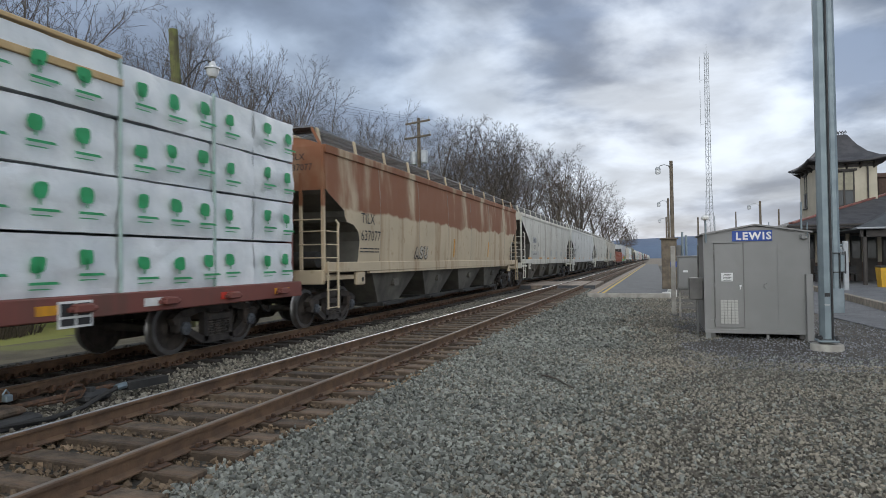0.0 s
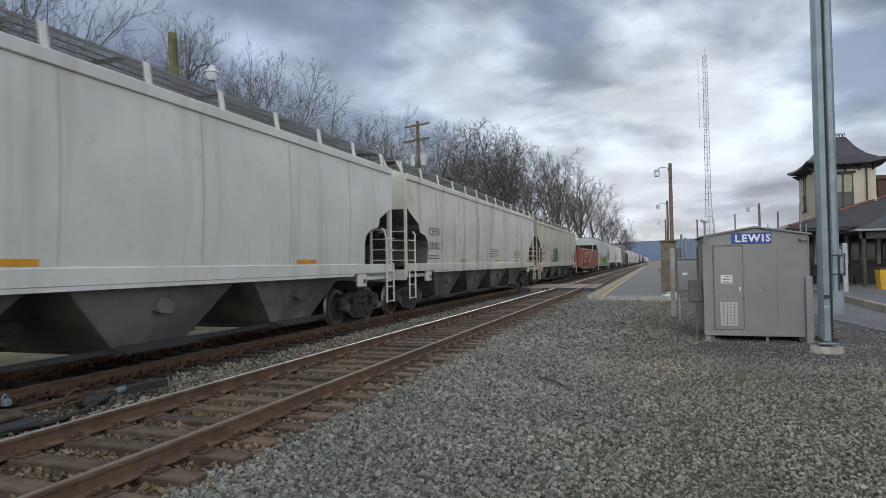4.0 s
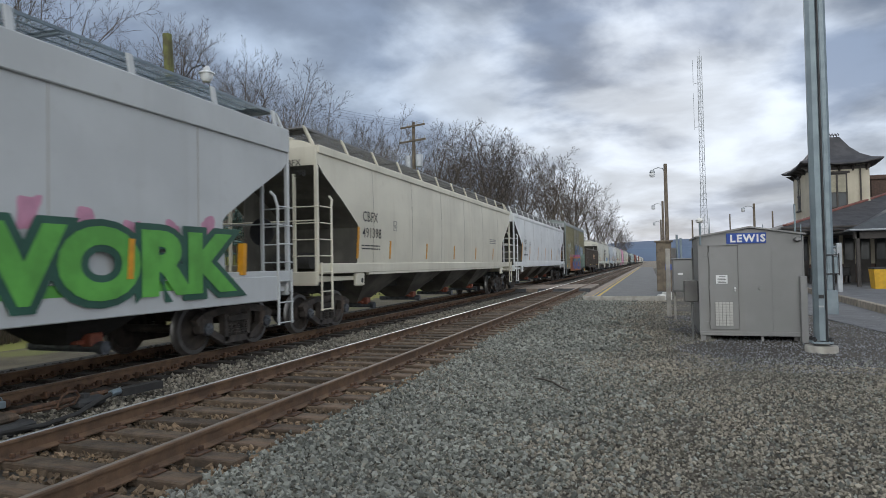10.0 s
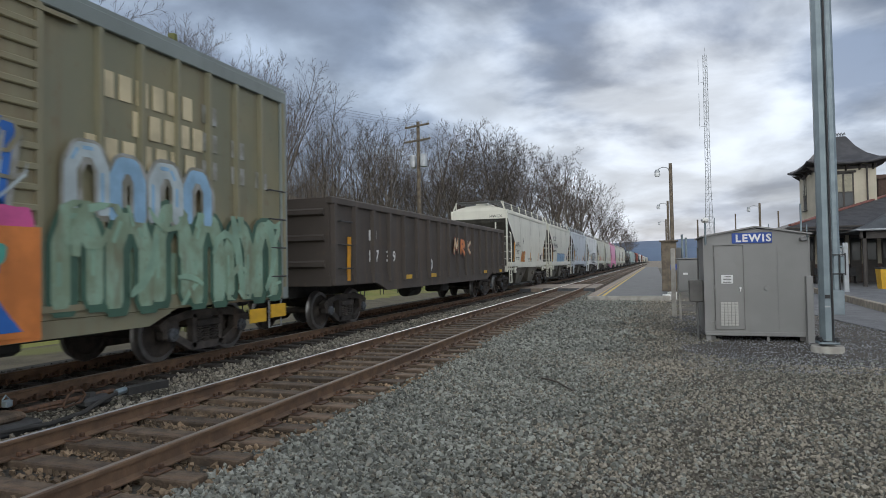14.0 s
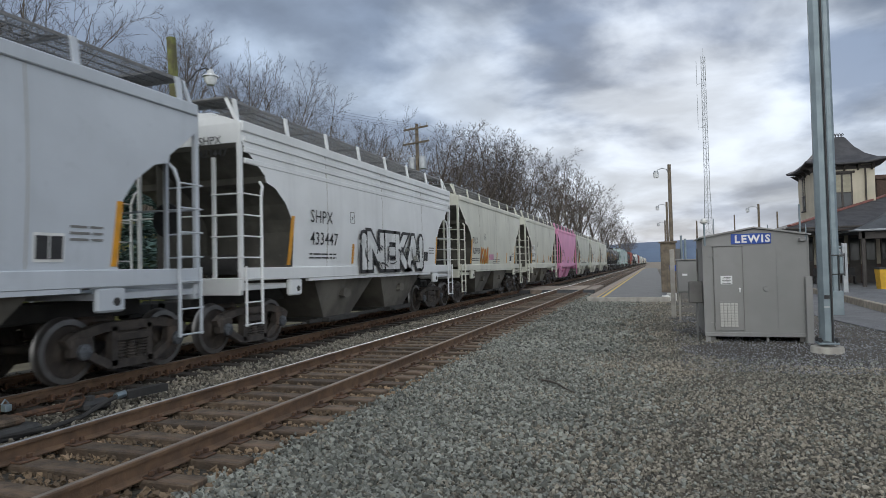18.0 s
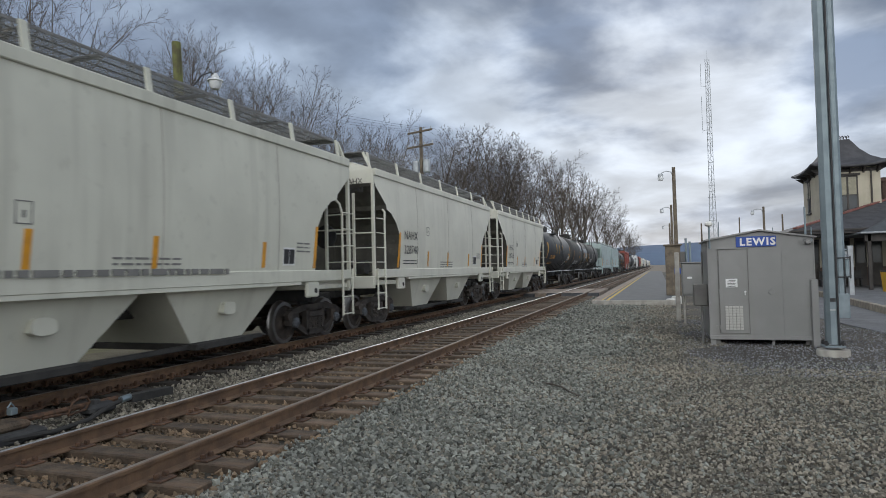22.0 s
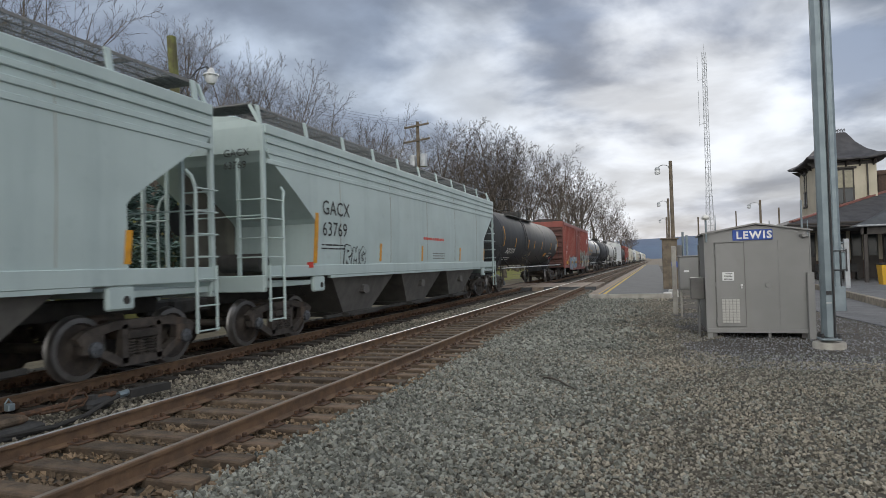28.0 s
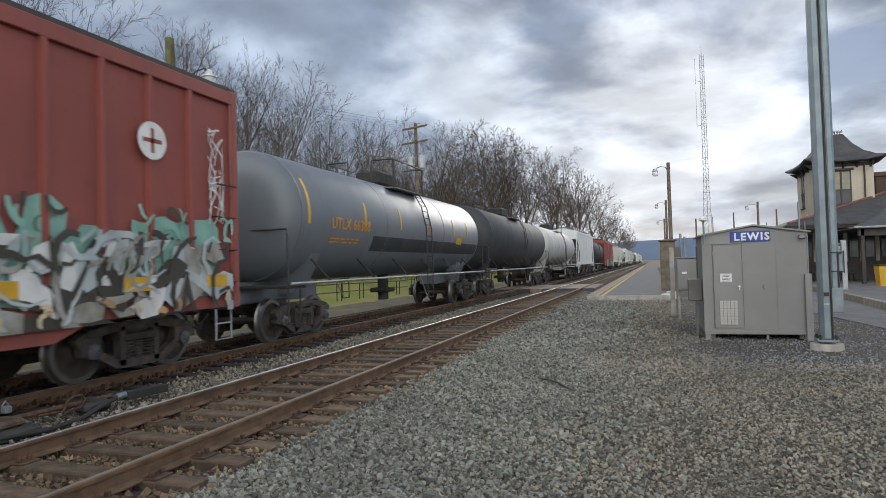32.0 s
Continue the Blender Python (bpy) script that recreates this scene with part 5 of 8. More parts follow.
def lumber_car():
    y0, y1 = -11.4, 11.6
    L, h = y1 - y0, (y1 - y0) / 2
    car = new_car("centerbeam_flatcar", "dark red centerbeam flatcar loaded with wrapped lumber", "railway wagon", (y0 + y1) / 2)
    part("deck", Geo().box(-1.45, 1.45, -h, h, 0.98, 1.1, 0.02), "flat_red", car)
    for s in (-1, 1):
        part("side_sill", Geo().box(s * 1.45 - 0.05, s * 1.45 + 0.05, -h, h, 0.82, 1.12, 0.015), "flat_red", car)
        for i in range(15):
            y = -h + 0.8 + i * (L - 1.6) / 14
            part("strap_winch", Geo().box(s * 1.5, s * 1.62 if s > 0 else s * 1.5 + 0.12, y - 0.14, y + 0.14, 0.9, 1.02, 0.02).cyl((s * 1.56, y - 0.2, 0.95), (s * 1.56, y + 0.2, 0.95), 0.035, 8), "flat_red", car)
    for e in (-1, 1):
        y = e * (h - 0.06)
        part("bulkhead", Geo().box(-1.3, 1.3, y - 0.05, y + 0.05, 1.1, 4.35, 0.03), "flat_red", car)
        part("bulkhead_post", Geo().box(-1.3, -1.15, y, y + e * 0.06, 1.1, 4.35).box(1.15, 1.3, y, y + e * 0.06, 1.1, 4.35).box(-0.1, 0.1, y, y + e * 0.06, 1.1, 4.35), "flat_red", car)
        coupler(car, e * h, e)
    part("centre_beam", Geo().box(-0.12, 0.12, -h + 0.2, h - 0.2, 1.1, 4.35, 0.02), "flat_red", car)
    part("centre_sill", Geo().box(-0.35, 0.35, -h, h, 0.7, 1.0, 0.02), "under", car)
    for k, y in enumerate((h - 1.0, h - 2.6, h - 4.3, h - 6.0, h - 8.0)):
        part("reflector", patch(Geo(), y, y + 0.5, 0.9, 1.02, lambda z: 1.5, 0.006, n=1), ("amber", "red_mark", "white_paint")[k % 3], car, "reflective sill marking")
    f = part("data_plate", Geo().box(1.5, 1.515, h - 5.7, h - 5.2, 0.72, 1.06), "white_paint", car)
    g = Geo()
    for a, b, c, d in ((-5.67, -5.47, 0.87, 1.03), (-5.43, -5.23, 0.87, 1.03), (-5.67, -5.47, 0.75, 0.84), (-5.43, -5.23, 0.75, 0.84)):
        g.box(1.51, 1.519, h + a, h + b, c, d)
    part("panel_print", g, "ink", f)
    # four tiers of wrapped packages on each side
    rnd = random.Random(12)
    tier = 0.785
    cols = [(0.12, 1.45), (1.5, 2.6), (2.65, 4.6), (4.65, 6.9), (6.95, 9.9), (9.95, 13.2), (13.25, 16.4), (16.45, 19.6), (19.65, 22.2)]
    for s in (-1, 1):
        for k in range(4):
            for a, b in cols:
                z0 = 1.12 + k * (tier + 0.04)
                d = rnd.uniform(-0.03, 0.03)
                w = 1.36 + d
                g = Geo()
                ny, nz = max(int((b - a) / 0.11), 6), 8
                grid = []
                sd = rnd.uniform(0, 100)
                for i in range(nz + 1):
                    row = []
                    for j in range(ny + 1):
                        u, t = j / ny, i / nz
                        puff = 0.02 * math.sin(math.pi * t) + 0.05 * noise.noise(Vector((sd + u * (b - a) * 2.2, t * 2.5, sd))) + 0.03 * noise.noise(Vector((sd + u * (b - a) * 7, t * 7, sd)))
                        sag = 0.03 * noise.noise(Vector((sd, u * 5, t)))
                        row.append((s * (w + puff), h - b + (b - a) * u, z0 + tier * t + (sag if 0 < i < nz else 0)))
                    grid.append(row)
                n = ny + 1
                g.add([p for r in grid for p in r], [(i * n + j, i * n + j + 1, (i + 1) * n + j + 1, (i + 1) * n + j) for i in range(nz) for j in range(ny)], True)
                g.box(min(s * 0.14, s * (w - 0.015)), max(s * 0.14, s * (w - 0.015)), h - b, h - a, z0, z0 + tier)
                pk = part("lumber_package", g, "wrap", car, "white wrapped lumber package with green printing")
                if s > 0:
                    logos, bars = Geo(), Geo()
                    yy = h - b + 0.22
                    while yy < h - a - 0.25:
                        zz = z0 + 0.34 + rnd.uniform(-0.06, 0.06)
                        sf = lambda z: w + 0.045
                        bl = blob(yy + 0.12, zz + 0.12, 0.115, 0.105, rnd.random(), 12, 0.3)
                        logos.add([(w + 0.085, p, q) for p, q in bl], [tuple(range(12))])
                        logos.add([(w + 0.085, yy + 0.105, zz - 0.05), (w + 0.085, yy + 0.135, zz - 0.05), (w + 0.085, yy + 0.135, zz + 0.1), (w + 0.085, yy + 0.105, zz + 0.1)], [(0, 1, 2, 3)])
                        for q in (0, 1):
                            bars.add([(w + 0.085, yy, zz - 0.13 - q * 0.06), (w + 0.085, yy + 0.42 - q * 0.12, zz - 0.13 - q * 0.06), (w + 0.085, yy + 0.38 - q * 0.12, zz - 0.115 - q * 0.06 + 0.02 * (1 - q)), (w + 0.085, yy, zz - 0.115 - q * 0.06 + 0.02 * (1 - q))], [(0, 1, 2, 3)])
                        yy += rnd.uniform(0.62, 0.72)
                    tagged(part("printed_tree", logos, "wrap_green", pk), kind="stuff")
                    tagged(part("print_line", bars, "wrap_green", pk), kind="stuff")
        for a in (2.62, 4.62, 6.92, 9.92, 13.22):
            part("strap", Geo().box(s * 1.40 - 0.02, s * 1.40 + 0.015, h - a - 0.02, h - a + 0.02, 1.1, 4.42), "wrap_pale", car)
    part("dunnage_board", Geo().box(1.40, 1.45, h - 11.5, h - 4.6, 4.02, 4.12, 0.01), "lumber", car, "pale softwood board along the load")
    part("dunnage_board", Geo().box(1.25, 1.42, h - 14, h - 4.6, 4.41, 4.47, 0.01), "lumber", car, "pale softwood board on the load")
    truck(car, -h + 2.1)
    truck(car, h - 2.1)
    truck_y = h - 5.2
    part("brake_cylinder", Geo().cyl((0.9, -h + 8, 0.62), (0.9, -h + 9, 0.62), 0.24, 12), "under", car)
    TRAIN.append(car)


lumber_car()


def covered_hoppers():
    c, s, h = hopper("rust-stained tan covered hopper car with faded lettering", 12.63, 33.31, "rust_tan", 4.15, 1.43, 4, "low", 1.7)
    marks(c, s, h, 1.75, "TILX", "637077", 2.48, 2.05, 0.38, "ink")
    end_marks(c, s, h, "TILX", "637077", 3.85)
    amber_marks(c, (-h + 9.5, -h + 14.5), 1.65, 2.3, s)
    graffiti(c, -h + 5.5, -h + 6.7, 1.6, 1.95, 3, ["tan_white"], "ink", s, seed=3)
    TRAIN.append(c)

    c, s, h = hopper("dirty off-white covered hopper car with grey panels", 34.86, 55.76, "dirty_white", 4.12, 1.45, 4, "straight", 2.2)
    part("repaint_patch", patch(Geo(), -h + 3.25, -h + 4.25, 2.52, 2.86, s, 0.005), "repaint_grey", c)
    part("repaint_patch", patch(Geo(), -h + 2.75, -h + 5.3, 1.56, 2.02, s, 0.005), "patch_pale", c)
    put_text(c, "MULX", -h + 3.36, 2.57, 0.31, "ink", s, 1.0)
    put_text(c, "1207", -h + 3.30, 2.14, 0.35, "ink", s, 1.05)
    text_bars(c, -h + 3.3, 1.88, 1.2, 2, s)
    frame_box(c, -h + 4.9, 2.3, s)
    for k, y in enumerate((-h + 1.9, -h + 5.6, -h + 8.6, -h + 11.5, h - 3.3)):
        part("reflector", patch(Geo(), y, y + 0.9, 1.55, 1.64, s, 0.007, n=1), "amber", c, "orange reflective strip")
    for y in (-h + 7.0, -h + 10, -h + 12.5, -h + 15, h - 3.2):
        part("repaint_patch", patch(Geo(), y, y + 0.7, 1.75, 2.1, s, 0.005), "patch_pale", c)
    TRAIN.append(c)

    c, s, h = hopper("pale grey covered hopper car with black lettering", 57.1, 78.19, "pale_grey", 4.2, 1.45, 4, "low", 1.8)
    marks(c, s, h, 1.68, "CEFX", "380017", 2.7, 2.22, 0.36, "ink", spread=1.3, rows=0)
    text_bars(c, -h + 1.85, 1.9, 1.0, 3, s, seed=3)
    end_marks(c, s, h, "CEFX", "380017", 3.85)
    frame_box(c, -h + 4.4, 2.5, s)
    for k, y in enumerate((-h + 1.5, -h + 5.5, -h + 9.5, h - 5)):
        part("reflector", patch(Geo(), y, y + 0.8, 1.55, 1.64, s, 0.007, n=1), "amber", c, "orange reflective strip")
    TRAIN.append(c)

    c, s, h = hopper("weathered off-white covered hopper car", 79.37, 100.39, "dirty_white", 4.22, 1.45, 4, "low", 1.8)
    marks(c, s, h, 1.8, "CEFX", "380021", 2.45, 1.98, 0.38, "ink", spread=1.35)
    text_bars(c, -h + 10, 2.1, 1.6, 5, s, "stone_brown", seed=4)
    text_bars(c, h - 6, 2.1, 1.6, 5, s, "stone_brown", seed=6)
    for k, y in enumerate((-h + 5.5, -h + 11, h - 5.6, h - 2.4, h - 1.1)):
        part("reflector", patch(Geo(), y, y + 0.8, 1.55, 1.66, s, 0.007, n=1), "amber", c, "orange reflective strip")
    TRAIN.append(c)

    c, s, h = hopper("tan-grey covered hopper car with small teal graffiti", 101.65, 122.29, "tan_white", 4.12, 1.41, 4, "low", 1.6)
    marks(c, s, h, 1.65, "TILX", "642219", 2.43, 1.97, 0.36, rows=1)
    end_marks(c, s, h, "TILX", "642219", 3.9)
    frame_box(c, -h + 4.2, 2.4, s)
    amber_marks(c, (-h + 1.45,), 1.7, 2.75, s, 0.14)
    amber_marks(c, (h - 7.6, h - 3.2), 1.7, 2.3, s, 0.13)
    graffiti(c, -h + 6.1, -h + 8.7, 1.5, 2.55, 4, ["g_teal", "g_mint"], "g_dark", s, back=None, seed=8, inner="g_rose")
    dark_label(c, h - 2.9, 1.68, s)
    TRAIN.append(c)


covered_hoppers()


def red_gondola():
    c, s, h = gondola("rust red open gondola car with stamped side pockets", 123.68, 145.03, "gon_red", 2.82, 0.85, 15, True)
    for k, y in enumerate((-h + 0.75, -h + 4.6, -h + 8.2, -h + 12.0, h - 6.5, h - 3.9, h - 1.0)):
        part("reflector", patch(Geo(), y, y + 0.5, 1.15, 1.32, lambda z: 1.56, 0.006, n=1), "gold_paint", c, "yellow reflective strip")
    g = Geo()
    patch(g, -h + 2.2, -h + 2.75, 1.95, 2.2, lambda z: 1.53, 0.006, n=1)
    part("owner_bar", g, "white_paint", c)
    put_text(c, "609138", -h + 2.0, 1.54, 0.36, "white_paint", lambda z: 1.53, 1.1)
    text_bars(c, -h + 2.2, 1.35, 0.9, 2, lambda z: 1.53, "white_paint")
    chalk = Geo()
    rnd = random.Random(3)
    for y in (-h + 5.0, -h + 9.3, -h + 16.4, h - 1.7):
        for k in range(3):
            patch(chalk, y + rnd.uniform(0.1, 0.3), y + 0.6, 1.5 + k * 0.42, 1.515 + k * 0.42, lambda z: 1.62, 0.006, 0.3, 1)
    tagged(part("chalk_marks", chalk, "white_paint", c), kind="stuff")
    patch_g = Geo()
    patch(patch_g, h - 1.6, h - 0.7, 0.92, 1.08, lambda z: 1.57, 0.006, n=1)
    part("tag_bar", patch_g, "white_paint", c)
    TRAIN.append(c)


red_gondola()


def long_hoppers():
    c, s, h = hopper("light grey pressure-flow hopper car with green and pink graffiti", 146.39, 165.51, "flow_grey", 4.3, 1.36, 5, "straight", 2.1, chord=0.45, outlets=True, bay_paint="under", walk_mat="galv", post=0.40, bulge=0.0)
    put_text(c, "58898", -h + 1.72, 1.85, 0.36, "ink", s, 1.1)
    part("mark_panel", patch(Geo(), -h + 1.7, -h + 2.9, 1.78, 2.7, s, 0.005), "repaint_grey", c)
    put_text(c, "RDIX", -h + 1.85, 2.3, 0.36, "ink", s, 1.1)
    text_bars(c, -h + 1.7, 1.6, 1.1, 2, s)
    end_marks(c, s, h, "RDIX", "58898", 3.3)
    amber_marks(c, (-h + 1.45,), 1.45, 2.3, s, 0.10, 0.06)
    frame_box(c, -h + 3.15, 1.95, s, 0.22)
    sill_x = s(1.4) + 0.055
    for q in (-1, 1):
        part("deep_sill", Geo().box(q * (s(1.4) + 0.02) - 0.04, q * (s(1.4) + 0.02) + 0.04, -h + 1.2, h - 0.4, 0.86, 1.34, 0.015), "flow_grey", c)
    f0 = lambda z: s(max(z, 1.36)) + (0.075 if z < 1.36 else 0.0)
    cloud = Geo()
    rnd = random.Random(24)
    for i in range(26):
        cy, cz = -h + 2.9 + i * 0.27, rnd.uniform(1.9, 2.35)
        poly = blob(cy, cz, rnd.uniform(0.3, 0.6), rnd.uniform(0.22, 0.42), rnd.random(), lump=0.5)
        cloud.add([(s(z) + 0.003 + i * 0.0003, y, z) for y, z in poly], [tuple(range(18))])
    for i in range(9):
        poly = blob(-h + 10.2 + i * 0.8, 2.15 + rnd.uniform(-0.1, 0.1), 0.16, 0.2, rnd.random(), lump=0.5)
        cloud.add([(s(z) + 0.004 + i * 0.0003, y, z) for y, z in poly], [tuple(range(18))])
    tagged(part("graffiti_cloud", cloud, "g_rose", c, "sprayed pink haze"), kind="stuff")
    part("graffiti", patch(Geo(), -h + 1.25, -h + 9.6, 0.87, 1.33, lambda z: sill_x, 0.008), "g_green", c, "sprayed green band")
    part("graffiti", patch(Geo(), -h + 9.6, h - 1.9, 1.18, 1.33, lambda z: sill_x, 0.008), "g_green", c, "sprayed green band")
    # four pointed dark letters, speckled with bare paint, on a green foot
    for k, pts in enumerate(([(2.9, 1.34), (3.0, 1.62), (3.5, 1.72), (4.9, 2.4), (5.25, 2.28), (5.0, 1.8), (5.05, 1.34)], [(5.02, 1.34), (5.05, 1.8), (5.2, 2.3), (5.62, 2.27), (5.9, 2.36), (6.3, 2.28), (6.36, 1.95), (6.7, 1.75), (6.66, 1.34)], [(6.65, 1.34), (6.75, 1.85), (7.4, 2.36), (7.85, 2.1), (7.95, 1.34)], [(7.9, 1.34), (7.92, 2.05), (8.25, 2.1), (8.25, 2.24), (8.85, 2.24), (8.85, 2.05), (9.25, 2.05), (9.3, 1.34)])):
        my, mz = sum(q[0] for q in pts) / len(pts), sum(q[1] for q in pts) / len(pts)
        g = Geo()
        for slot, grow, off, top in ((0, 1.07, 0.014, 9), (1, 0.97, 0.018, 9), (2, 0.94, 0.022, 1.62)):
            g.slot = slot
            ring = [(my + (y - my) * grow, min(max(mz + (z - mz) * grow, 1.345), top + 0.08 * math.sin(y * 9))) for y, z in pts]
            g.add([(s(z) + off + k * 0.0005, -h + y, z) for y, z in ring] + [(s(mz) + off + k * 0.0005, -h + my, min(mz, top - 0.1))], [(i, (i + 1) % len(ring), len(ring)) for i in range(len(ring))])
        g.slot = 0
        for y, z in ((my - 0.15, 1.36), (my + 0.3, 1.36)):
            g.add([(s(1.5) + 0.03, -h + y, z), (s(1.5) + 0.03, -h + y + 0.26, z), (s(1.5) + 0.03, -h + y + 0.1, z + 0.36)], [(0, 1, 2)])
        part("graffiti_letter", g, ["ink", "g_speckle", "g_green"], c, "sprayed dark green letter on a light green foot")
    scrawl(c, -h + 3.2, -h + 9.2, 1.7, 2.3, 90, ["g_white", "g_dark", "g_white"], s, 25, (0.02, 0.07), 0.03)
    spray_word(c, "DOWORK", -h + 9.45, h - 1.55, 1.0, 2.2, "g_green", "g_dark", lambda z: s(1.9) + 0.08, 0.055)
    for y in (-h + 4.4, -h + 7.0, -h + 9.6, -h + 12.1, -h + 14.8, h - 1.7):
        part("reflector", patch(Geo(), y, y + 0.1, 1.38, 1.95, s, 0.11, 0.06), "amber", c, "amber reflective strip")
    TRAIN.append(c)

    c, s, h = hopper("cream covered hopper car with black lettering", 166.73, 187.1, "cream_grey", 4.22, 1.5, 4, "straight", 2.0, outlets=True, bay_paint="bay_grime", lean=0.3, bulge=0.05)
    marks(c, s, h, 2.2, "CBFX", "491398", 2.66, 2.24, 0.38)
    end_marks(c, s, h, "CBFX", "491398", 3.8)
    frame_box(c, -h + 4.3, 2.5, s)
    amber_marks(c, (-h + 1.9,), 1.7, 2.5, s)
    amber_marks(c, [-h + 4 + 3.1 * i for i in range(5)], 1.7, 2.2, s, 0.10)
    text_bars(c, h - 4.6, 2.6, 1.2, 3, s, seed=4)
    TRAIN.append(c)

    c, s, h = hopper("white covered hopper car with amber strips", 188.34, 209.11, "clean_white", 4.22, 1.5, 4, "straight", 2.0, outlets=True, bay_paint="bay_grime", lean=0.3, bulge=0.05)
    marks(c, s, h, 2.62, "ELTX", "8015", 2.63, 2.22, 0.38)
    frame_box(c, -h + 4.4, 2.5, s)
    amber_marks(c, (-h + 1.9,), 1.7, 2.7, s, 0.13)
    amber_marks(c, [-h + 4.4 + 3.0 * i for i in range(5)] + [h - 1.9], 1.7, 2.5, s, 0.12)
    text_bars(c, h - 3.5, 2.6, 0.75, 6, s, "ink_faint", 0.022, 0.05, seed=9)
    text_bars(c, h - 3.5, 3.25, 0.7, 3, s, "seam_grime", 0.022, 0.08, seed=2)
    TRAIN.append(c)


long_hoppers()


def olive_boxcar():
    y0, y1 = 210.3, 226.46
    h = (y1 - y0) / 2
    c, s, h = boxcar("olive high-cube boxcar with louvred double doors, covered in graffiti", y0, y1, "olive", "silver_roof", 4.95, 0.78, 22, (-2.2, 2.85), [(-2.12, 0.33), (0.38, 2.77)], True)
    f = lambda z: 1.515
    over = lambda z: 1.575
    door = lambda z: 1.60
    part("end_number_panel", Geo().box(0.2, 1.4, -h - 0.06, -h - 0.045, 4.62, 4.95), "repaint_grey", c)
    g = Geo()
    v, q = lettering("SSW 67971", 0.26, 1.1)
    g.add([(0.22 + a * 0.75, -h - 0.066, 4.70 + b) for a, b, _ in v], q)
    part("end_lettering", g, "ink", c)
    part("graffiti", patch(Geo(), -h + 0.5, -h + 2.6, 0.92, 1.72, f, 0.006), "g_silver", c, "scratched silver paint")
    scrawl(c, -h + 0.7, -h + 2.4, 0.95, 1.7, 26, ["g_white", "repaint_grey", "olive"], f, 32, (0.02, 0.07), 0.012)
    bubble_tag(c, -h + 1.5, -h + 3.9, 2.36, 3.36, 3, "g_pale", "g_umber", f, 31)
    scrawl(c, -h + 1.7, -h + 3.7, 2.5, 3.2, 10, ["g_umber", "g_sky"], f, 30, (0.04, 0.1), 0.03)
    scrawl(c, -h + 4.1, -h + 5.5, 2.3, 3.0, 9, ["g_silver"], f, 29, (0.03, 0.07), 0.01)
    for a, b in ((1.53, 2.05), (2.14, 2.71)):
        part("mark_panel", patch(Geo(), -h + a, -h + b, 1.74, 2.42, f, 0.034, n=1), "g_navy", c, "dark blue painted mark panel")
    for text, a, z in (("SS", 1.60, 2.12), ("W", 2.24, 2.12), ("67", 1.58, 1.79), ("97", 2.20, 1.79)):
        put_text(c, text, -h + a, z, 0.33, "white_paint", f, 1.1, 0.042)
    pink = Geo()
    rnd = random.Random(33)
    for i in range(34):
        low = i < 8
        poly = blob(-h + (2.55 + rnd.uniform(0, 0.45) if low else 2.9 + (i - 8) * 0.30), rnd.uniform(1.0, 1.8) if low else rnd.uniform(1.98, 2.12), 0.26, 0.3 if low else 0.2, rnd.random(), lump=0.3)
        pink.add([(door(z) - (0.085 if y < -h + 5.8 else -0.012) + 0.012 + i * 0.0005, y, max(z, 0.92)) for y, z in poly], [tuple(range(18))])
    tagged(part("graffiti_cloud", pink, "g_pink", c, "sprayed pink border"), kind="stuff")
    part("graffiti", patch(Geo(), -h + 2.95, -h + 5.85, 0.70, 2.02, lambda z: 1.56, 0.01, n=1), "g_orange", c, "sprayed orange panel")
    part("graffiti", patch(Geo(), -h + 5.85, -h + 10.75, 0.70, 2.02, lambda z: 1.655, 0.01, n=1), "g_orange", c, "sprayed orange panel on the doors")
    spray_word(c, "NOVICER", -h + 3.5, -h + 10.65, 0.74, 1.99, "g_blue", "g_orange", lambda z: 1.672, 0.035)
    sheen = Geo()
    for i, y in enumerate((3.6, 4.75, 5.0, 5.55, 6.7, 7.6, 8.3, 9.2, 9.95)):
        poly = blob(-h + y + 0.2, 1.7, 0.16, 0.14, i, lump=0.2)
        sheen.add([(1.70, a, z) for a, z in poly], [tuple(range(18))])
    tagged(part("graffiti_shine", sheen, "g_teal", c, "teal fading in the letters"), kind="stuff")
    graffiti(c, -h + 6.1, -h + 10.5, 2.2, 3.2, 4, ["g_blue"], "g_silver", door, seed=35, inner="g_pale", fat=0.2)
    scrawl(c, -h + 6.1, -h + 10.6, 2.15, 3.25, 70, ["olive", "g_silver", "olive", "g_blue", "g_pale"], door, 39, (0.03, 0.1), 0.035)
    part("graffiti", patch(Geo(), -h + 10.9, h - 0.2, 0.92, 1.75, f, 0.02, n=1), "g_patina", c, "worn green sprayed field")
    arch = [[[(0.08, 0), (0.08, 0.7), (0.3, 1), (0.7, 1), (0.92, 0.7), (0.92, 0)]], [[(0.1, 0), (0.5, 1), (0.9, 0)]]]
    graffiti(c, -h + 10.95, h - 0.35, 1.0, 2.35, 6, ["g_patina"], "g_green_dark", over, back=None, seed=36, inner="g_mint", fat=0.34, lean=0.0, shapes=arch[:1])
    graffiti(c, -h + 11.1, -h + 13.9, 2.2, 3.1, 4, ["g_pale", "g_sky"], "g_silver", over, seed=37, fat=0.3, lean=0.0, shapes=arch)
    scrawl(c, -h + 11.0, h - 0.3, 0.95, 2.4, 26, ["g_patina", "g_mint", "g_patina"], over, 40, (0.08, 0.2))
    words = Geo()
    for k, (a, b) in enumerate(((-h + 11.75, -h + 13.55), (-h + 12.3, -h + 13.55), (-h + 11.5, -h + 13.55))):
        yy = a
        while yy < b:
            patch(words, yy, yy + 0.21, 3.86 - k * 0.46, 4.22 - k * 0.46, f, 0.006, n=1)
            yy += 0.31
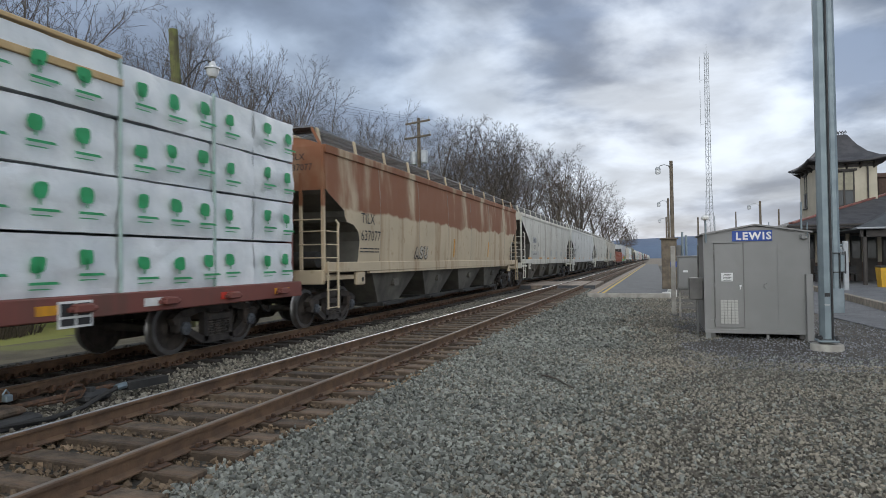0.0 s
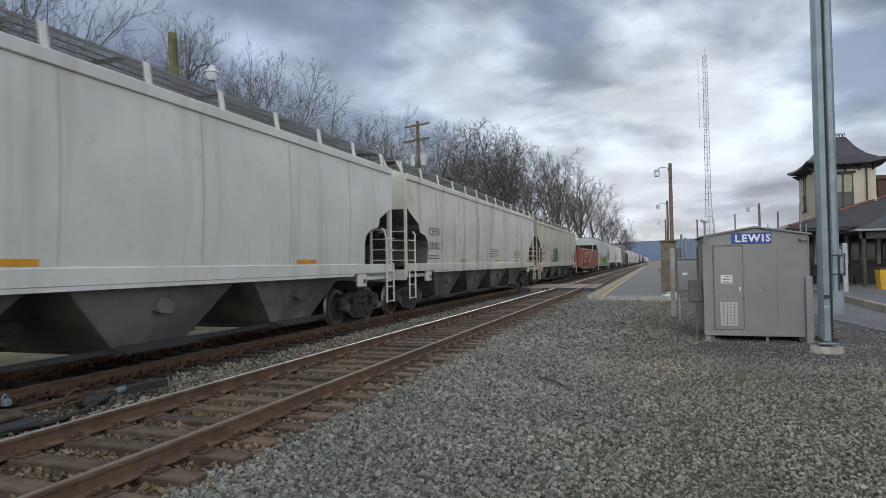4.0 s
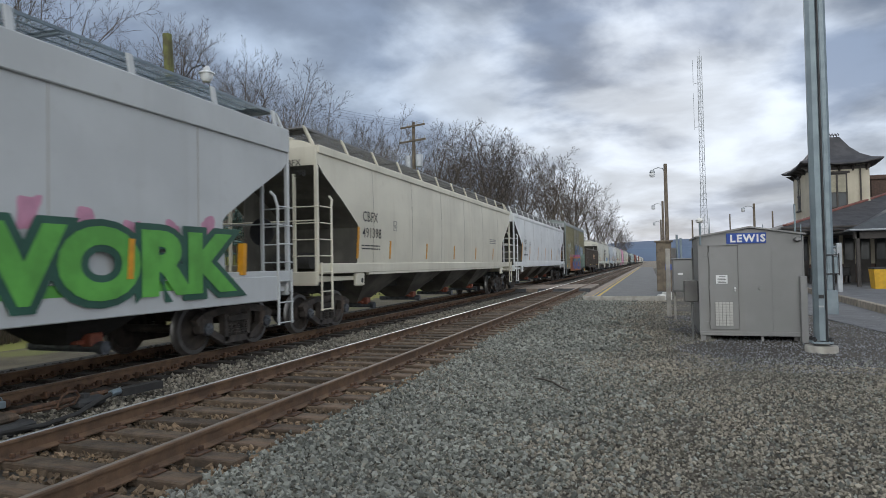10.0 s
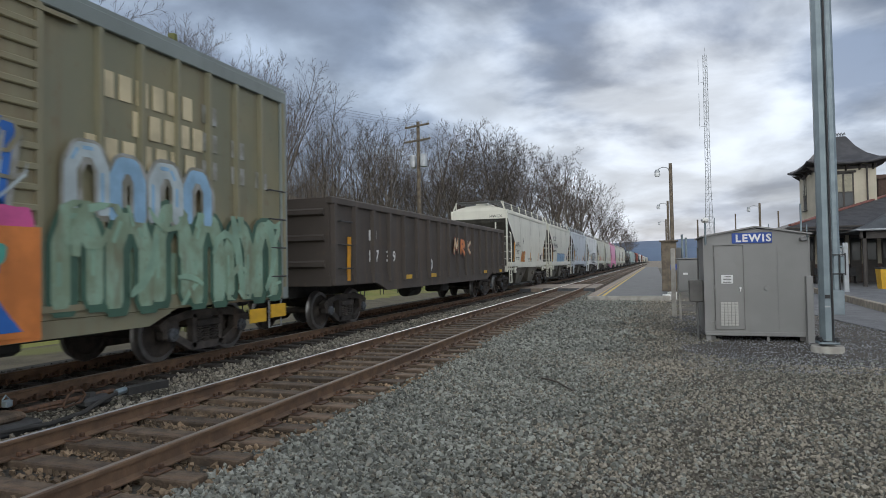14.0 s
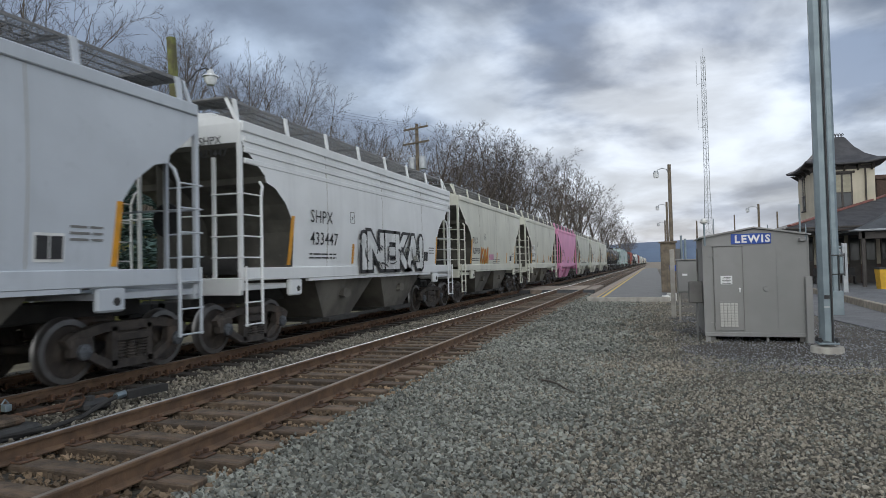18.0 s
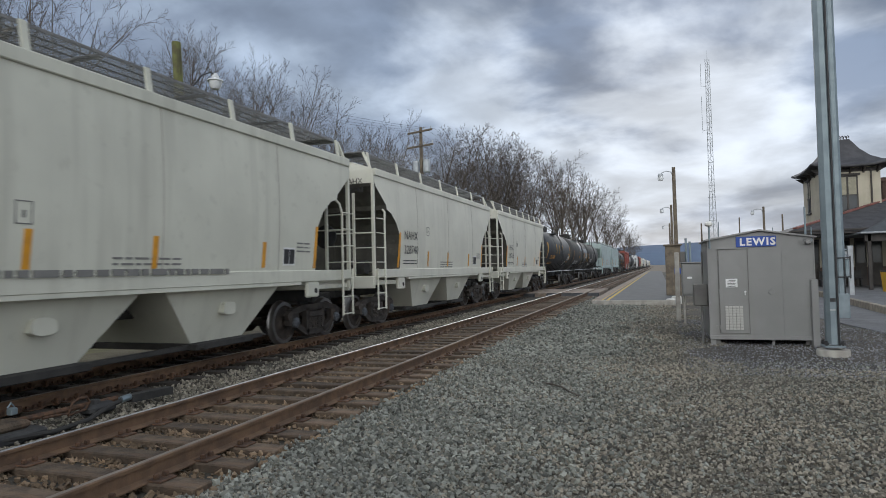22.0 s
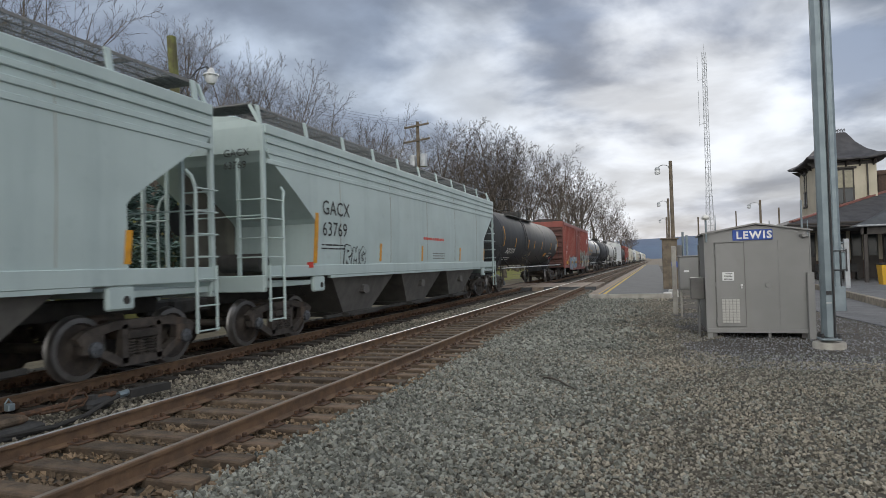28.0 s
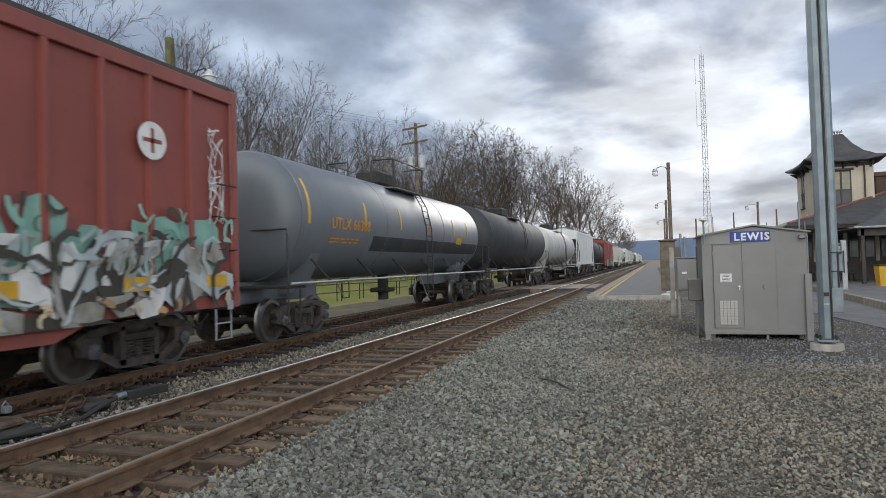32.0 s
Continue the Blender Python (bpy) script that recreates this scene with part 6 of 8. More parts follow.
    tagged(part("faded_lettering", words, "g_cream", c, "faded cream lettering bars"), kind="stuff")
    blocks = Geo()
    for k, (a, z) in enumerate(((13.75, 3.9), (13.75, 3.44), (13.75, 2.98), (14.5, 3.44), (14.5, 2.98), (15.2, 2.98))):
        patch(blocks, -h + a, -h + a + 0.36, z, z + 0.3, f, 0.006, n=1)
    tagged(part("owner_blocks", blocks, "g_silver", c), kind="stuff")
    for y, z in ((-h + 0.25, 1.55), (h - 0.6, 1.0), (-h + 14.9, 0.95)):
        part("reflector", patch(Geo(), y, y + 0.5, z - 0.45, z - 0.2, over, 0.006, n=1), "gold_paint", c, "yellow reflective strip")
    TRAIN.append(c)


olive_boxcar()


def black_gondola():
    c, s, h = gondola("black weathered open gondola car with white numbers", 228.25, 245.5, "gon_black", 3.05, 0.95, 16, False)
    f = lambda z: 1.56
    put_text(c, "197", -h + 2.0, 1.61, 0.42, "white_paint", lambda z: 1.53, 1.1)
    put_text(c, "349", -h + 3.15, 1.61, 0.42, "white_paint", lambda z: 1.53, 1.1)
    part("owner_bar", patch(Geo(), -h + 2.1, -h + 2.55, 2.15, 2.42, lambda z: 1.53, 0.006, n=1), "white_paint", c)
    amber_marks(c, (-h + 0.8,), 1.15, 2.2, f, 0.16)
    for y in (-h + 4.4, -h + 6.6, h - 4, h - 1.2):
        part("reflector", patch(Geo(), y, y + 0.45, 1.1, 1.22, lambda z: 1.63, 0.006, n=1), "gold_paint", c, "yellow reflective strip")
    graffiti(c, -h + 9.0, -h + 11.4, 1.9, 2.4, 3, ["g_cream", "g_orange"], "gon_red", lambda z: 1.6, seed=41)
    graffiti(c, -h + 6.4, -h + 7.0, 1.3, 1.7, 1, ["g_white"], "ink", lambda z: 1.53, seed=42)
    TRAIN.append(c)


black_gondola()


def short_hoppers():
    rows = [
        ("off-white covered hopper car with an orange graffiti tag", 246.84, 258.95, "cement_light", "straight", None, None, 1.8, "HWCX", "70007"),
        ("cream covered hopper car with blue graffiti", 260.1, 271.56, "cement_light", "straight", None, None, 1.6, "AOKX", "493644"),
        ("pale blue-grey covered hopper car", 272.97, 284.95, "cool_grey", "round", None, None, 1.9, "NAHX", "328064"),
        ("light grey covered hopper car with black and white graffiti", 286.12, 298.38, "clean_white", "round", True, None, 2.3, "SHPX", "433447"),
        ("grey-green covered hopper car with an orange graffiti tag", 299.54, 311.1, "cement", "round", None, None, 1.7, "TILX", "328929"),
        ("grey-green covered hopper car with white number panels", 312.82, 324.31, "cement", "round", None, "white_paint", 1.6, "WFRX", "806710"),
        ("pink covered hopper car with black lettering", 325.6, 337.48, "pink", "round", None, None, 1.95, "HWCX", "7997"),
        ("grey-green covered hopper car with scrawled sill", 338.79, 351.0, "cement", "round", None, None, 1.9, "TILX", "328407"),
        ("pale cream covered hopper car", 352.43, 364.49, "cement_light", "round", None, None, 1.9, "NAHX", "328740"),
        ("pale cream covered hopper car with a black data panel", 365.95, 378.2, "cement_light", "round", None, None, 1.9, "NAHX", "328768"),
    ]
    for i, (label, y0, y1, body, cut, band, plate, off, code, number) in enumerate(rows):
        c, s, h = hopper(label, y0, y1, body, 4.2, 1.48, 2, cut, 1.65, band=band, bay_paint=body if i >= 6 else "bay_grime", post=0.46)
        za, zb, size = {"AOKX": (3.08, 2.58, 0.5), "WFRX": (2.36, 1.95, 0.37), "HWCX": (2.4, 2.0, 0.33), "SHPX": (2.52, 2.04, 0.4)}.get(code, (2.42, 2.0, 0.36))
        marks(c, s, h, off, code, number, za, zb, size, "ink", plate)
        end_marks(c, s, h, code, number, 3.84)
        frame_box(c, -h + off + (1.55 if i == 6 else 1.9), 2.15 if i in (6, 7) else 2.6, s)
        amber_marks(c, (-h + (1.6 if i == 6 else 1.35) + (0.1 if cut == "round" else -0.05),), 1.6, 2.6, s, 0.11, 0.12)
        amber_marks(c, (-h + off + 2.0, -h + 5.9, h - 3.6), 1.62, 2.1, s, 0.10, 0.05)
        amber_marks(c, (h - 1.75,), 1.6, 2.5, s, 0.10, 0.08)
        dark_label(c, h - 2.9, 1.66, s, 0.42, 0.36)
        text_bars(c, -h + 5.2, 1.75, 1.3, 3, s, seed=i)
        text_bars(c, h - 2.4, 2.1, 0.5, 3, s, seed=i + 3)
        if i == 0:
            graffiti(c, -h + 3.1, -h + 4.3, 1.55, 2.1, 2, ["g_orange"], "gold_paint", s, seed=51)
        if i == 1:
            bubble_tag(c, -h + 3.6, -h + 7.4, 1.42, 2.25, 4, "g_sky", "g_navy", s, 52)
            scrawl(c, -h + 7.5, -h + 8.9, 1.95, 2.2, 16, ["g_rose"], s, 55, (0.015, 0.03))
        if i == 3:
            spray_word(c, "iNEKA!", -h + 4.6, -h + 9.2, 1.36, 2.55, "g_white", "ink", lambda z: s(2.0) + 0.055, 0.05)
            scrawl(c, -h + 4.7, -h + 9.1, 1.45, 2.1, 30, ["ink", "g_silver", "ink"], lambda z: s(2.0) + 0.055, 54, (0.03, 0.08), 0.03)
        if i == 4:
            graffiti(c, -h + 2.9, -h + 4.3, 1.6, 2.3, 3, ["g_orange"], "gold_paint", s, seed=54)
            part("repaint_patch", patch(Geo(), -h + 4.5, -h + 5.3, 1.75, 2.0, s, 0.005), "g_rose", c)
        if i == 7:
            text_bars(c, -h + 2.6, 1.52, 5.0, 1, lambda z: s(1.5) + 0.06, h=0.09, seed=8)
        TRAIN.append(c)


short_hoppers()


def tanks_and_rest():
    def shell_marks(c, s, h, off, text, z, size, material="white_paint", rows=2):
        put_text(c, text, -h + off, z, size, material, s, 1.05, 0.02)
        text_bars(c, -h + off, z - 0.25, size * 5, rows, lambda q: s(q) + 0.012, material)

    def strips(c, s, h, ys, z0, z1, material="amber"):
        for y in ys:
            part("reflector", patch(Geo(), y, y + 0.10, z0, z1, s, 0.012, 0.0, 6), material, c, "amber reflective strip")

    c, s, h = tank("black tank car with yellow lettering", 379.25, 391.75, "tank_black", 4.24, 1.48)
    shell_marks(c, s, h, 1.9, "UTLX 674683", 2.1, 0.36, "amber")
    strips(c, s, h, (-h + 0.9, -h + 4.6, -h + 6.0, -h + 7.6), 2.5, 3.2, "gold_paint")
    strips(c, s, h, (-h + 0.6, h - 0.75), 2.1, 3.2)
    put_text(c, "AAR 211A100W1", h - 1.88, 2.47, 0.15, "amber", s, 1.0, 0.016)
    table = Geo()
    for k in range(7):
        patch(table, h - 1.86, h - 0.86, 2.05 + k * 0.055, 2.085 + k * 0.055, s, 0.014, 0, 1)
    tagged(part("data_plate", table, "hut_white", c, "white stencilled data table"), kind="stuff")
    text_bars(c, h - 1.9, 1.95, 1.0, 2, lambda q: s(q) + 0.012, "amber", 0.03, 0.03)
    for a, b, z in ((-2.85, -2.4, 1.93), (-2.85, -2.4, 1.66)):
        part("mark_frame", patch(Geo(), h + a, h + b, z, z + 0.03, s, 0.014, 0, 1), "hut_white", c)
    for a in (-2.85, -2.43):
        part("mark_frame", patch(Geo(), h + a, h + a + 0.03, 1.66, 1.96, s, 0.014, 0, 2), "hut_white", c)
    TRAIN.append(c)

    c, s, h = tank("black tank car with large white lettering", 393.25, 405.1, "tank_worn", 4.24, 1.48)
    shell_marks(c, s, h, 1.8, "SHPX  203428", 1.76, 0.42)
    strips(c, s, h, (-h + 0.55, h - 0.7), 1.9, 2.9)
    strips(c, s, h, (-h + 4.9, h - 3.4, h - 1.7), 2.35, 2.9)
    frame_box(c, -h + 5.2, 2.3, lambda q: s(q) + 0.012, 0.34)
    part("primer_patch", patch(Geo(), -h + 5.6, -h + 6.9, 3.0, 3.8, s, 0.006, 0, 6), "tank_grey", c)
    part("primer_patch", patch(Geo(), h - 3.6, h - 0.9, 2.9, 3.3, s, 0.006, 0, 6), "tank_grey", c)
    part("data_plate", patch(Geo(), h - 1.6, h - 0.8, 2.4, 2.9, s, 0.014, 0, 4), "repaint_grey", c)
    graffiti(c, h - 3.3, h - 2.1, 1.9, 2.9, 2, ["tank_black"], "g_white", lambda q: s(q) + 0.015, seed=61, inner="g_white")
    graffiti(c, h - 5.2, h - 3.6, 1.75, 2.1, 3, ["tank_black"], "g_cream", lambda q: s(q) + 0.015, seed=62)
    TRAIN.append(c)

    c, s, h = tank("dark weathered tank car with small white lettering", 406.05, 418.0, "tank_worn", 4.2, 1.42)
    shell_marks(c, s, h, 2.6, "UTLX 66622", 2.05, 0.34)
    strips(c, s, h, (-h + 1.6, -h + 4.6, h - 3.4, h - 0.8), 2.3, 2.95, "hut_white")
    strips(c, s, h, (-h + 0.6,), 2.0, 2.9)
    graffiti(c, h - 4.4, h - 2.2, 1.7, 2.2, 3, ["tank_black"], "g_white", lambda q: s(q) + 0.015, seed=63)
    TRAIN.append(c)

    for i, (y0, y1, num) in enumerate(((421.34, 439.14, "63715"), (440.65, 458.54, "63769"))):
        c, s, h = hopper("pale blue-green covered hopper car with ribbed upper side", y0, y1, "teal", 4.26, 1.48, 3, "straight", 1.86, band=True, bay_paint="hut_dark", post=0.42, bulge=0.04, frame_paint="teal", end_dark=False)
        marks(c, s, h, 2.1, "GACX", num, 2.69, 2.21, 0.46)
        end_marks(c, s, h, "GACX", num, 3.7)
        amber_marks(c, (-h + 1.75,), 1.6, 2.7, s, 0.14, 0.06)
        amber_marks(c, (-h + 5.2, -h + 8.4, h - 5.4, h - 1.9), 1.62, 2.1, s, 0.12)
        text_bars(c, -h + 8.6, 2.3, 2.0, 1, s, "red_mark", 0.08)
        text_bars(c, -h + 9.5, 1.85, 1.2, 3, s, seed=4)
        part("red_tag", patch(Geo(), -h + 1.5, -h + 1.66, 1.5, 1.62, s, 0.05, n=1), "red_mark", c)
        if i:
            graffiti(c, -h + 3.1, -h + 4.3, 1.55, 2.0, 3, ["teal"], "ink", s, seed=71)
        TRAIN.append(c)

    c, s, h = tank("long black pressure tank car with white lettering", 460.0, 479.15, "tank_black", 4.28, 1.47, "round", deck=(-5.9, 1.2), climb=-3.5)
    shell_marks(c, s, h, 1.8, "SHQX 50295", 1.98, 0.36)
    strips(c, s, h, (-h + 0.9,), 2.3, 3.3)
    strips(c, s, h, (-h + 3.6, -h + 7.2, -h + 9.1, -h + 11.8, -h + 15.5), 2.3, 2.78)
    strips(c, s, h, (h - 0.7,), 2.3, 3.2)
    scrawl(c, -h + 7.2, -h + 8.7, 1.58, 2.15, 18, ["g_cream"], s, 64, (0.025, 0.05), 0.02)
    part("reflector", patch(Geo(), h - 5.6, h - 4.8, 1.85, 2.08, s, 0.014, 0.6), "amber", c, "amber panel")
    put_text(c, "LIQUEFIED PETROLEUM GAS", h - 4.05, 2.04, 0.12, "white_paint", s, 1.1)
    put_text(c, "NON-ODORIZED", h - 4.05, 1.84, 0.12, "white_paint", s, 1.1)
    part("data_plate", patch(Geo(), h - 1.5, h - 0.85, 2.3, 2.75, s, 0.014, 0, 4), "repaint_grey", c)
    part("placard", patch(Geo(), h - 2.0, h - 1.75, 1.6, 1.85, s, 0.02, 0, 2), "red_mark", c)
    TRAIN.append(c)

    c, s, h = boxcar("faded red boxcar with plug door and graffiti along the lower side", 481.85, 500.74, "box_red", "box_roof", 4.62, 0.78, 22, (-1.85, 1.48), [(-1.8, 1.43)], False, -0.22)
    f, over, out = (lambda z: 1.515), (lambda z: 1.575), (lambda z: 1.59)
    put_text(c, "760", -h + 0.88, 2.1, 0.32, "white_paint", f, 1.0)
    put_text(c, "082", -h + 1.7, 2.1, 0.32, "white_paint", f, 1.0)
    for a in (0.84, 1.12, 1.7, 1.96):
        part("owner_bar", patch(Geo(), -h + a, -h + a + 0.23, 2.5, 2.74, f, 0.006, n=1), "white_paint", c)
    put_text(c, "LD LMT", -h + 0.92, 1.64, 0.12, "white_paint", f, 1.0)
    put_text(c, "LT WT", -h + 0.92, 1.46, 0.12, "white_paint", f, 1.0)
    part("repaint_patch", patch(Geo(), -h + 1.68, -h + 2.3, 1.4, 1.72, f, 0.004, n=1), "olive", c)
    put_text(c, "CLOSE AND LOCK DOORS", -0.95, 3.86, 0.13, "white_paint", over, 1.0)
    put_text(c, "BEFORE MOVING CAR", -0.85, 3.7, 0.13, "white_paint", over, 1.0)
    for y in (-h + 0.86, -h + 3.9, -h + 6.7, 0.35, h - 7.2, h - 4.6, h - 2.6, h - 0.9):
        part("reflector", patch(Geo(), y, y + 0.46, 1.26, 1.46, out, 0.06, n=1), "gold_paint", c, "yellow reflective strip")
    haze = Geo()
    rnd = random.Random(80)
    for i in range(16):
        poly = blob(-h + 2.4 + i * 0.31, rnd.uniform(1.15, 1.45), 0.4, rnd.uniform(0.35, 0.5), rnd.random(), lump=0.4)
        haze.add([(1.524 + i * 0.0004, y, max(z, 0.93)) for y, z in poly], [tuple(range(18))])
    tagged(part("graffiti_cloud", haze, "g_cream", c, "sprayed cream haze"), kind="stuff")
    bubble_tag(c, -h + 2.9, -h + 5.0, 0.78, 1.86, 2, "g_lilac", "g_steel", out, 81)
    bubble_tag(c, -h + 6.0, -h + 7.45, 0.85, 1.9, 2, "g_steel", "g_pale", out, 82)
    scrawl(c, -h + 2.8, -h + 5.0, 0.85, 1.8, 22, ["g_steel", "g_pale", "g_lilac", "g_cream"], out, 87, (0.06, 0.2), 0.05)
    part("graffiti", Geo().add([(out(0) + 0.02, y, z) for y, z in blob(-h + 5.5, 1.42, 0.42, 0.55, 3)], [tuple(range(18))]), "g_silver", c, "sprayed grey shape")
    scrawl(c, -h + 5.1, -h + 5.95, 0.9, 1.95, 20, ["g_umber", "g_white", "g_silver"], out, 89, (0.04, 0.12), 0.04)
    teal = Geo()
    for i in range(44):
        y = 10.4 + (i % 22) * 0.36
        poly = blob(-h + y, rnd.uniform(1.3, 1.95), 0.34, rnd.uniform(0.35, 0.55), rnd.random(), lump=0.55)
        teal.add([(1.526 + i * 0.0004, a, max(z, 0.93)) for a, z in poly if True], [tuple(range(18))])
    tagged(part("graffiti_cloud", teal, "g_mint_pale", c, "sprayed pale teal haze with a ragged top"), kind="stuff")
    scrawl(c, -h + 10.9, h - 0.25, 0.86, 2.0, 95, ["g_silver", "g_pale", "g_silver", "g_umber", "g_white"], out, 84, (0.14, 0.42), 0.02)
    scrawl(c, -h + 10.9, h - 0.25, 0.9, 2.1, 60, ["g_umber", "g_pale", "g_silver"], out, 83, (0.04, 0.13), 0.055)
    scrawl(c, -h + 10.6, h - 0.2, 2.0, 2.5, 40, ["g_mint_pale", "g_umber", "g_mint_pale"], out, 86, (0.03, 0.1), 0.02)
    scrawl(c, -h + 10.8, h - 0.4, 0.88, 1.2, 16, ["g_cream", "g_orange_pale"], out, 90, (0.05, 0.15), 0.08)
    scrawl(c, -1.7, 1.3, 0.95, 1.5, 30, ["g_silver", "box_red", "g_cream", "box_red"], lambda z: 1.64, 92, (0.05, 0.14), 0.02)
    scrawl(c, h - 0.8, h - 0.42, 2.3, 3.9, 26, ["g_white"], over, 88, (0.02, 0.04), 0.02)
    scrawl(c, 1.4, 1.7, 2.3, 3.9, 20, ["g_white"], over, 91, (0.02, 0.04), 0.02)
    emblem = Geo().add([(1.60, h - 2.02 + 0.28 * math.cos(a), 3.45 + 0.28 * math.sin(a)) for a in [i * math.pi / 12 for i in range(24)]], [tuple(range(24))])
    part("emblem", emblem, "white_paint", c, "plain white round emblem")
    part("emblem_mark", Geo().box(1.60, 1.606, h - 2.2, h - 1.84, 3.42, 3.48).box(1.60, 1.606, h - 2.05, h - 1.99, 3.27, 3.63), "box_red", c)
    frame_box(c, -h + 3.45, 2.3, f, 0.3)
    TRAIN.append(c)

    c, s, h = tank("dark grey tank car with yellow lettering", 502.6, 517.8, "tank_grey", 4.16, 1.45)
    put_text(c, "UTLX 66388", -h + 1.8, 2.45, 0.38, "amber", s, 1.05, 0.02)
    text_bars(c, -h + 1.8, 2.2, 1.6, 2, lambda q: s(q) + 0.012, "amber")
    strips(c, s, h, (-h + 0.75,), 2.5, 3.5, "gold_paint")
    strips(c, s, h, (-h + 3.6, -h + 6.0, -h + 8.6, h - 4.0, h - 2.2), 2.6, 3.2, "gold_paint")
    part("tank_band", patch(Geo(), -h + 4.2, h - 0.6, 1.95, 2.35, s, 0.008, 0, 4), "tank_black", c)
    part("reflector", patch(Geo(), h - 3.6, h - 2.9, 2.3, 2.55, s, 0.014, 0, 2), "gold_paint", c)
    TRAIN.append(c)
    dark = tank("black tank car with faded marks", 519.1, 535.0, "tank_black", 4.3, 1.5)
    TRAIN.append(dark[0])
    pale = tank("white tank car with grey streaks", 536.2, 552.5, "tank_white", 4.3, 1.45)
    TRAIN.append(pale[0])
    hop = hopper("white ribbed covered hopper car", 553.8, 571.0, "clean_white", 4.5, 1.45, 3, "straight", 1.9)
    TRAIN.append(hop[0])
    return dark[0], hop[0]


tank_model, hopper_model = tanks_and_rest()


def far_cars():
    """The rest of the train, far down the line."""
    by_label = {o["label"]: o for o in TRAIN}
    red = next(o for o in TRAIN if "faded red boxcar" in o["label"])
    pale = next(o for o in TRAIN if "white tank" in o["label"])
    cream = next(o for o in TRAIN if "pale cream covered hopper car" in o["label"])
    grey = next(o for o in TRAIN if "cream covered hopper car with black" in o["label"])
    span = {red: 19.0, pale: 16.3, cream: 12.2, grey: 20.4, tank_model: 15.9, hopper_model: 17.2}
    y = 572.4
    for src in (tank_model, red, grey, cream, pale, hopper_model, grey, cream, cream, pale, tank_model, hopper_model, grey, cream, hopper_model, pale, grey, cream, grey):
        n = copy_thing(src, pose(FAR_X, y + span[src] / 2, RAIL))
        TRAIN.append(n)
        for o in n.children_recursive:
            if o.name.startswith("wheelset"):
                WHEELSETS[-1 if o.matrix_basis.translation.y < 0 else 1].append(o)
        y += span[src] + 1.4


far_cars()


# ---- platform side: signal hut, masts, lamps, station ----
def signal_hut():
    x0, x1, y0, y1, zb, ze, zp = 0.98, 3.08, 15.4, 17.6, 0.0, 2.2, 2.36
    # all numbers below are in the hut's own space, a little left of its stand
    xm = (x0 + x1) / 2
    hut = thing("signal_hut", "grey metal signal hut on skids with a blue sign", "equipment hut", pose(0.07, 0, 0))
    part("wall", Geo().prism([(x0, zb), (x1, zb), (x1, ze), (xm, zp - 0.02), (x0, ze)], "y", y0, y1), "hut_metal", hut)
    for s, a in ((-1, x0), (1, x1)):
        e = a + s * 0.06
        part("roof_panel", Geo().prism([(xm, zp), (xm, zp + 0.035), (e, ze + 0.005), (e, ze - 0.03)], "y", y0 - 0.07, y1 + 0.07), "hut_metal", hut)
        part("corner_trim", Geo().box(a - 0.012, a + 0.012, y0 - 0.015, y0 + 0.04, zb, ze - 0.02), "hut_metal", hut)
        part("skid", Geo().box(a - s * 0.15 - 0.06, a - s * 0.15 + 0.06, y0 + 0.05, y1 - 0.05, -0.13, 0.0), "hut_dark", hut)
        part("leg", Geo().box(a - s * 0.06 - 0.05, a - s * 0.06 + 0.05, y0, y0 + 0.1, -0.17, 0.0), "hut_metal", hut)
    part("base_rail", Geo().box(x0 - 0.01, x1 + 0.01, y0 - 0.02, y0 + 0.06, -0.03, 0.06, 0.008), "hut_metal", hut)
    part("centre_leg", Geo().box(2.22, 2.27, y0 + 0.02, y0 + 0.08, -0.17, 0.0), "hut_metal", hut)
    door = part("door", Geo().box(1.19, 1.78, y0 - 0.03, y0 + 0.01, 0.11, 1.98, 0.008), "hut_metal", hut, "flush grey steel door")
    part("door_hood", Geo().box(1.16, 1.81, y0 - 0.06, y0, 1.98, 2.0), "hut_metal", hut)
    part("door_gap", Geo().box(1.782, 1.792, y0 - 0.012, y0, 0.11, 1.98).box(1.176, 1.186, y0 - 0.012, y0, 0.11, 1.98), "hut_dark", hut)
    for z in (0.25, 1.05, 1.78):
        part("hinge", Geo().cyl((1.182, y0 - 0.035, z - 0.05), (1.182, y0 - 0.035, z + 0.05), 0.014, 8).box(1.10, 1.182, y0 - 0.02, y0, z - 0.03, z + 0.03), "hut_metal", door)
    part("handle", Geo().cyl((1.71, y0 - 0.08, 1.03), (1.71, y0 - 0.02, 1.03), 0.022, 10).box(1.698, 1.722, y0 - 0.06, y0 - 0.02, 0.95, 1.0, 0.006), "sign_white", door, "chrome handle")
    vent = part("louvre", Geo().box(1.29, 1.665, y0 - 0.036, y0 - 0.02, 0.19, 0.75), "hut_metal", door)
    for i in range(5):
        for k in range(9):
            part("slat", shared("slat/vent", lambda: Geo().loft([[(0, -0.0, 0), (0.062, -0.0, 0), (0.062, -0.022, -0.02), (0, -0.022, -0.02)], [(0, 0, 0.032), (0.062, 0, 0.032), (0.062, -0.006, 0.032), (0, -0.006, 0.032)]]), "vent_grey"), None, vent, at=pose(1.30 + i * 0.0735, y0 - 0.037, 0.21 + k * 0.0595))
    part("notice", Geo().box(1.325, 1.565, y0 - 0.036, y0 - 0.03, 1.13, 1.32), "sign_white", door)
    g = Geo()
    for k in range(5):
        g.box(1.36 + (0.03 if k == 0 else 0), 1.53 - 0.02 * (k % 2), y0 - 0.04, y0 - 0.034, 1.28 - k * 0.033, 1.29 - k * 0.033)
    part("notice_print", g, "ink", door)
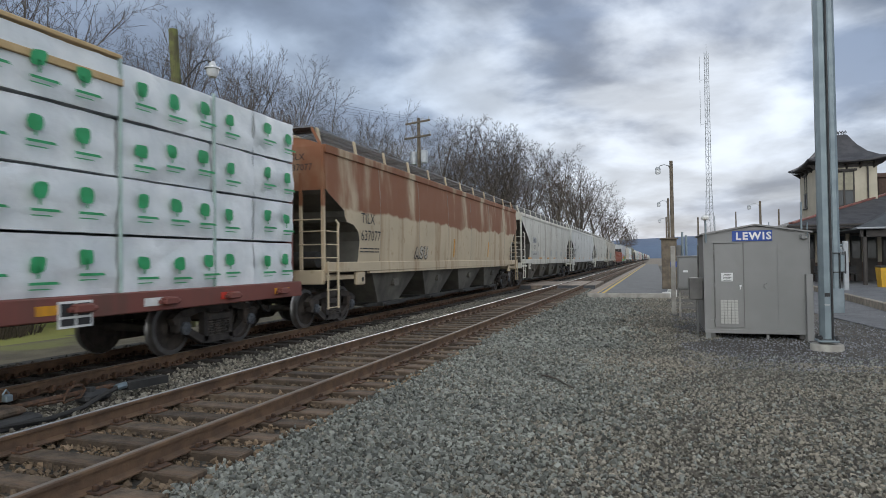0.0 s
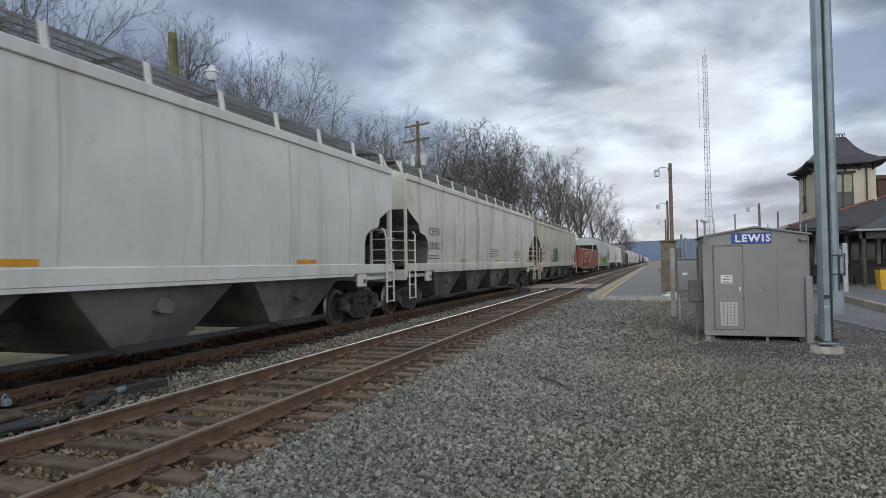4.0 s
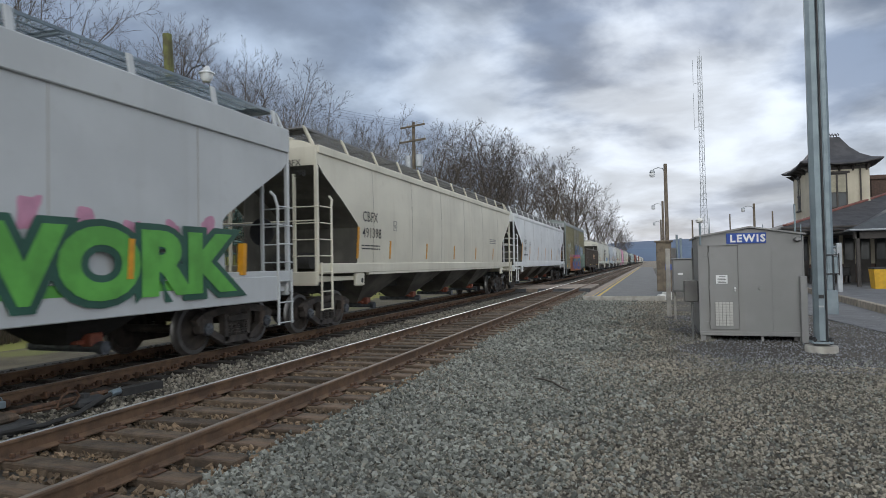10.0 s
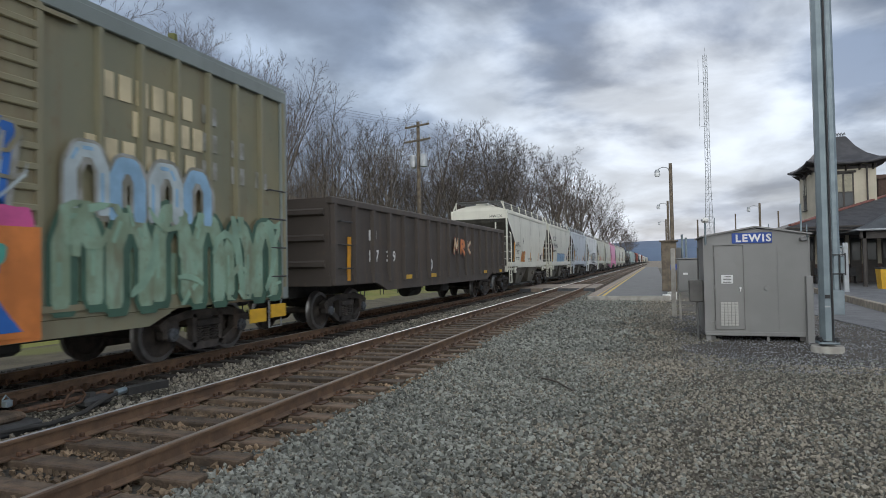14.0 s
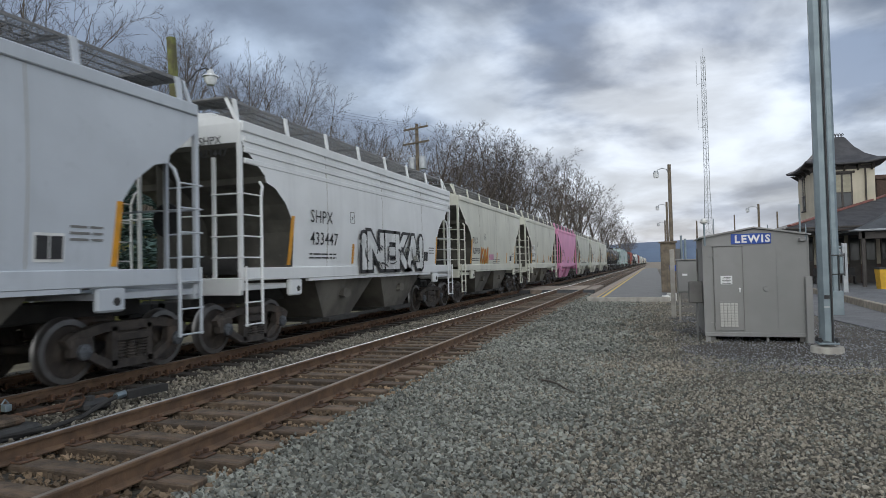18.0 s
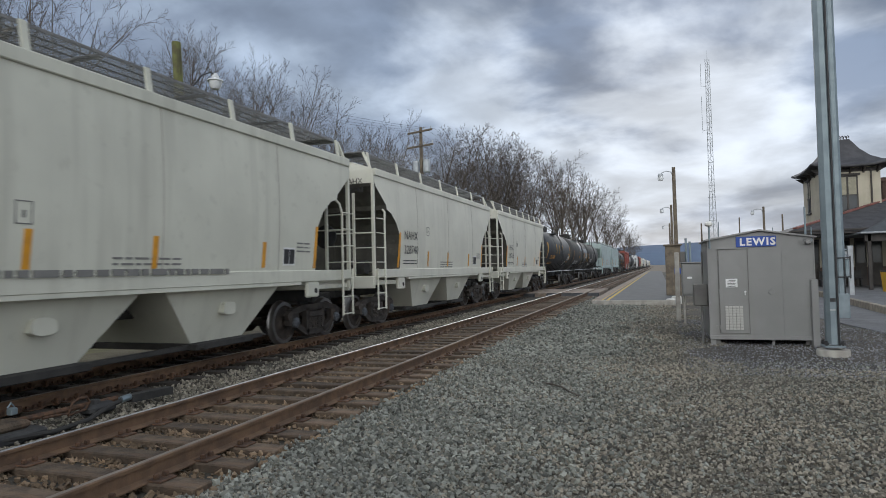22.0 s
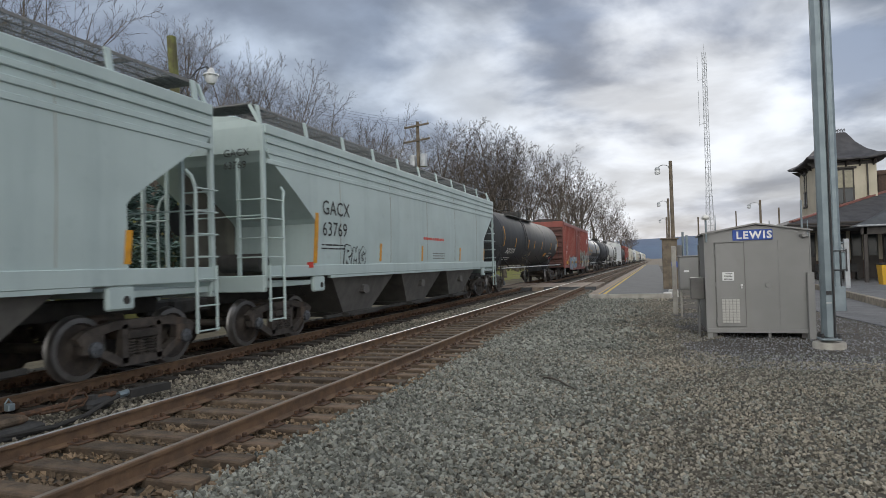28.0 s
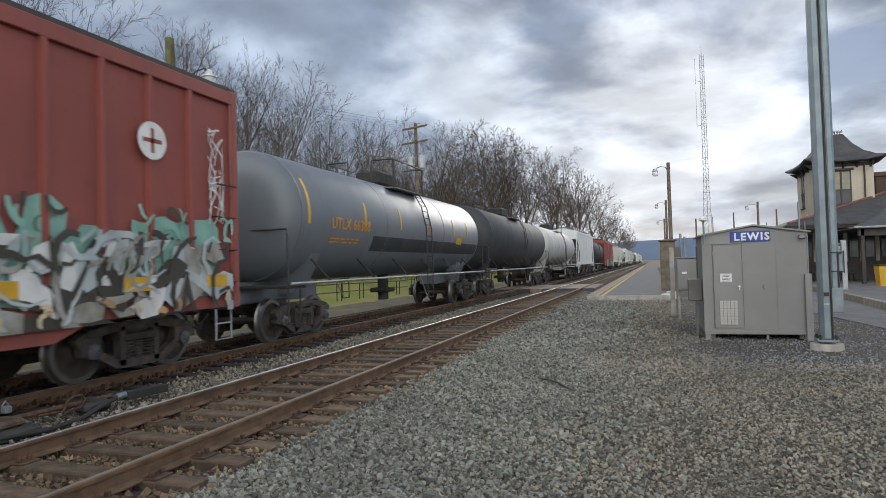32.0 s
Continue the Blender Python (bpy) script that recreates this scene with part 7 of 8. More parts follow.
    sg = part("sign", Geo().box(1.565, 2.365, y0 - 0.03, y0 - 0.005, 2.015, 2.245, 0.004), "sign_blue", hut, "blue sign with white letters")
    v, f = lettering("LEWIS", 0.225, 1.22, 0.035)
    g = Geo().add([(1.635 + a, y0 - 0.034, 2.052 + b) for a, b, _ in v], f)
    part("sign_letters", g, "sign_white", sg)
    part("cover_plate", Geo().lathe([(0, 0.0), (0, 0.06), (-0.03, 0.055), (-0.03, 0.0)], "y", 12, (2.24, y0, 1.02)), "hut_metal", hut)
    part("panel_seam", Geo().box(2.46, 2.475, y0 - 0.008, y0 + 0.004, 0.07, 2.0), "hut_metal", hut)
    part("gps_mast", Geo().cyl((1.02, y0 - 0.05, 2.0), (1.02, y0 - 0.05, 2.52), 0.022, 8), "galv", hut)
    part("gps_dome", Geo().lathe([(0.0, 0.0), (0.0, 0.05), (0.03, 0.085), (0.07, 0.085), (0.11, 0.05), (0.125, 0.0)], "z", 14, (1.02, y0 - 0.05, 2.5)), "hut_white", hut)
    part("conduit_mast", Geo().cyl((2.96, y0 + 0.1, 2.1), (2.96, y0 + 0.1, 2.85), 0.02, 8).cyl((3.05, y0, 2.05), (3.05, y0, 2.4), 0.012, 6), "galv", hut)
    part("antenna_bracket", Geo().box(2.9, 3.04, y0 - 0.1, y0, 2.03, 2.12, 0.02).lathe([(0, 0.0), (0, 0.05), (-0.06, 0.04), (-0.06, 0)], "y", 10, (2.95, y0 - 0.08, 2.08)), "hut_metal", hut)
    part("cable_riser", Geo().box(x1 - 0.09, x1 + 0.05, y0 - 0.07, y0 - 0.005, -0.15, 1.28, 0.01), "hut_metal", hut)
    part("junction_box", Geo().box(x0 - 0.31, x0 - 0.01, y0 + 0.3, y0 + 0.62, 0.7, 1.2, 0.015), "hut_dark", hut)
    for k in range(3):
        part("conduit", Geo().cyl((x0 - 0.13, y0 + 0.38 + k * 0.14, -0.16), (x0 - 0.13, y0 + 0.38 + k * 0.14, 0.71), 0.02, 8), "hut_metal", hut)
    part("conduit", Geo().cyl((x0 - 0.1, y0 + 0.5, 1.2), (x0 - 0.1, y0 + 0.5, 1.95), 0.018, 8), "hut_dark", hut)


signal_hut()


def relay_case():
    c = thing("relay_case", "grey relay case on two posts beside the hut", "electrical cabinet", pose(0.64, 20.3, -0.15))
    part("case", Geo().box(0, 0.86, 0, 0.5, 0.86, 1.84, 0.015), "hut_metal", c)
    part("lid", Geo().box(-0.03, 0.89, -0.04, 0.54, 1.84, 1.88, 0.01), "hut_metal", c)
    part("door", Geo().box(0.03, 0.83, -0.025, 0.0, 0.91, 1.80, 0.006), "hut_metal", c)
    for x in (0.15, 0.55):
        part("label_plate", Geo().box(x, x + 0.14, -0.033, -0.025, 1.38, 1.44), "sign_white", c)
    for x in (0.06, 0.74):
        part("post", Geo().cyl((x, 0.25, -0.1), (x, 0.25, 0.87), 0.032, 10), "concrete", c)
    for x, z in ((0.16, 2.6), (0.27, 2.5)):
        part("vent_pipe", Geo().cyl((x, 0.3, 1.86), (x, 0.3, z), 0.035, 10), "galv", c)
    part("louvre_box", Geo().box(-0.02, 0.12, 0.2, 0.45, 1.88, 2.2, 0.01), "hut_dark", c)
    p = thing("marker_post", "weathered pale grey wooden post", "post", pose(0.55, 21.6, -0.15))
    part("shaft", Geo().box(-0.07, 0.07, -0.07, 0.07, -0.2, 2.2, 0.015), "concrete", p)


relay_case()


def cantilever_mast(x, y, w, label, riser, base=True):
    m = thing("signal_mast", label, "signal mast", pose(x, y, -0.15))
    if base:
        part("foundation", Geo().lathe([(-0.3, 0.0), (-0.3, 0.285), (0.10, 0.285), (0.13, 0.27), (0.13, 0.0)], "z", 28), "concrete", m)
        part("base_plate", Geo().box(-w - 0.06, w + 0.06, -w - 0.06, w + 0.06, 0.17, 0.21, 0.01), "galv", m)
        for sx in (-1, 1):
            for sy in (-1, 1):
                part("anchor_bolt", Geo().cyl((sx * (w + 0.02), sy * (w + 0.02), 0.16), (sx * (w + 0.02), sy * (w + 0.02), 0.30), 0.022, 8).cyl((sx * (w + 0.02), sy * (w + 0.02), 0.23), (sx * (w + 0.02), sy * (w + 0.02), 0.265), 0.04, 6), "steel_dark", m)
    oct_ = lambda r, z: [(r * math.cos(a), r * math.sin(a), z) for a in [math.pi / 8 + i * math.pi / 4 for i in range(8)]]
    part("shaft", Geo().loft([oct_(w * 1.08, 0.23 if base else -0.2), oct_(w * 0.95, 11.0)]), "galv", m)
    if base:
        part("number_tag", Geo().box(-0.045, 0.045, -w - 0.02, -w + 0.01, 1.04, 1.11), "steel_dark", m)
        part("small_tag", Geo().box(-0.05, 0.04, -w - 0.02, -w + 0.01, 0.87, 0.90), "lamp_grey", m)
    part("conduit", Geo().cyl((w * 0.72, -w * 0.85, 0.2), (w * 0.72, -w * 0.85, riser), 0.018, 8), "steel_dark", m)
    return m


cantilever_mast(3.10, 13.88, 0.118, "tall blue-grey steel signal mast on a round concrete base", 9.0)
m2 = cantilever_mast(5.40, 22.95, 0.145, "second tall blue-grey steel signal mast", 1.9, False)
part("base_sleeve", Geo().box(-0.15, 0.2, -0.2, 0.15, -0.2, 0.78, 0.02), "galv", m2)
for z in (1.28, 1.88):
    part("strap", Geo().box(-0.17, 0.27, -0.17, 0.17, z, z + 0.035, 0.005), "steel_dark", m2)
part("strap_rod", Geo().cyl((0.26, -0.14, 1.25), (0.26, -0.14, 1.95), 0.02, 8), "steel_dark", m2)
part("cable_box", Geo().box(0.12, 0.24, -0.13, 0.1, 1.3, 1.86, 0.02), "galv", m2)
post = thing("platform_post", "pale grey steel post with a short bracket at the kerb", "post", pose(8.15, 32.8, 0.12))
part("shaft", Geo().box(-0.1, 0.1, -0.08, 0.08, -0.1, 2.2, 0.015), "lamp_grey", post)
part("bracket", Geo().box(-0.4, -0.1, -0.04, 0.04, 2.0, 2.07, 0.01).beam((-0.38, 0, 2.03), (-0.1, 0, 1.7), 0.05, 0.05), "galv", post)
part("panel", Geo().box(-0.42, -0.12, 0.0, 0.05, 0.8, 1.95, 0.01), "lamp_grey", post)


def platform_lamp(x, y, top, arm, label):
    p = thing("street_lamp", label, "street lamp", pose(x, y, -0.15))
    part("pole", Geo().cyl((0, 0, -0.3), (0, 0, top + 0.15), 0.13, 10, 0.10), "wood_pole", p)
    part("bracket", Geo().tube([(0, 0, top - 0.5), (arm * 0.2, 0, top - 0.12), (arm * 0.55, 0, top - 0.05), (arm * 0.85, 0, top - 0.12), (arm, 0, top - 0.25)], 0.028, 8), "lamp_grey", p)
    part("lamp_head", Geo().lathe([(0.0, 0.0), (0.0, 0.10), (-0.12, 0.16), (-0.16, 0.16), (-0.16, 0.0)], "z", 14, (arm, 0, top - 0.18)), "lamp_grey", p)
    part("globe", Geo().lathe([(0.0, 0.14), (-0.14, 0.17), (-0.26, 0.13), (-0.28, 0.0)], "z", 14, (arm, 0, top - 0.34)), "lamp_glass", p)


platform_lamp(1.02, 40.0, 7.45, -0.75, "wooden platform lamp post with a bracket lamp")
platform_lamp(1.30, 64.0, 7.35, -0.85, "wooden platform lamp post with a bracket lamp")
platform_lamp(1.58, 92.0, 7.3, -0.85, "wooden platform lamp post with a bracket lamp")
platform_lamp(9.5, 66.0, 6.9, -0.95, "lamp post beyond the signal hut")
for x, y, z, r in ((4.03, 66, 5.56, 0.10), (5.54, 66, 5.67, 0.05), (7.39, 66, 5.98, 0.08), (11.06, 66, 6.1, 0.10), (10.2, 66, 4.9, 0.06)):
    p = thing("yard_post", "thin pole standing beyond the signal hut", "pole", pose(x, y, -0.15))
    part("shaft", Geo().cyl((0, 0, -0.3), (0, 0, z + 0.15), r, 8, r * 0.7), "wood_pole" if r > 0.06 else "galv", p)


def radio_mast():
    X, Y, H = 7.72, 100.0, 32.0
    m = thing("radio_mast", "tall pale lattice radio mast with two whip antennas", "radio mast", pose(X, Y, -0.2))
    wid = lambda z: 0.55 * (1 - z / H) + 0.22 if z < 12 else 0.42 - 0.1 * (z - 12) / 20
    corner = lambda k, z: (wid(z) * math.cos(k * 2.094 + 0.5), wid(z) * math.sin(k * 2.094 + 0.5), z)
    for k in range(3):
        part("leg", Geo().tube([corner(k, z) for z in (0, 6, 12, 22, H)], 0.042, 5), "lamp_grey", m)
    g = Geo()
    z = 0.5
    while z < H - 0.8:
        for k in range(3):
            g.cyl(corner(k, z), corner((k + 1) % 3, z + 0.85), 0.018, 4, smooth=False)
            g.cyl(corner(k, z), corner((k + 1) % 3, z), 0.018, 4, smooth=False)
        z += 0.85
    tagged(part("bracing", g, "lamp_grey", m), kind="stuff")
    for z0, z1 in ((28.0, 31.4), (21.5, 26.5)):
        part("antenna", Geo().tube([(0, 0, z0), (-0.95, 0, z0 - 0.1), (-0.95, 0, z0 - 0.4)], 0.03, 5).cyl((-0.95, 0, z0), (-0.95, 0, z1), 0.035, 5), "lamp_grey", m)
    part("lightning_rod", Geo().cyl((0, 0, H), (0, 0, H + 1.2), 0.02, 5), "lamp_grey", m)


radio_mast()


def platform():
    root = thing("platform", "low asphalt station platform with a yellow edge line", "platform", kind="structure")
    x0, x1, y0, y1, z = -3.0, 0.62, 30.1, 170.0, 0.08
    part("slab", Geo().box(x0, x1, y0, y1, -0.4, z), "platform", root)
    part("edge_boards", Geo().box(x0 - 0.02, x0 + 0.42, y0 - 0.02, y1, -0.3, z + 0.02, 0.01), "crossing_wood", root)
    part("front_kerb", Geo().box(x0, x1, y0 - 0.14, y0 - 0.021, -0.4, z + 0.006, 0.01), "concrete", root)
    part("yellow_line", Geo().box(x0 + 0.62, x0 + 0.76, y0 + 0.1, y1, z, z + 0.005), "yellow_line", root)
    part("yellow_line", Geo().box(x0 + 0.42, x0 + 0.47, y0 + 0.1, y1, z, z + 0.005), "yellow_line", root)
    cr = thing("crossing", "timber and asphalt foot crossing over both tracks", "level crossing", kind="structure")
    for cx in (NEAR_X, FAR_X):
        for a, b in ((-0.62, -0.01), (0.01, 0.62), (0.86, 1.5), (-1.5, -0.86)):
            part("crossing_panel", Geo().box(cx + a, cx + b, 37.2, 44.0, -0.05, RAIL - 0.012, 0.015), "crossing_wood", cr)
            part("panel_end", Geo().prism([(37.2, -0.05), (36.7, -0.03), (37.2, RAIL - 0.02)], "x", cx + a, cx + b), "rubber", cr)
    part("crossing_fill", Geo().box(FAR_X + 1.51, NEAR_X - 1.51, 37.2, 44.0, -0.1, RAIL - 0.02), "crossing_wood", cr)
    cab = thing("platform_cabinet", "tall dark brown cabinet at the platform's end", "electrical cabinet", pose(0.45, 34.6, 0.08))
    part("body", Geo().box(-0.12, 0.62, -0.1, 0.7, 0.0, 2.55, 0.02), "wood_pole", cab)
    part("top", Geo().box(-0.2, 0.7, -0.2, 0.8, 2.55, 2.62, 0.01), "wood_pole", cab)
    part("label_plate", Geo().box(0.3, 0.6, -0.115, -0.1, 1.1, 1.4), "sign_blue", cab)
    for k, (x, y) in enumerate(((0.30, 30.6), (0.46, 30.2), (0.72, 30.9))):
        b = thing("concrete_block", "pale broken concrete block on the gravel", "concrete block", pose(x, y, -0.16, 0, 0, 17 * k), group="concrete blocks at the platform end")
        part("block", Geo().box(-0.14, 0.14, -0.2, 0.2, 0, 0.22 + 0.08 * k, 0.03), "hut_white", b)


platform()


def station():
    st = thing("station_building", "cream railway station with dark hipped roofs and a corner tower", "station")
    # long low building; its roof reaches forward over the porch
    x0, x1, y0, y1 = 9.0, 27.0, 46.0, 62.0
    part("wall", Geo().box(x0, x1, y0, y1, 1.25, 3.6), "cream", st)
    part("plinth", Geo().box(x0 - 0.05, x1 + 0.05, y0 - 0.05, y1 + 0.05, -0.2, 1.25), "brick_dark", st)
    ex0, ex1, ey0, ey1 = 7.0, 29.0, 39.3, 64.0
    ring = lambda d, z: [(ex0 + d, ey0 + d, z), (ex1 - d, ey0 + d, z), (ex1 - d, ey1 - d, z), (ex0 + d, ey1 - d, z)]
    roof = part("roof", Geo().loft([ring(0, 3.22), ring(0.02, 3.40), ring(5.5, 5.05), ring(10.5, 6.55)]), "roof_dark", st)
    part("gutter", Geo().tube([(ex0, ey1, 3.32), (ex0, ey0, 3.32), (ex1, ey0, 3.32)], 0.06, 8), "trim_dark", roof)
    part("ridge_cap", Geo().beam((ex0 + 0.2, ey0 + 0.2, 3.5), (ex0 + 10.4, ey0 + 10.4, 6.56), 0.24, 0.09), "roof_red", roof)
    part("soffit", Geo().box(ex0 + 0.05, ex1 - 0.05, ey0 + 0.05, y0, 3.14, 3.22), "trim_dark", roof)
    for k in range(9):
        y = ey0 + 0.6 + k * 1.5
        part("rafter_end", Geo().box(ex0 + 0.1, x0, y - 0.05, y + 0.05, 3.02, 3.14), "trim_dark", roof)
    # tower
    tx0, tx1, ty0, ty1, zt = 9.73, 12.97, 45.0, 49.85, 7.4
    tower = part("tower", Geo().box(tx0, tx1, ty0, ty1, 3.3, zt), "cream", st)
    part("tower_base", Geo().box(tx0, tx1, ty0, ty1, -0.1, 3.3), "brick_dark", st)
    part("tower_band", Geo().box(tx0 - 0.06, tx1 + 0.06, ty0 - 0.06, ty1 + 0.06, 4.0, 4.25, 0.01), "roof_red", tower)
    cx, cy = (tx0 + tx1) / 2, (ty0 + ty1) / 2
    hx, hy = (tx1 - tx0) / 2 + 0.62, (ty1 - ty0) / 2 + 0.62

    def eave_ring(k, z, lift):
        """A ring of the bell-shaped roof, its corners swept up."""
        a, b = 0.5 + (hx - 0.5) * k, 0.55 + (hy - 0.55) * k
        out = []
        for ux, uy in ((-1, -1), (-0.5, -1), (0, -1), (0.5, -1), (1, -1), (1, -0.5), (1, 0), (1, 0.5), (1, 1), (0.5, 1), (0, 1), (-0.5, 1), (-1, 1), (-1, 0.5), (-1, 0), (-1, -0.5)):
            out.append((cx + a * ux, cy + b * uy, z + lift * (abs(ux) * abs(uy)) ** 3))
        return out

    troof = part("tower_roof", Geo().loft([eave_ring(0.0, 7.40, 0.0), eave_ring(0.97, 7.36, 0.20), eave_ring(1.0, 7.40, 0.22), eave_ring(1.0, 7.48, 0.22), eave_ring(0.74, 7.74, 0.10), eave_ring(0.48, 8.14, 0.04), eave_ring(0.24, 8.72, 0.0), eave_ring(0.03, 9.42, 0.0), eave_ring(0.0, 9.48, 0.0)]), "roof_dark", st)
    for k in range(6):
        x = cx - 0.42 + k * 0.16
        part("roof_cresting", Geo().tube([(x, cy - 0.5, 9.45), (x + 0.04, cy - 0.5, 9.66), (x + 0.1, cy - 0.5, 9.72), (x + 0.15, cy - 0.5, 9.62), (x + 0.1, cy - 0.5, 9.56)], 0.028, 5), "steel_dark", troof)
    for k in range(5):
        x = tx0 + 0.15 + k * (tx1 - tx0 - 0.3) / 4
        part("eave_bracket", Geo().prism([(ty0, 7.38), (ty0 - 0.5, 7.38), (ty0, 7.02)], "x", x - 0.05, x + 0.05), "trim_dark", tower)
        y = ty0 + 0.15 + k * (ty1 - ty0 - 0.3) / 4
        part("eave_bracket", Geo().prism([(tx0, 7.38), (tx0 - 0.5, 7.38), (tx0, 7.02)], "y", y - 0.05, y + 0.05), "trim_dark", tower)
    part("frieze", Geo().box(tx0 - 0.03, tx1 + 0.03, ty0 - 0.03, ty1 + 0.03, 7.12, 7.36), "trim_dark", tower)

    def window(a, b, za, zb, front):
        """A sash window let into the tower's front or its track side."""
        put = (lambda u0, u1, d0, d1, z0, z1, c=0.0: Geo().box(u0, u1, ty0 - d1, ty0 - d0, z0, z1, c)) if front else (lambda u0, u1, d0, d1, z0, z1, c=0.0: Geo().box(tx0 - d1, tx0 - d0, u0, u1, z0, z1, c))
        w = part("window", put(a, b, -0.02, 0.03, za, zb), "trim_dark", tower)
        mid, zm = (a + b) / 2, za + (zb - za) * 0.45
        for u0, u1 in ((a + 0.09, mid - 0.05), (mid + 0.05, b - 0.09)):
            part("pane", put(u0, u1, 0.031, 0.04, za + 0.08, zm - 0.03), "glass", w)
            part("pane", put(u0, u1, 0.031, 0.04, zm + 0.03, zb - 0.08), "blind", w, "pane with a pale blind")
        part("mullion", put(mid - 0.05, mid + 0.05, 0.03, 0.07, za, zb), "trim_dark", w)
        part("meeting_rail", put(a, b, 0.03, 0.06, zm - 0.03, zm + 0.03), "trim_dark", w)
        part("lintel", put(a - 0.14, b + 0.14, 0.0, 0.1, zb, zb + 0.14, 0.02), "trim_dark", w)
        part("sill", put(a - 0.1, b + 0.1, 0.0, 0.12, za - 0.08, za, 0.01), "trim_dark", w)

    window(10.62, 11.76, 4.72, 6.88, True)
    window(47.7, 48.55, 4.85, 7.0, False)
    part("down_pipe", Geo().cyl((12.46, ty0 - 0.08, 3.9), (12.46, ty0 - 0.08, 7.2), 0.05, 8), "trim_dark", tower)
    part("chimney", Geo().box(14.2, 15.2, 49.0, 50.0, 4.0, 7.0, 0.03).box(14.1, 15.3, 48.9, 50.1, 6.8, 7.1, 0.03), "brick_dark", st)
    # hipped porch roof towards the yard
    gx0, gx1, gy0 = 10.1, 17.6, 38.3
    xm = (gx0 + gx1) / 2
    porch = part("porch_roof", Geo().loft([[(gx0, gy0, 3.02), (gx1, gy0, 3.02), (gx1, 46.0, 3.02), (gx0, 46.0, 3.02)], [(gx0, gy0, 3.12), (gx1, gy0, 3.12), (gx1, 46.0, 3.12), (gx0, 46.0, 3.12)], [(xm - 0.1, gy0 + 2.6, 4.7), (xm + 0.1, gy0 + 2.6, 4.7), (xm + 0.1, 46.0, 4.7), (xm - 0.1, 46.0, 4.7)]]), "porch_slate", st)
    part("porch_gutter", Geo().tube([(gx0, 45.5, 3.08), (gx0 - 0.02, gy0, 3.08), (gx1, gy0, 3.08)], 0.055, 8), "lamp_grey", porch)
    for x in (10.5, 12.9, 15.2, 17.2):
        part("porch_column", Geo().box(x - 0.09, x + 0.09, gy0 + 0.3, gy0 + 0.48, 0.0, 3.02, 0.02), "trim_dark", st)
    for k in range(12):
        x = 9.3 + k * 0.84
        w = part("tall_door", Geo().box(x - 0.40, x + 0.20, y0 - 1.08, y0 - 0.98, 0.1, 3.0), "trim_dark", st)
        part("pane", Geo().box(x - 0.32, x + 0.12, y0 - 1.1, y0 - 1.085, 1.5, 2.85), "glass", w)
        part("wall_panel", Geo().box(x + 0.21, x + 0.43, y0 - 1.05, y0 - 0.98, 1.25, 3.1), "cream", st)
        part("dado", Geo().box(x + 0.21, x + 0.43, y0 - 1.05, y0 - 0.98, 0.1, 1.25), "brick_dark", st)
    part("porch_beam", Geo().box(gx0 + 0.2, gx1 - 0.2, gy0 + 0.3, gy0 + 0.5, 2.62, 3.02, 0.02), "trim_dark", st)
    # forecourt with its kerb
    ap = thing("forecourt", "raised asphalt forecourt with a concrete kerb", "pavement", kind="structure")
    ap.matrix_basis = pose(7.22, 29.0, 0, 0, 0, -3.1)
    part("paving", Geo().box(0.19, 34, -15.0, 45.0, -0.5, 0.10), "asphalt", ap)
    for k in range(24):
        part("kerb_stone", shared("kerb_stone/a", lambda: Geo().box(0.0, 0.19, 0.01, 2.49, -0.4, 0.12, 0.02), "kerb"), None, ap, at=pose(0, -15 + k * 2.5, 0))
    road = thing("driveway", "worn blue-grey asphalt drive between gravel and kerb", "road", kind="structure")
    part("surface", Geo().loft([[(5.6, 14.0, -0.126), (6.5, 14.0, -0.126), (6.5, 14.0, -0.4), (5.6, 14.0, -0.4)], [(4.4, 26.0, -0.126), (7.15, 26.0, -0.126), (7.15, 26.0, -0.4), (4.4, 26.0, -0.4)], [(3.8, 80.0, -0.126), (10.0, 80.0, -0.126), (10.0, 80.0, -0.4), (3.8, 80.0, -0.4)]]), "asphalt", road)
    b = thing("yellow_bin", "yellow plastic bin under the porch", "bin", pose(10.72, 36.1, 0.10))
    part("body", Geo().loft([[(-0.33, -0.33, 0), (0.33, -0.33, 0), (0.33, 0.33, 0), (-0.33, 0.33, 0)], [(-0.4, -0.4, 0.95), (0.4, -0.4, 0.95), (0.4, 0.4, 0.95), (-0.4, 0.4, 0.95)]]), "gold_paint", b)
    part("lid", Geo().box(-0.42, 0.42, -0.42, 0.42, 0.95, 1.05, 0.03), "steel_dark", b)
    for k, x in enumerate((9.7, 10.9)):
        s = thing("bench", "dark metal bench against the station wall", "bench", pose(x, 43.6, 0.10), group="benches at the station")
        part("seat", Geo().box(-0.5, 0.5, -0.2, 0.2, 0.42, 0.47, 0.01), "steel_dark", s)
        part("backrest", Geo().box(-0.5, 0.5, 0.18, 0.24, 0.5, 0.95, 0.01), "steel_dark", s)
        for a in (-0.42, 0.42):
            part("leg", Geo().box(a - 0.03, a + 0.03, -0.18, 0.2, 0.0, 0.42), "steel_dark", s)


station()


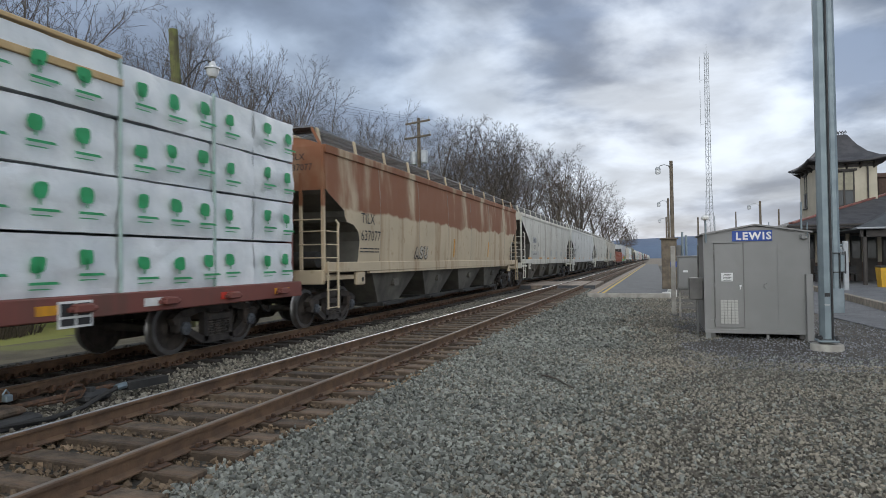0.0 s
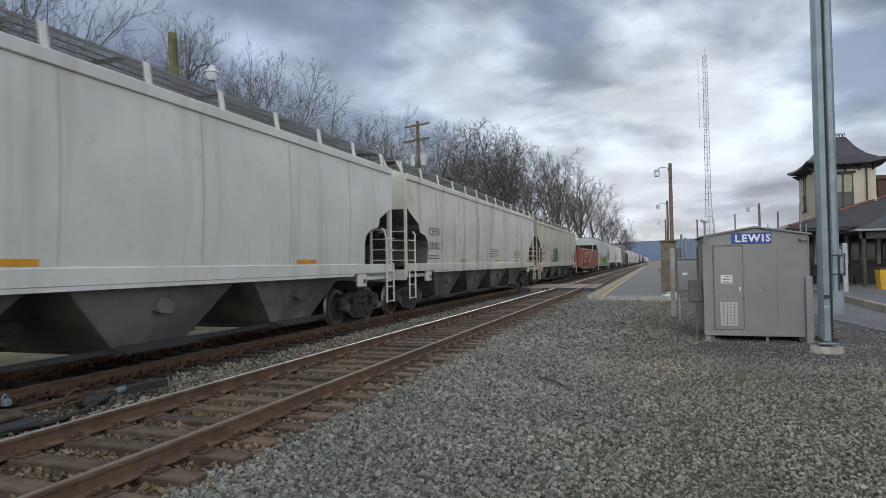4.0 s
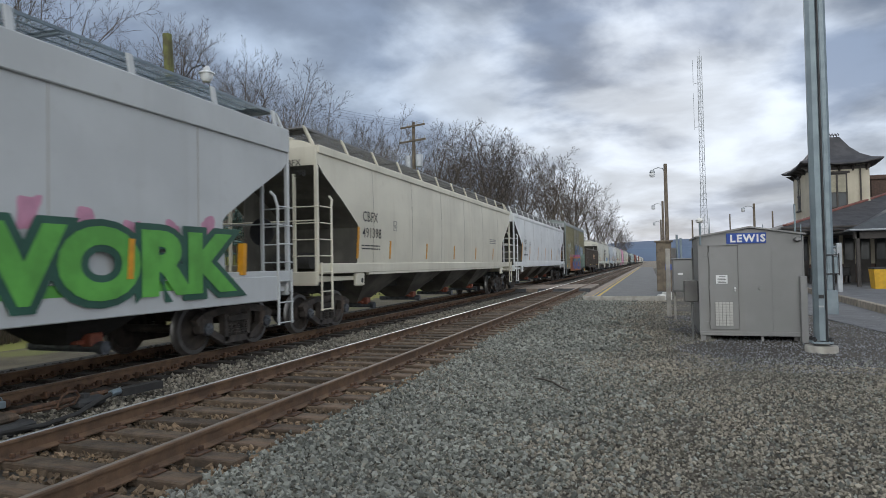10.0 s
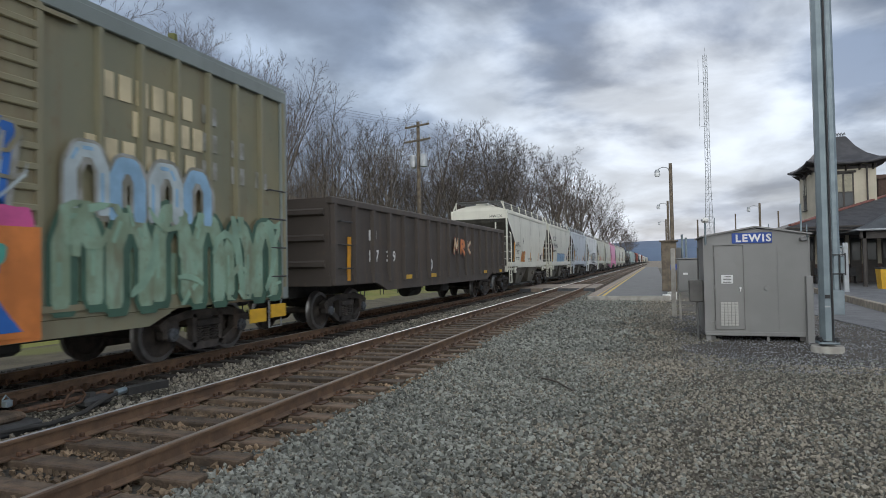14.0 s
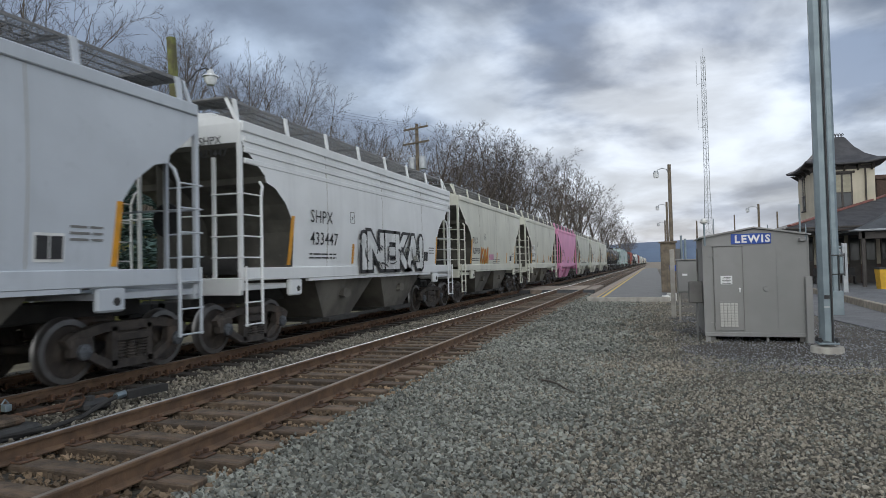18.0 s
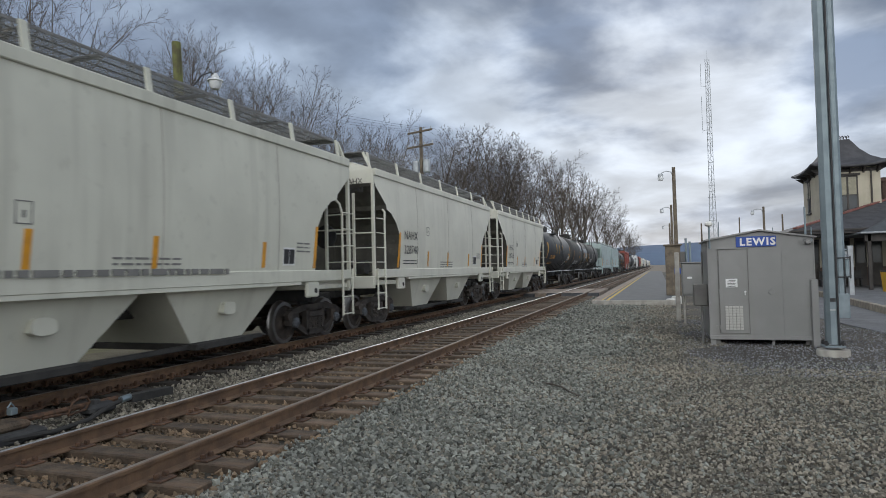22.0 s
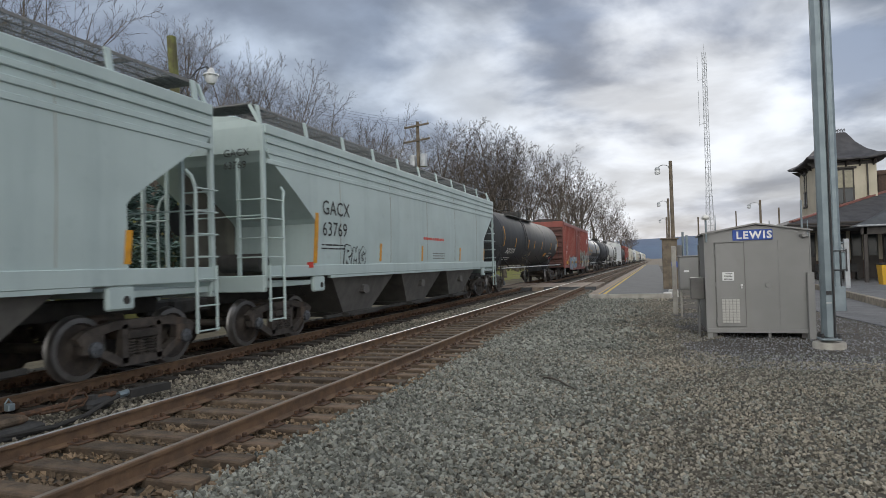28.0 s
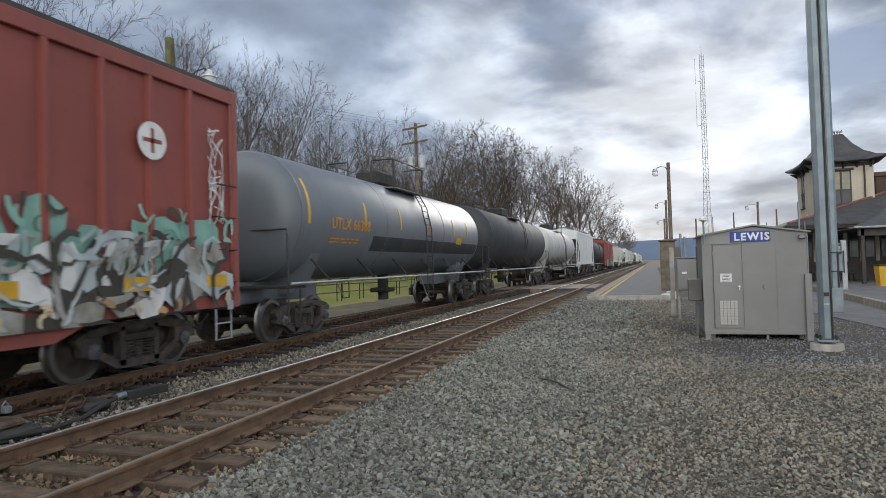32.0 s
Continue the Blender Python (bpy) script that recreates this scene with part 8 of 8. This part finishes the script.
# ---- lineside: fence, poles, trackside gear ----
def pipe_fence():
    X = -17.0
    f = thing("pipe_fence", "dark metal pipe fence along the grass verge", "fence")
    g = lambda y: ground_z(X, y)
    for z, r in ((0.95, 0.03), (0.5, 0.025)):
        part("rail", Geo().tube([(X, y, g(y) + z) for y in range(2, 60, 4)], r, 6), "steel_dark", f)
    y = 3.0
    while y < 58:
        for d in (0.0, 0.55):
            part("post", shared("post/fence", lambda: Geo().cyl((0, 0, -0.3), (0, 0, 0.95), 0.03, 6), "steel_dark"), None, f, at=pose(X, y + d, g(y)))
        y += 2.9


pipe_fence()


def lineside_lamp():
    X, Y = -13.35, 15.74
    z = ground_z(X, Y)
    p = thing("wooden_lamp_pole", "leaning mossy wooden pole with a bell-shaped lamp", "street lamp", pose(X, Y, z))
    part("pole", Geo().cyl((0, 0, -0.3), (-0.05, -0.6, 8.85), 0.17, 12, 0.13), "moss_pole", p)
    part("bracket", Geo().tube([(-0.05, -0.45, 6.9), (0.1, -0.2, 7.5), (0.2, 0.2, 8.05), (0.25, 0.55, 8.25), (0.27, 0.72, 8.2)], 0.022, 8), "steel_dark", p)
    part("lamp_head", Geo().lathe([(0.2, 0.0), (0.2, 0.08), (0.05, 0.13), (0.0, 0.24), (-0.04, 0.25), (-0.04, 0.0)], "z", 16, (0.27, 0.75, 8.05)), "lamp_glass", p)
    part("globe", Geo().lathe([(0.0, 0.2), (-0.14, 0.19), (-0.26, 0.12), (-0.28, 0.0)], "z", 14, (0.27, 0.75, 8.02)), "lamp_glass", p)


lineside_lamp()


def utility_pole(X, Y, top, tanks, turn=0.0):
    z = ground_z(X, Y)
    p = thing("utility_pole", "wooden utility pole with two crossarms" + (" and transformers" if tanks else ""), "utility pole", pose(X, Y, z, 0, 0, turn))
    h = top - z
    part("pole", Geo().cyl((0, 0, -0.5), (0, 0, h), 0.19, 10, 0.13), "wood_pole", p)
    for d, w in ((0.35, 1.3), (1.55, 1.4)):
        arm = part("crossarm", Geo().box(-w, w, -0.2, -0.09, h - d - 0.07, h - d + 0.07, 0.01), "wood_pole", p)
        for x in (-w + 0.1, -0.5, 0.5, w - 0.1):
            part("insulator", Geo().cyl((x, -0.145, h - d + 0.07), (x, -0.145, h - d + 0.3), 0.05, 8, 0.035), "lamp_grey", arm)
    if tanks:
        for s in (-1, 1):
            part("transformer", Geo().lathe([(0.0, 0.0), (0.0, 0.3), (0.95, 0.3), (1.02, 0.24), (1.02, 0.0)], "z", 14, (s * 0.55, 0, h - 3.7)), "lamp_grey", p)
    return (X, Y, z + h)


ends = [utility_pole(-18.0, 48.0, 13.3, True, -20), utility_pole(-29.0, 21.5, 13.6, False, -20), utility_pole(-18.5, 130.0, 13.5, False, -5)]


def wires():
    for d in (-1.2, -0.4, 0.5, 1.2):
        for (xa, ya, za), (xb, yb, zb) in ((ends[1], ends[0]), (ends[0], ends[2])):
            pts = []
            for i in range(13):
                t = i / 12
                pts.append((xa + (xb - xa) * t + d, ya + (yb - ya) * t, za + (zb - za) * t - 0.2 - 1.1 * 4 * t * (1 - t) * 0.6))
            c = thing("overhead_wire", "thin sagging overhead wire between poles", "cable", group="overhead wires")
            part("strand", Geo().tube(pts, 0.009, 4), "steel_dark", c)


wires()


def switch_gear():
    s = thing("switch_lock", "greasy iron switch lock with rods and a hose between the tracks", "track equipment", pose(-6.7, 5.6, -0.04))
    part("casting", Geo().box(-0.3, 0.28, -1.3, -0.35, -0.02, 0.10, 0.03), "rubber", s)
    part("lock_case", Geo().box(-0.2, 0.16, -1.0, -0.45, 0.10, 0.19, 0.03), "tie", s)
    part("crank", Geo().box(-0.12, 0.12, 0.35, 0.75, 0.02, 0.15, 0.04).cyl((0.0, 0.5, 0.14), (0.0, 0.5, 0.2), 0.06, 8), "rubber", s)
    part("foot_plate", Geo().box(-0.15, 0.35, -1.75, -1.4, -0.02, 0.03, 0.01), "plate", s)
    part("throw_rod", Geo().cyl((-0.1, -1.6, 0.16), (-0.05, 0.9, 0.14), 0.035, 8), "plate", s)
    part("loop_handle", Geo().tube([(0.05, -0.25, 0.14), (0.05, 0.0, 0.13), (0.05, 0.08, 0.12), (0.05, 0.14, 0.23), (0.05, 0.22, 0.27), (0.05, 0.34, 0.26), (0.05, 0.38, 0.2), (0.05, 0.32, 0.12), (0.05, 0.08, 0.1)], 0.016, 8), "plate", s)
    part("hose", Geo().tube([(0.25, -0.9, 0.06), (0.3, -0.3, 0.02), (0.22, 0.2, 0.03), (0.12, 0.6, 0.10), (0.1, 0.85, 0.14)], 0.03, 8), "under", s)
    part("coupling", Geo().cyl((0.1, 0.8, 0.14), (0.1, 0.95, 0.15), 0.045, 8), "galv", s)
    part("rod_end", Geo().beam((0.1, 0.95, 0.13), (0.15, 1.6, 0.12), 0.14, 0.1), "under", s)
    part("padlock", Geo().box(-0.02, 0.06, -0.62, -0.54, 0.25, 0.33, 0.01).tube([(0.0, -0.62, 0.33), (0.0, -0.58, 0.38), (0.0, -0.54, 0.33)], 0.01), "galv", s)
    t = thing("dry_stick", "dry curved stick lying on the gravel", "stick", pose(-1.42, 9.35, -0.12))
    part("stem", Geo().tube([(-0.35, 0.5, 0.0), (-0.15, 0.3, 0.02), (0.02, 0.05, 0.03), (0.15, -0.2, 0.02), (0.34, -0.45, 0.0)], 0.014, 6), "bark", t)


switch_gear()


# ---- trees ----
def tree_parts(seed, height, broad):
    """Trunk with limbs, and the fine twigs, of a bare tree that forks into leaders: upright and narrow, or broad and domed."""
    rnd = random.Random(seed)
    wood, twigs = Geo(), Geo()
    steps = (5, 6, 3, 2, 1)
    count = (6, 11, 8, 6) if broad else (5, 9, 7, 4)
    first = (0.5, 0.15, 0.12, 0.1) if broad else (0.42, 0.22, 0.15, 0.1)
    thin = 0.013 if broad else 0.008

    def stem(g, p, q, ra, rb, n):
        """One open, tapered length of wood."""
        d = (q - p).normalized()
        a = d.orthogonal().normalized()
        c = d.cross(a)
        ring = lambda m, r: [m + a * math.cos(t) * r + c * math.sin(t) * r for t in (2 * math.pi * i / n for i in range(n))]
        g.loft([ring(p, ra), ring(q, rb)], n > 3, True, False)

    def grow(p, d, length, r, lev):
        n = steps[lev]
        pts, dirs = [p], [d]
        wob = (0.05, 0.09, 0.11, 0.10, 0.08)[lev]
        rise = (0.03, 0.05, 0.09, 0.05, 0.0)[lev]
        for i in range(n):
            d = (d + Vector((rnd.uniform(-wob, wob), rnd.uniform(-wob, wob), rnd.uniform(-0.5, 0.5) * wob + rise))).normalized()
            pts.append(pts[-1] + d * (length / n))
            dirs.append(d)
        tip = 0.6 if lev == 0 else 0.2
        for i in range(n):
            ra, rb = r * (1 - (1 - tip) * i / n), r * (1 - (1 - tip) * (i + 1) / n)
            stem(wood if lev < 2 else twigs, pts[i], pts[i + 1], max(ra, thin), max(rb, thin * 0.7), (8, 5, 3, 3, 3)[lev])
        if lev == 4:
            return
        k, spin = count[lev], rnd.uniform(0, 6.283)
        for j in range(k):
            t = first[lev] + (1.0 - first[lev]) * (j + rnd.uniform(0.2, 0.95)) / k
            i = min(int(t * n), n - 1)
            at = pts[i].lerp(pts[i + 1], min(t * n - i, 1.0))
            ax = dirs[i + 1]
            u = ax.orthogonal().normalized()
            w = ax.cross(u)
            spin += 2.4 + rnd.uniform(-0.4, 0.4)
            side = u * math.cos(spin) + w * math.sin(spin)
            if lev == 0:
                wide = rnd.uniform(0.15, 0.5) + (0.75 if broad else 0.35) * (1 - t)
                size = length * rnd.uniform(0.9, 1.15)
            else:
                wide = rnd.uniform(0.4, 0.8) + (0.15 if broad else 0)
                size = length * rnd.uniform(0.30, 0.46) * (1.25 - 0.6 * t)
            nd = (ax * math.cos(wide) + side * math.sin(wide)).normalized()
            keep = (1 - (1 - tip) * t) * r
            grow(at, nd, size, keep * (0.6 if lev == 0 else 0.5), lev + 1)

    grow(Vector((0, 0, -0.4)), Vector((rnd.uniform(-0.05, 0.05), rnd.uniform(-0.05, 0.05), 1)).normalized(), height * (0.45 if broad else 0.48), height * (0.016 if broad else 0.0115), 0)
    return wood, twigs


def bare_tree(seed, height, broad, label):
    t = thing("bare_tree", label, "tree", pose(0, 0, -200), group="bare trees")
    w, g = tree_parts(seed, height, broad)
    part("trunk", w, "bark", t)
    part("crown", g, "twig", t, "leafless crown of fine twigs")
    return t


def woods():
    rnd = random.Random(77)
    slim = [bare_tree(s, 15.0, False, "slender leafless tree on the wooded bank") for s in (1, 2, 3, 4, 5, 6)]
    broad = [bare_tree(s, 20.0, True, "broad leafless tree beside the line") for s in (11, 12, 13, 14)]
    used = set()

    def place(model, x, y, k):
        m = pose(x, y, ground_z(x, y) - 0.1, rnd.uniform(-3, 3), rnd.uniform(-3, 3), rnd.uniform(0, 360))
        if model not in used:
            used.add(model)
            model.matrix_basis = m @ Matrix.Scale(k, 4)
        else:
            o = copy_thing(model, m)
            o.scale = (k, k, k)

    for i in range(84):
        y = 5 + 118 * rnd.random() ** 0.85
        x = -24 - rnd.random() ** 1.4 * 34
        if -x > 1.05 * y and i % 3:
            for _ in range(4):
                rnd.random()
            continue
        place(slim[i % 6], x, y, rnd.uniform(0.68, 0.98))
    for i in range(22):
        y = 6 + i * 4.0 + rnd.uniform(-1.5, 1.5)
        if y > 19 or i % 2:
            place(slim[(i * 5 + 1) % 6], rnd.uniform(-27, -22.5), y, rnd.uniform(0.78, 1.0))
    for x, y, n, k in ((-21, 60.3, 0, 0.87), (-18, 56.6, 2, 0.8), (-19, 67.0, 1, 0.84), (-20, 77.6, 3, 1.11), (-18, 77.7, 0, 1.08), (-21, 99.3, 2, 1.14), (-16, 89.4, 3, 1.0), (-18, 116.4, 1, 1.1),
                       (-15, 107.4, 2, 1.09), (-17, 141.9, 0, 1.38), (-15, 142.3, 3, 1.26), (-15, 163.2, 1, 1.11), (-14.5, 187.7, 2, 1.05), (-15, 234.2, 0, 1.19), (-15, 294.2, 3, 1.22), (-16, 403.8, 1, 1.17), (-19, 520, 2, 1.45)):
        place(broad[n], x, y, k)
    for x, y, k in ((24, 190, 0.55), (29, 200, 0.6), (33, 210, 0.5), (38, 205, 0.6), (20, 230, 0.5)):
        place(broad[rnd.randrange(4)], x, y, k * 0.8)


woods()


def spruces():
    rnd = random.Random(9)
    for x, y, h, w in ((-20, 18.9, 8.2, 3.6), (-20, 15.0, 7.6, 3.4), (-20, 11.5, 7.0, 3.0), (-21, 23.5, 6.4, 2.4), (-22.5, 28.0, 5.4, 2.0), (-23, 46, 5.0, 1.2), (-24, 33, 3.4, 0.9)):
        z = ground_z(x, y)
        t = thing("blue_spruce", "dense blue-green spruce at the foot of the bank", "tree", pose(x, y, z), group="spruces")
        part("trunk", Geo().cyl((0, 0, -0.3), (0, 0, h * 0.95), 0.12, 8, 0.02), "bark", t)
        g = Geo()
        n = int(1300 * w * h / 7)
        for i in range(n):
            f = rnd.random() ** 0.7
            r = w * (1 - f) * rnd.uniform(0.45, 1.05) * (0.85 + 0.3 * math.sin(f * 40))
            a = rnd.uniform(0, 6.283)
            c = Vector((r * math.cos(a), r * math.sin(a), 1.15 + f * (h - 1.2)))
            d = Vector((math.cos(a), math.sin(a), rnd.uniform(-0.25, 0.35))).normalized()
            s = rnd.uniform(0.16, 0.34) * (1.1 - 0.5 * f)
            u = d.cross(Vector((0, 0, 1))).normalized() * s * 0.42
            v = Vector((0, 0, s * 0.3))
            g.add([c - d * s * 0.5 - u * 0.5, c - u, c + u, c + d * s, c + v, c - v * 0.6], [(0, 1, 4), (0, 4, 2), (1, 3, 4), (4, 3, 2), (0, 5, 1), (0, 2, 5), (1, 5, 3), (5, 2, 3)])
        part("crown", g, "spruce", t, "blue-green needle clumps")


spruces()


def undergrowth():
    rnd = random.Random(19)
    g = Geo()
    for i in range(11000):
        x = -21.5 - rnd.random() ** 1.3 * 38
        y = rnd.uniform(2, 140)
        z = ground_z(x, y)
        h = rnd.uniform(1.2, 3.2) + 3.5 * rnd.random() ** 2
        lx, ly = rnd.uniform(-0.5, 0.5), rnd.uniform(-0.5, 0.5)
        r = rnd.uniform(0.012, 0.035)
        p = Vector((x, y, z - 0.1))
        q = Vector((x + lx, y + ly, z + h))
        g.cyl(p, q, r, 3, r * 0.3, smooth=False)
        for k in range(3):
            b = p.lerp(q, rnd.uniform(0.35, 0.9))
            g.cyl(b, b + Vector((rnd.uniform(-0.7, 0.7), rnd.uniform(-0.7, 0.7), rnd.uniform(0.2, 0.9))), r * 0.5, 3, 0.004, smooth=False)
    tagged(new("undergrowth", g.mesh("undergrowth", "shrub")), "tangled bare saplings and brush on the bank", "undergrowth", kind="stuff")
    g = Geo()
    for i in range(1500):
        a, r = rnd.uniform(0, 6.283), rnd.random() ** 0.5
        b = Vector((-17.2 + 1.2 * r * math.cos(a), 12.0 + 1.6 * r * math.sin(a), -0.35))
        t = b + Vector((rnd.uniform(-0.4, 0.4), rnd.uniform(-0.4, 0.4), rnd.uniform(0.5, 1.5) * (1.1 - 0.5 * r)))
        g.cyl(b, t, 0.012, 3, 0.004, smooth=False)
    tagged(new("brush_clump", g.mesh("brush_clump", "shrub")), "dark bare shrub on the grass", "shrub", kind="stuff")


undergrowth()


def far_ridge():
    g = Geo()
    rings = []
    for i in range(60):
        x = -2600 + i * 110
        z = 105 + 22 * noise.noise(Vector((x * 0.0011, 0, 0))) + 6 * noise.noise(Vector((x * 0.006, 4, 0)))
        rings.append([(x, 3300, -20), (x, 3350, z * 0.6), (x, 3480, z), (x, 3900, z * 0.8), (x, 4000, -20)])
    g.loft(rings, True, closed=False, caps=False)
    tagged(new("ridge_backdrop", g.mesh("ridge_backdrop", "ridge")), "wooded ridge on the horizon, distance haze painted in its blue", "hill", kind="structure")


far_ridge()


# ---- loose stone ----
def stones(name, label, material, count, place, lo, hi, seed):
    """Crushed stone: cubes knocked out of shape, each its own island in one mesh."""
    r = np.random.RandomState(seed)
    x, y = place(r, count)
    size = r.uniform(lo, hi, count)
    base = np.array([(a, b, c) for c in (-1, 1) for b in (-1, 1) for a in (-1, 1)], float) * 0.5
    v = base[None] * r.uniform(0.55, 1.0, (count, 1, 3)) * np.array([1.15, 1.0, 0.72]) + r.uniform(-0.21, 0.21, (count, 8, 3))
    ang = r.uniform(0, 2 * np.pi, (count, 3))
    for k, (i, j) in enumerate(((0, 1), (1, 2), (0, 2))):
        c, s = np.cos(ang[:, k])[:, None], np.sin(ang[:, k])[:, None]
        a, b = v[..., i].copy(), v[..., j].copy()
        v[..., i], v[..., j] = a * c - b * s, a * s + b * c
    v *= size[:, None, None]
    z = np.array([ground_z(float(p), float(q)) for p, q in zip(x, y)]) + size * r.uniform(-0.15, 0.7, count)
    v += np.stack([x, y, z], 1)[:, None]
    quads = np.array([(0, 2, 3, 1), (4, 5, 7, 6), (0, 1, 5, 4), (2, 6, 7, 3), (0, 4, 6, 2), (1, 3, 7, 5)])
    f = (quads[None] + 8 * np.arange(count)[:, None, None]).reshape(-1)
    me = bpy.data.meshes.new(name)
    me.vertices.add(count * 8)
    me.vertices.foreach_set("co", v.reshape(-1))
    me.loops.add(len(f))
    me.loops.foreach_set("vertex_index", f.astype(np.int32))
    me.polygons.add(count * 6)
    me.polygons.foreach_set("loop_start", np.arange(0, len(f), 4, dtype=np.int32))
    me.update(calc_edges=True)
    me.shade_flat()
    me.materials.append(M[material])
    tagged(new(name, me), label, "gravel", kind="stuff")


def band(x0, x1, y0, y1, near=1.0):
    def place(r, n):
        y = y0 + (y1 - y0) * r.uniform(0, 1, n) ** near
        return r.uniform(x0, x1, n), y
    return place


def frayed(x0, x1, y0, y1, near=1.0, fray=0.6):
    """A strip whose outer edge thins out and wanders."""
    def place(r, n):
        y = y0 + (y1 - y0) * r.uniform(0, 1, n) ** near
        edge = x1 + 0.35 * np.sin(y * 0.9) + 0.2 * np.sin(y * 2.3 + 1) + fray * r.normal(0, 1, n)
        return x0 + (np.maximum(edge, x0 + 0.3) - x0) * r.uniform(0, 1, n) ** 0.85, y
    return place


def fan(y0, y1, near=1.0, x0=-3.4, most=99.0):
    """The yard, which widens away from the camera's stand."""
    def place(r, n):
        y = y0 + (y1 - y0) * r.uniform(0, 1, n) ** near
        return x0 + (np.minimum(0.34 * y + 0.5, most + 0.5 * np.sin(y * 1.7)) - x0) * r.uniform(0, 1, n), y
    return place


stones("ballast_shoulder", "blue-grey crushed stone along the near track", "stone", 24000, frayed(-3.6, -0.9, 2.3, 14.0, 1.3), 0.022, 0.052, 1)
stones("yard_gravel", "grey and brown gravel in the yard", "stone_brown", 50000, fan(3.0, 12.0, 1.2), 0.013, 0.034, 2)
stones("yard_gravel_grey", "grey gravel in the yard", "stone", 12000, fan(3.0, 13.0, 1.2), 0.014, 0.036, 3)
stones("yard_gravel_far", "gravel spreading towards the platform", "stone_brown", 22000, fan(11.0, 34.0, 1.3, -3.4, 0.9), 0.018, 0.042, 4)
stones("loose_gravel", "scattered gravel round the standpoint", "stone_brown", 9000, band(-3.4, 7.0, -8.0, 3.2), 0.014, 0.04, 10)
stones("slate_gravel", "dark slate gravel in front of the signal hut", "stone_slate", 16000, band(0.4, 7.0, 11.3, 22.0, 1.5), 0.010, 0.028, 9)
stones("shoulder_far", "crushed stone along the track further on", "stone", 12000, frayed(-3.6, -1.0, 13.0, 36.0, 1.4), 0.035, 0.07, 5)
stones("track_ballast", "rust-tinted stone between the near rails", "stone_rust", 20000, band(-6.2, -3.4, 1.5, 26.0, 1.4), 0.025, 0.055, 6)
stones("track_ballast_pale", "pale stone between the tracks", "stone_brown", 13000, band(-7.5, -5.7, 2.0, 30.0, 1.3), 0.025, 0.05, 7)
stones("far_track_ballast", "oil-stained stone round the far track, darkened for the train's shade", "stone_oily_shade", 14000, band(-10.6, -7.35, 4.0, 34.0, 1.2), 0.03, 0.06, 8)


# ---- what moves: the whole train rolls towards the camera, its wheels turn ----
RUN = [(0.0, 0.0), (3.0, 46.2), (6.0, 92.75), (9.0, 138.8), (12.0, 184.9), (14.0, 215.5), (17.0, 261.3), (20.0, 306.75), (23.0, 352.65), (25.5, 391.2), (28.0, 430.3), (30.0, 461.0), (32.0, 491.3)]


def motions():
    for car in TRAIN:
        p = car.matrix_basis.translation.copy()
        walk(car, [(t, pose(p.x, p.y - d, p.z)) for t, d in RUN])
    for k, wheels in WHEELSETS.items():
        rows = []
        for i in range(0, 32 * FPS + 1):
            t = i / FPS
            rows.append((t, pose(0, k * AXLE, WHEEL_R, math.degrees(15.353 * t / WHEEL_R) % 360)))
        walk(wheels[0], rows)
        keys = wheels[0].animation_data
        for w in wheels[1:]:
            w.rotation_mode = "QUATERNION"
            w.animation_data_create()
            w.animation_data.action = keys.action
            w.animation_data.action_slot = keys.action_slot


motions()
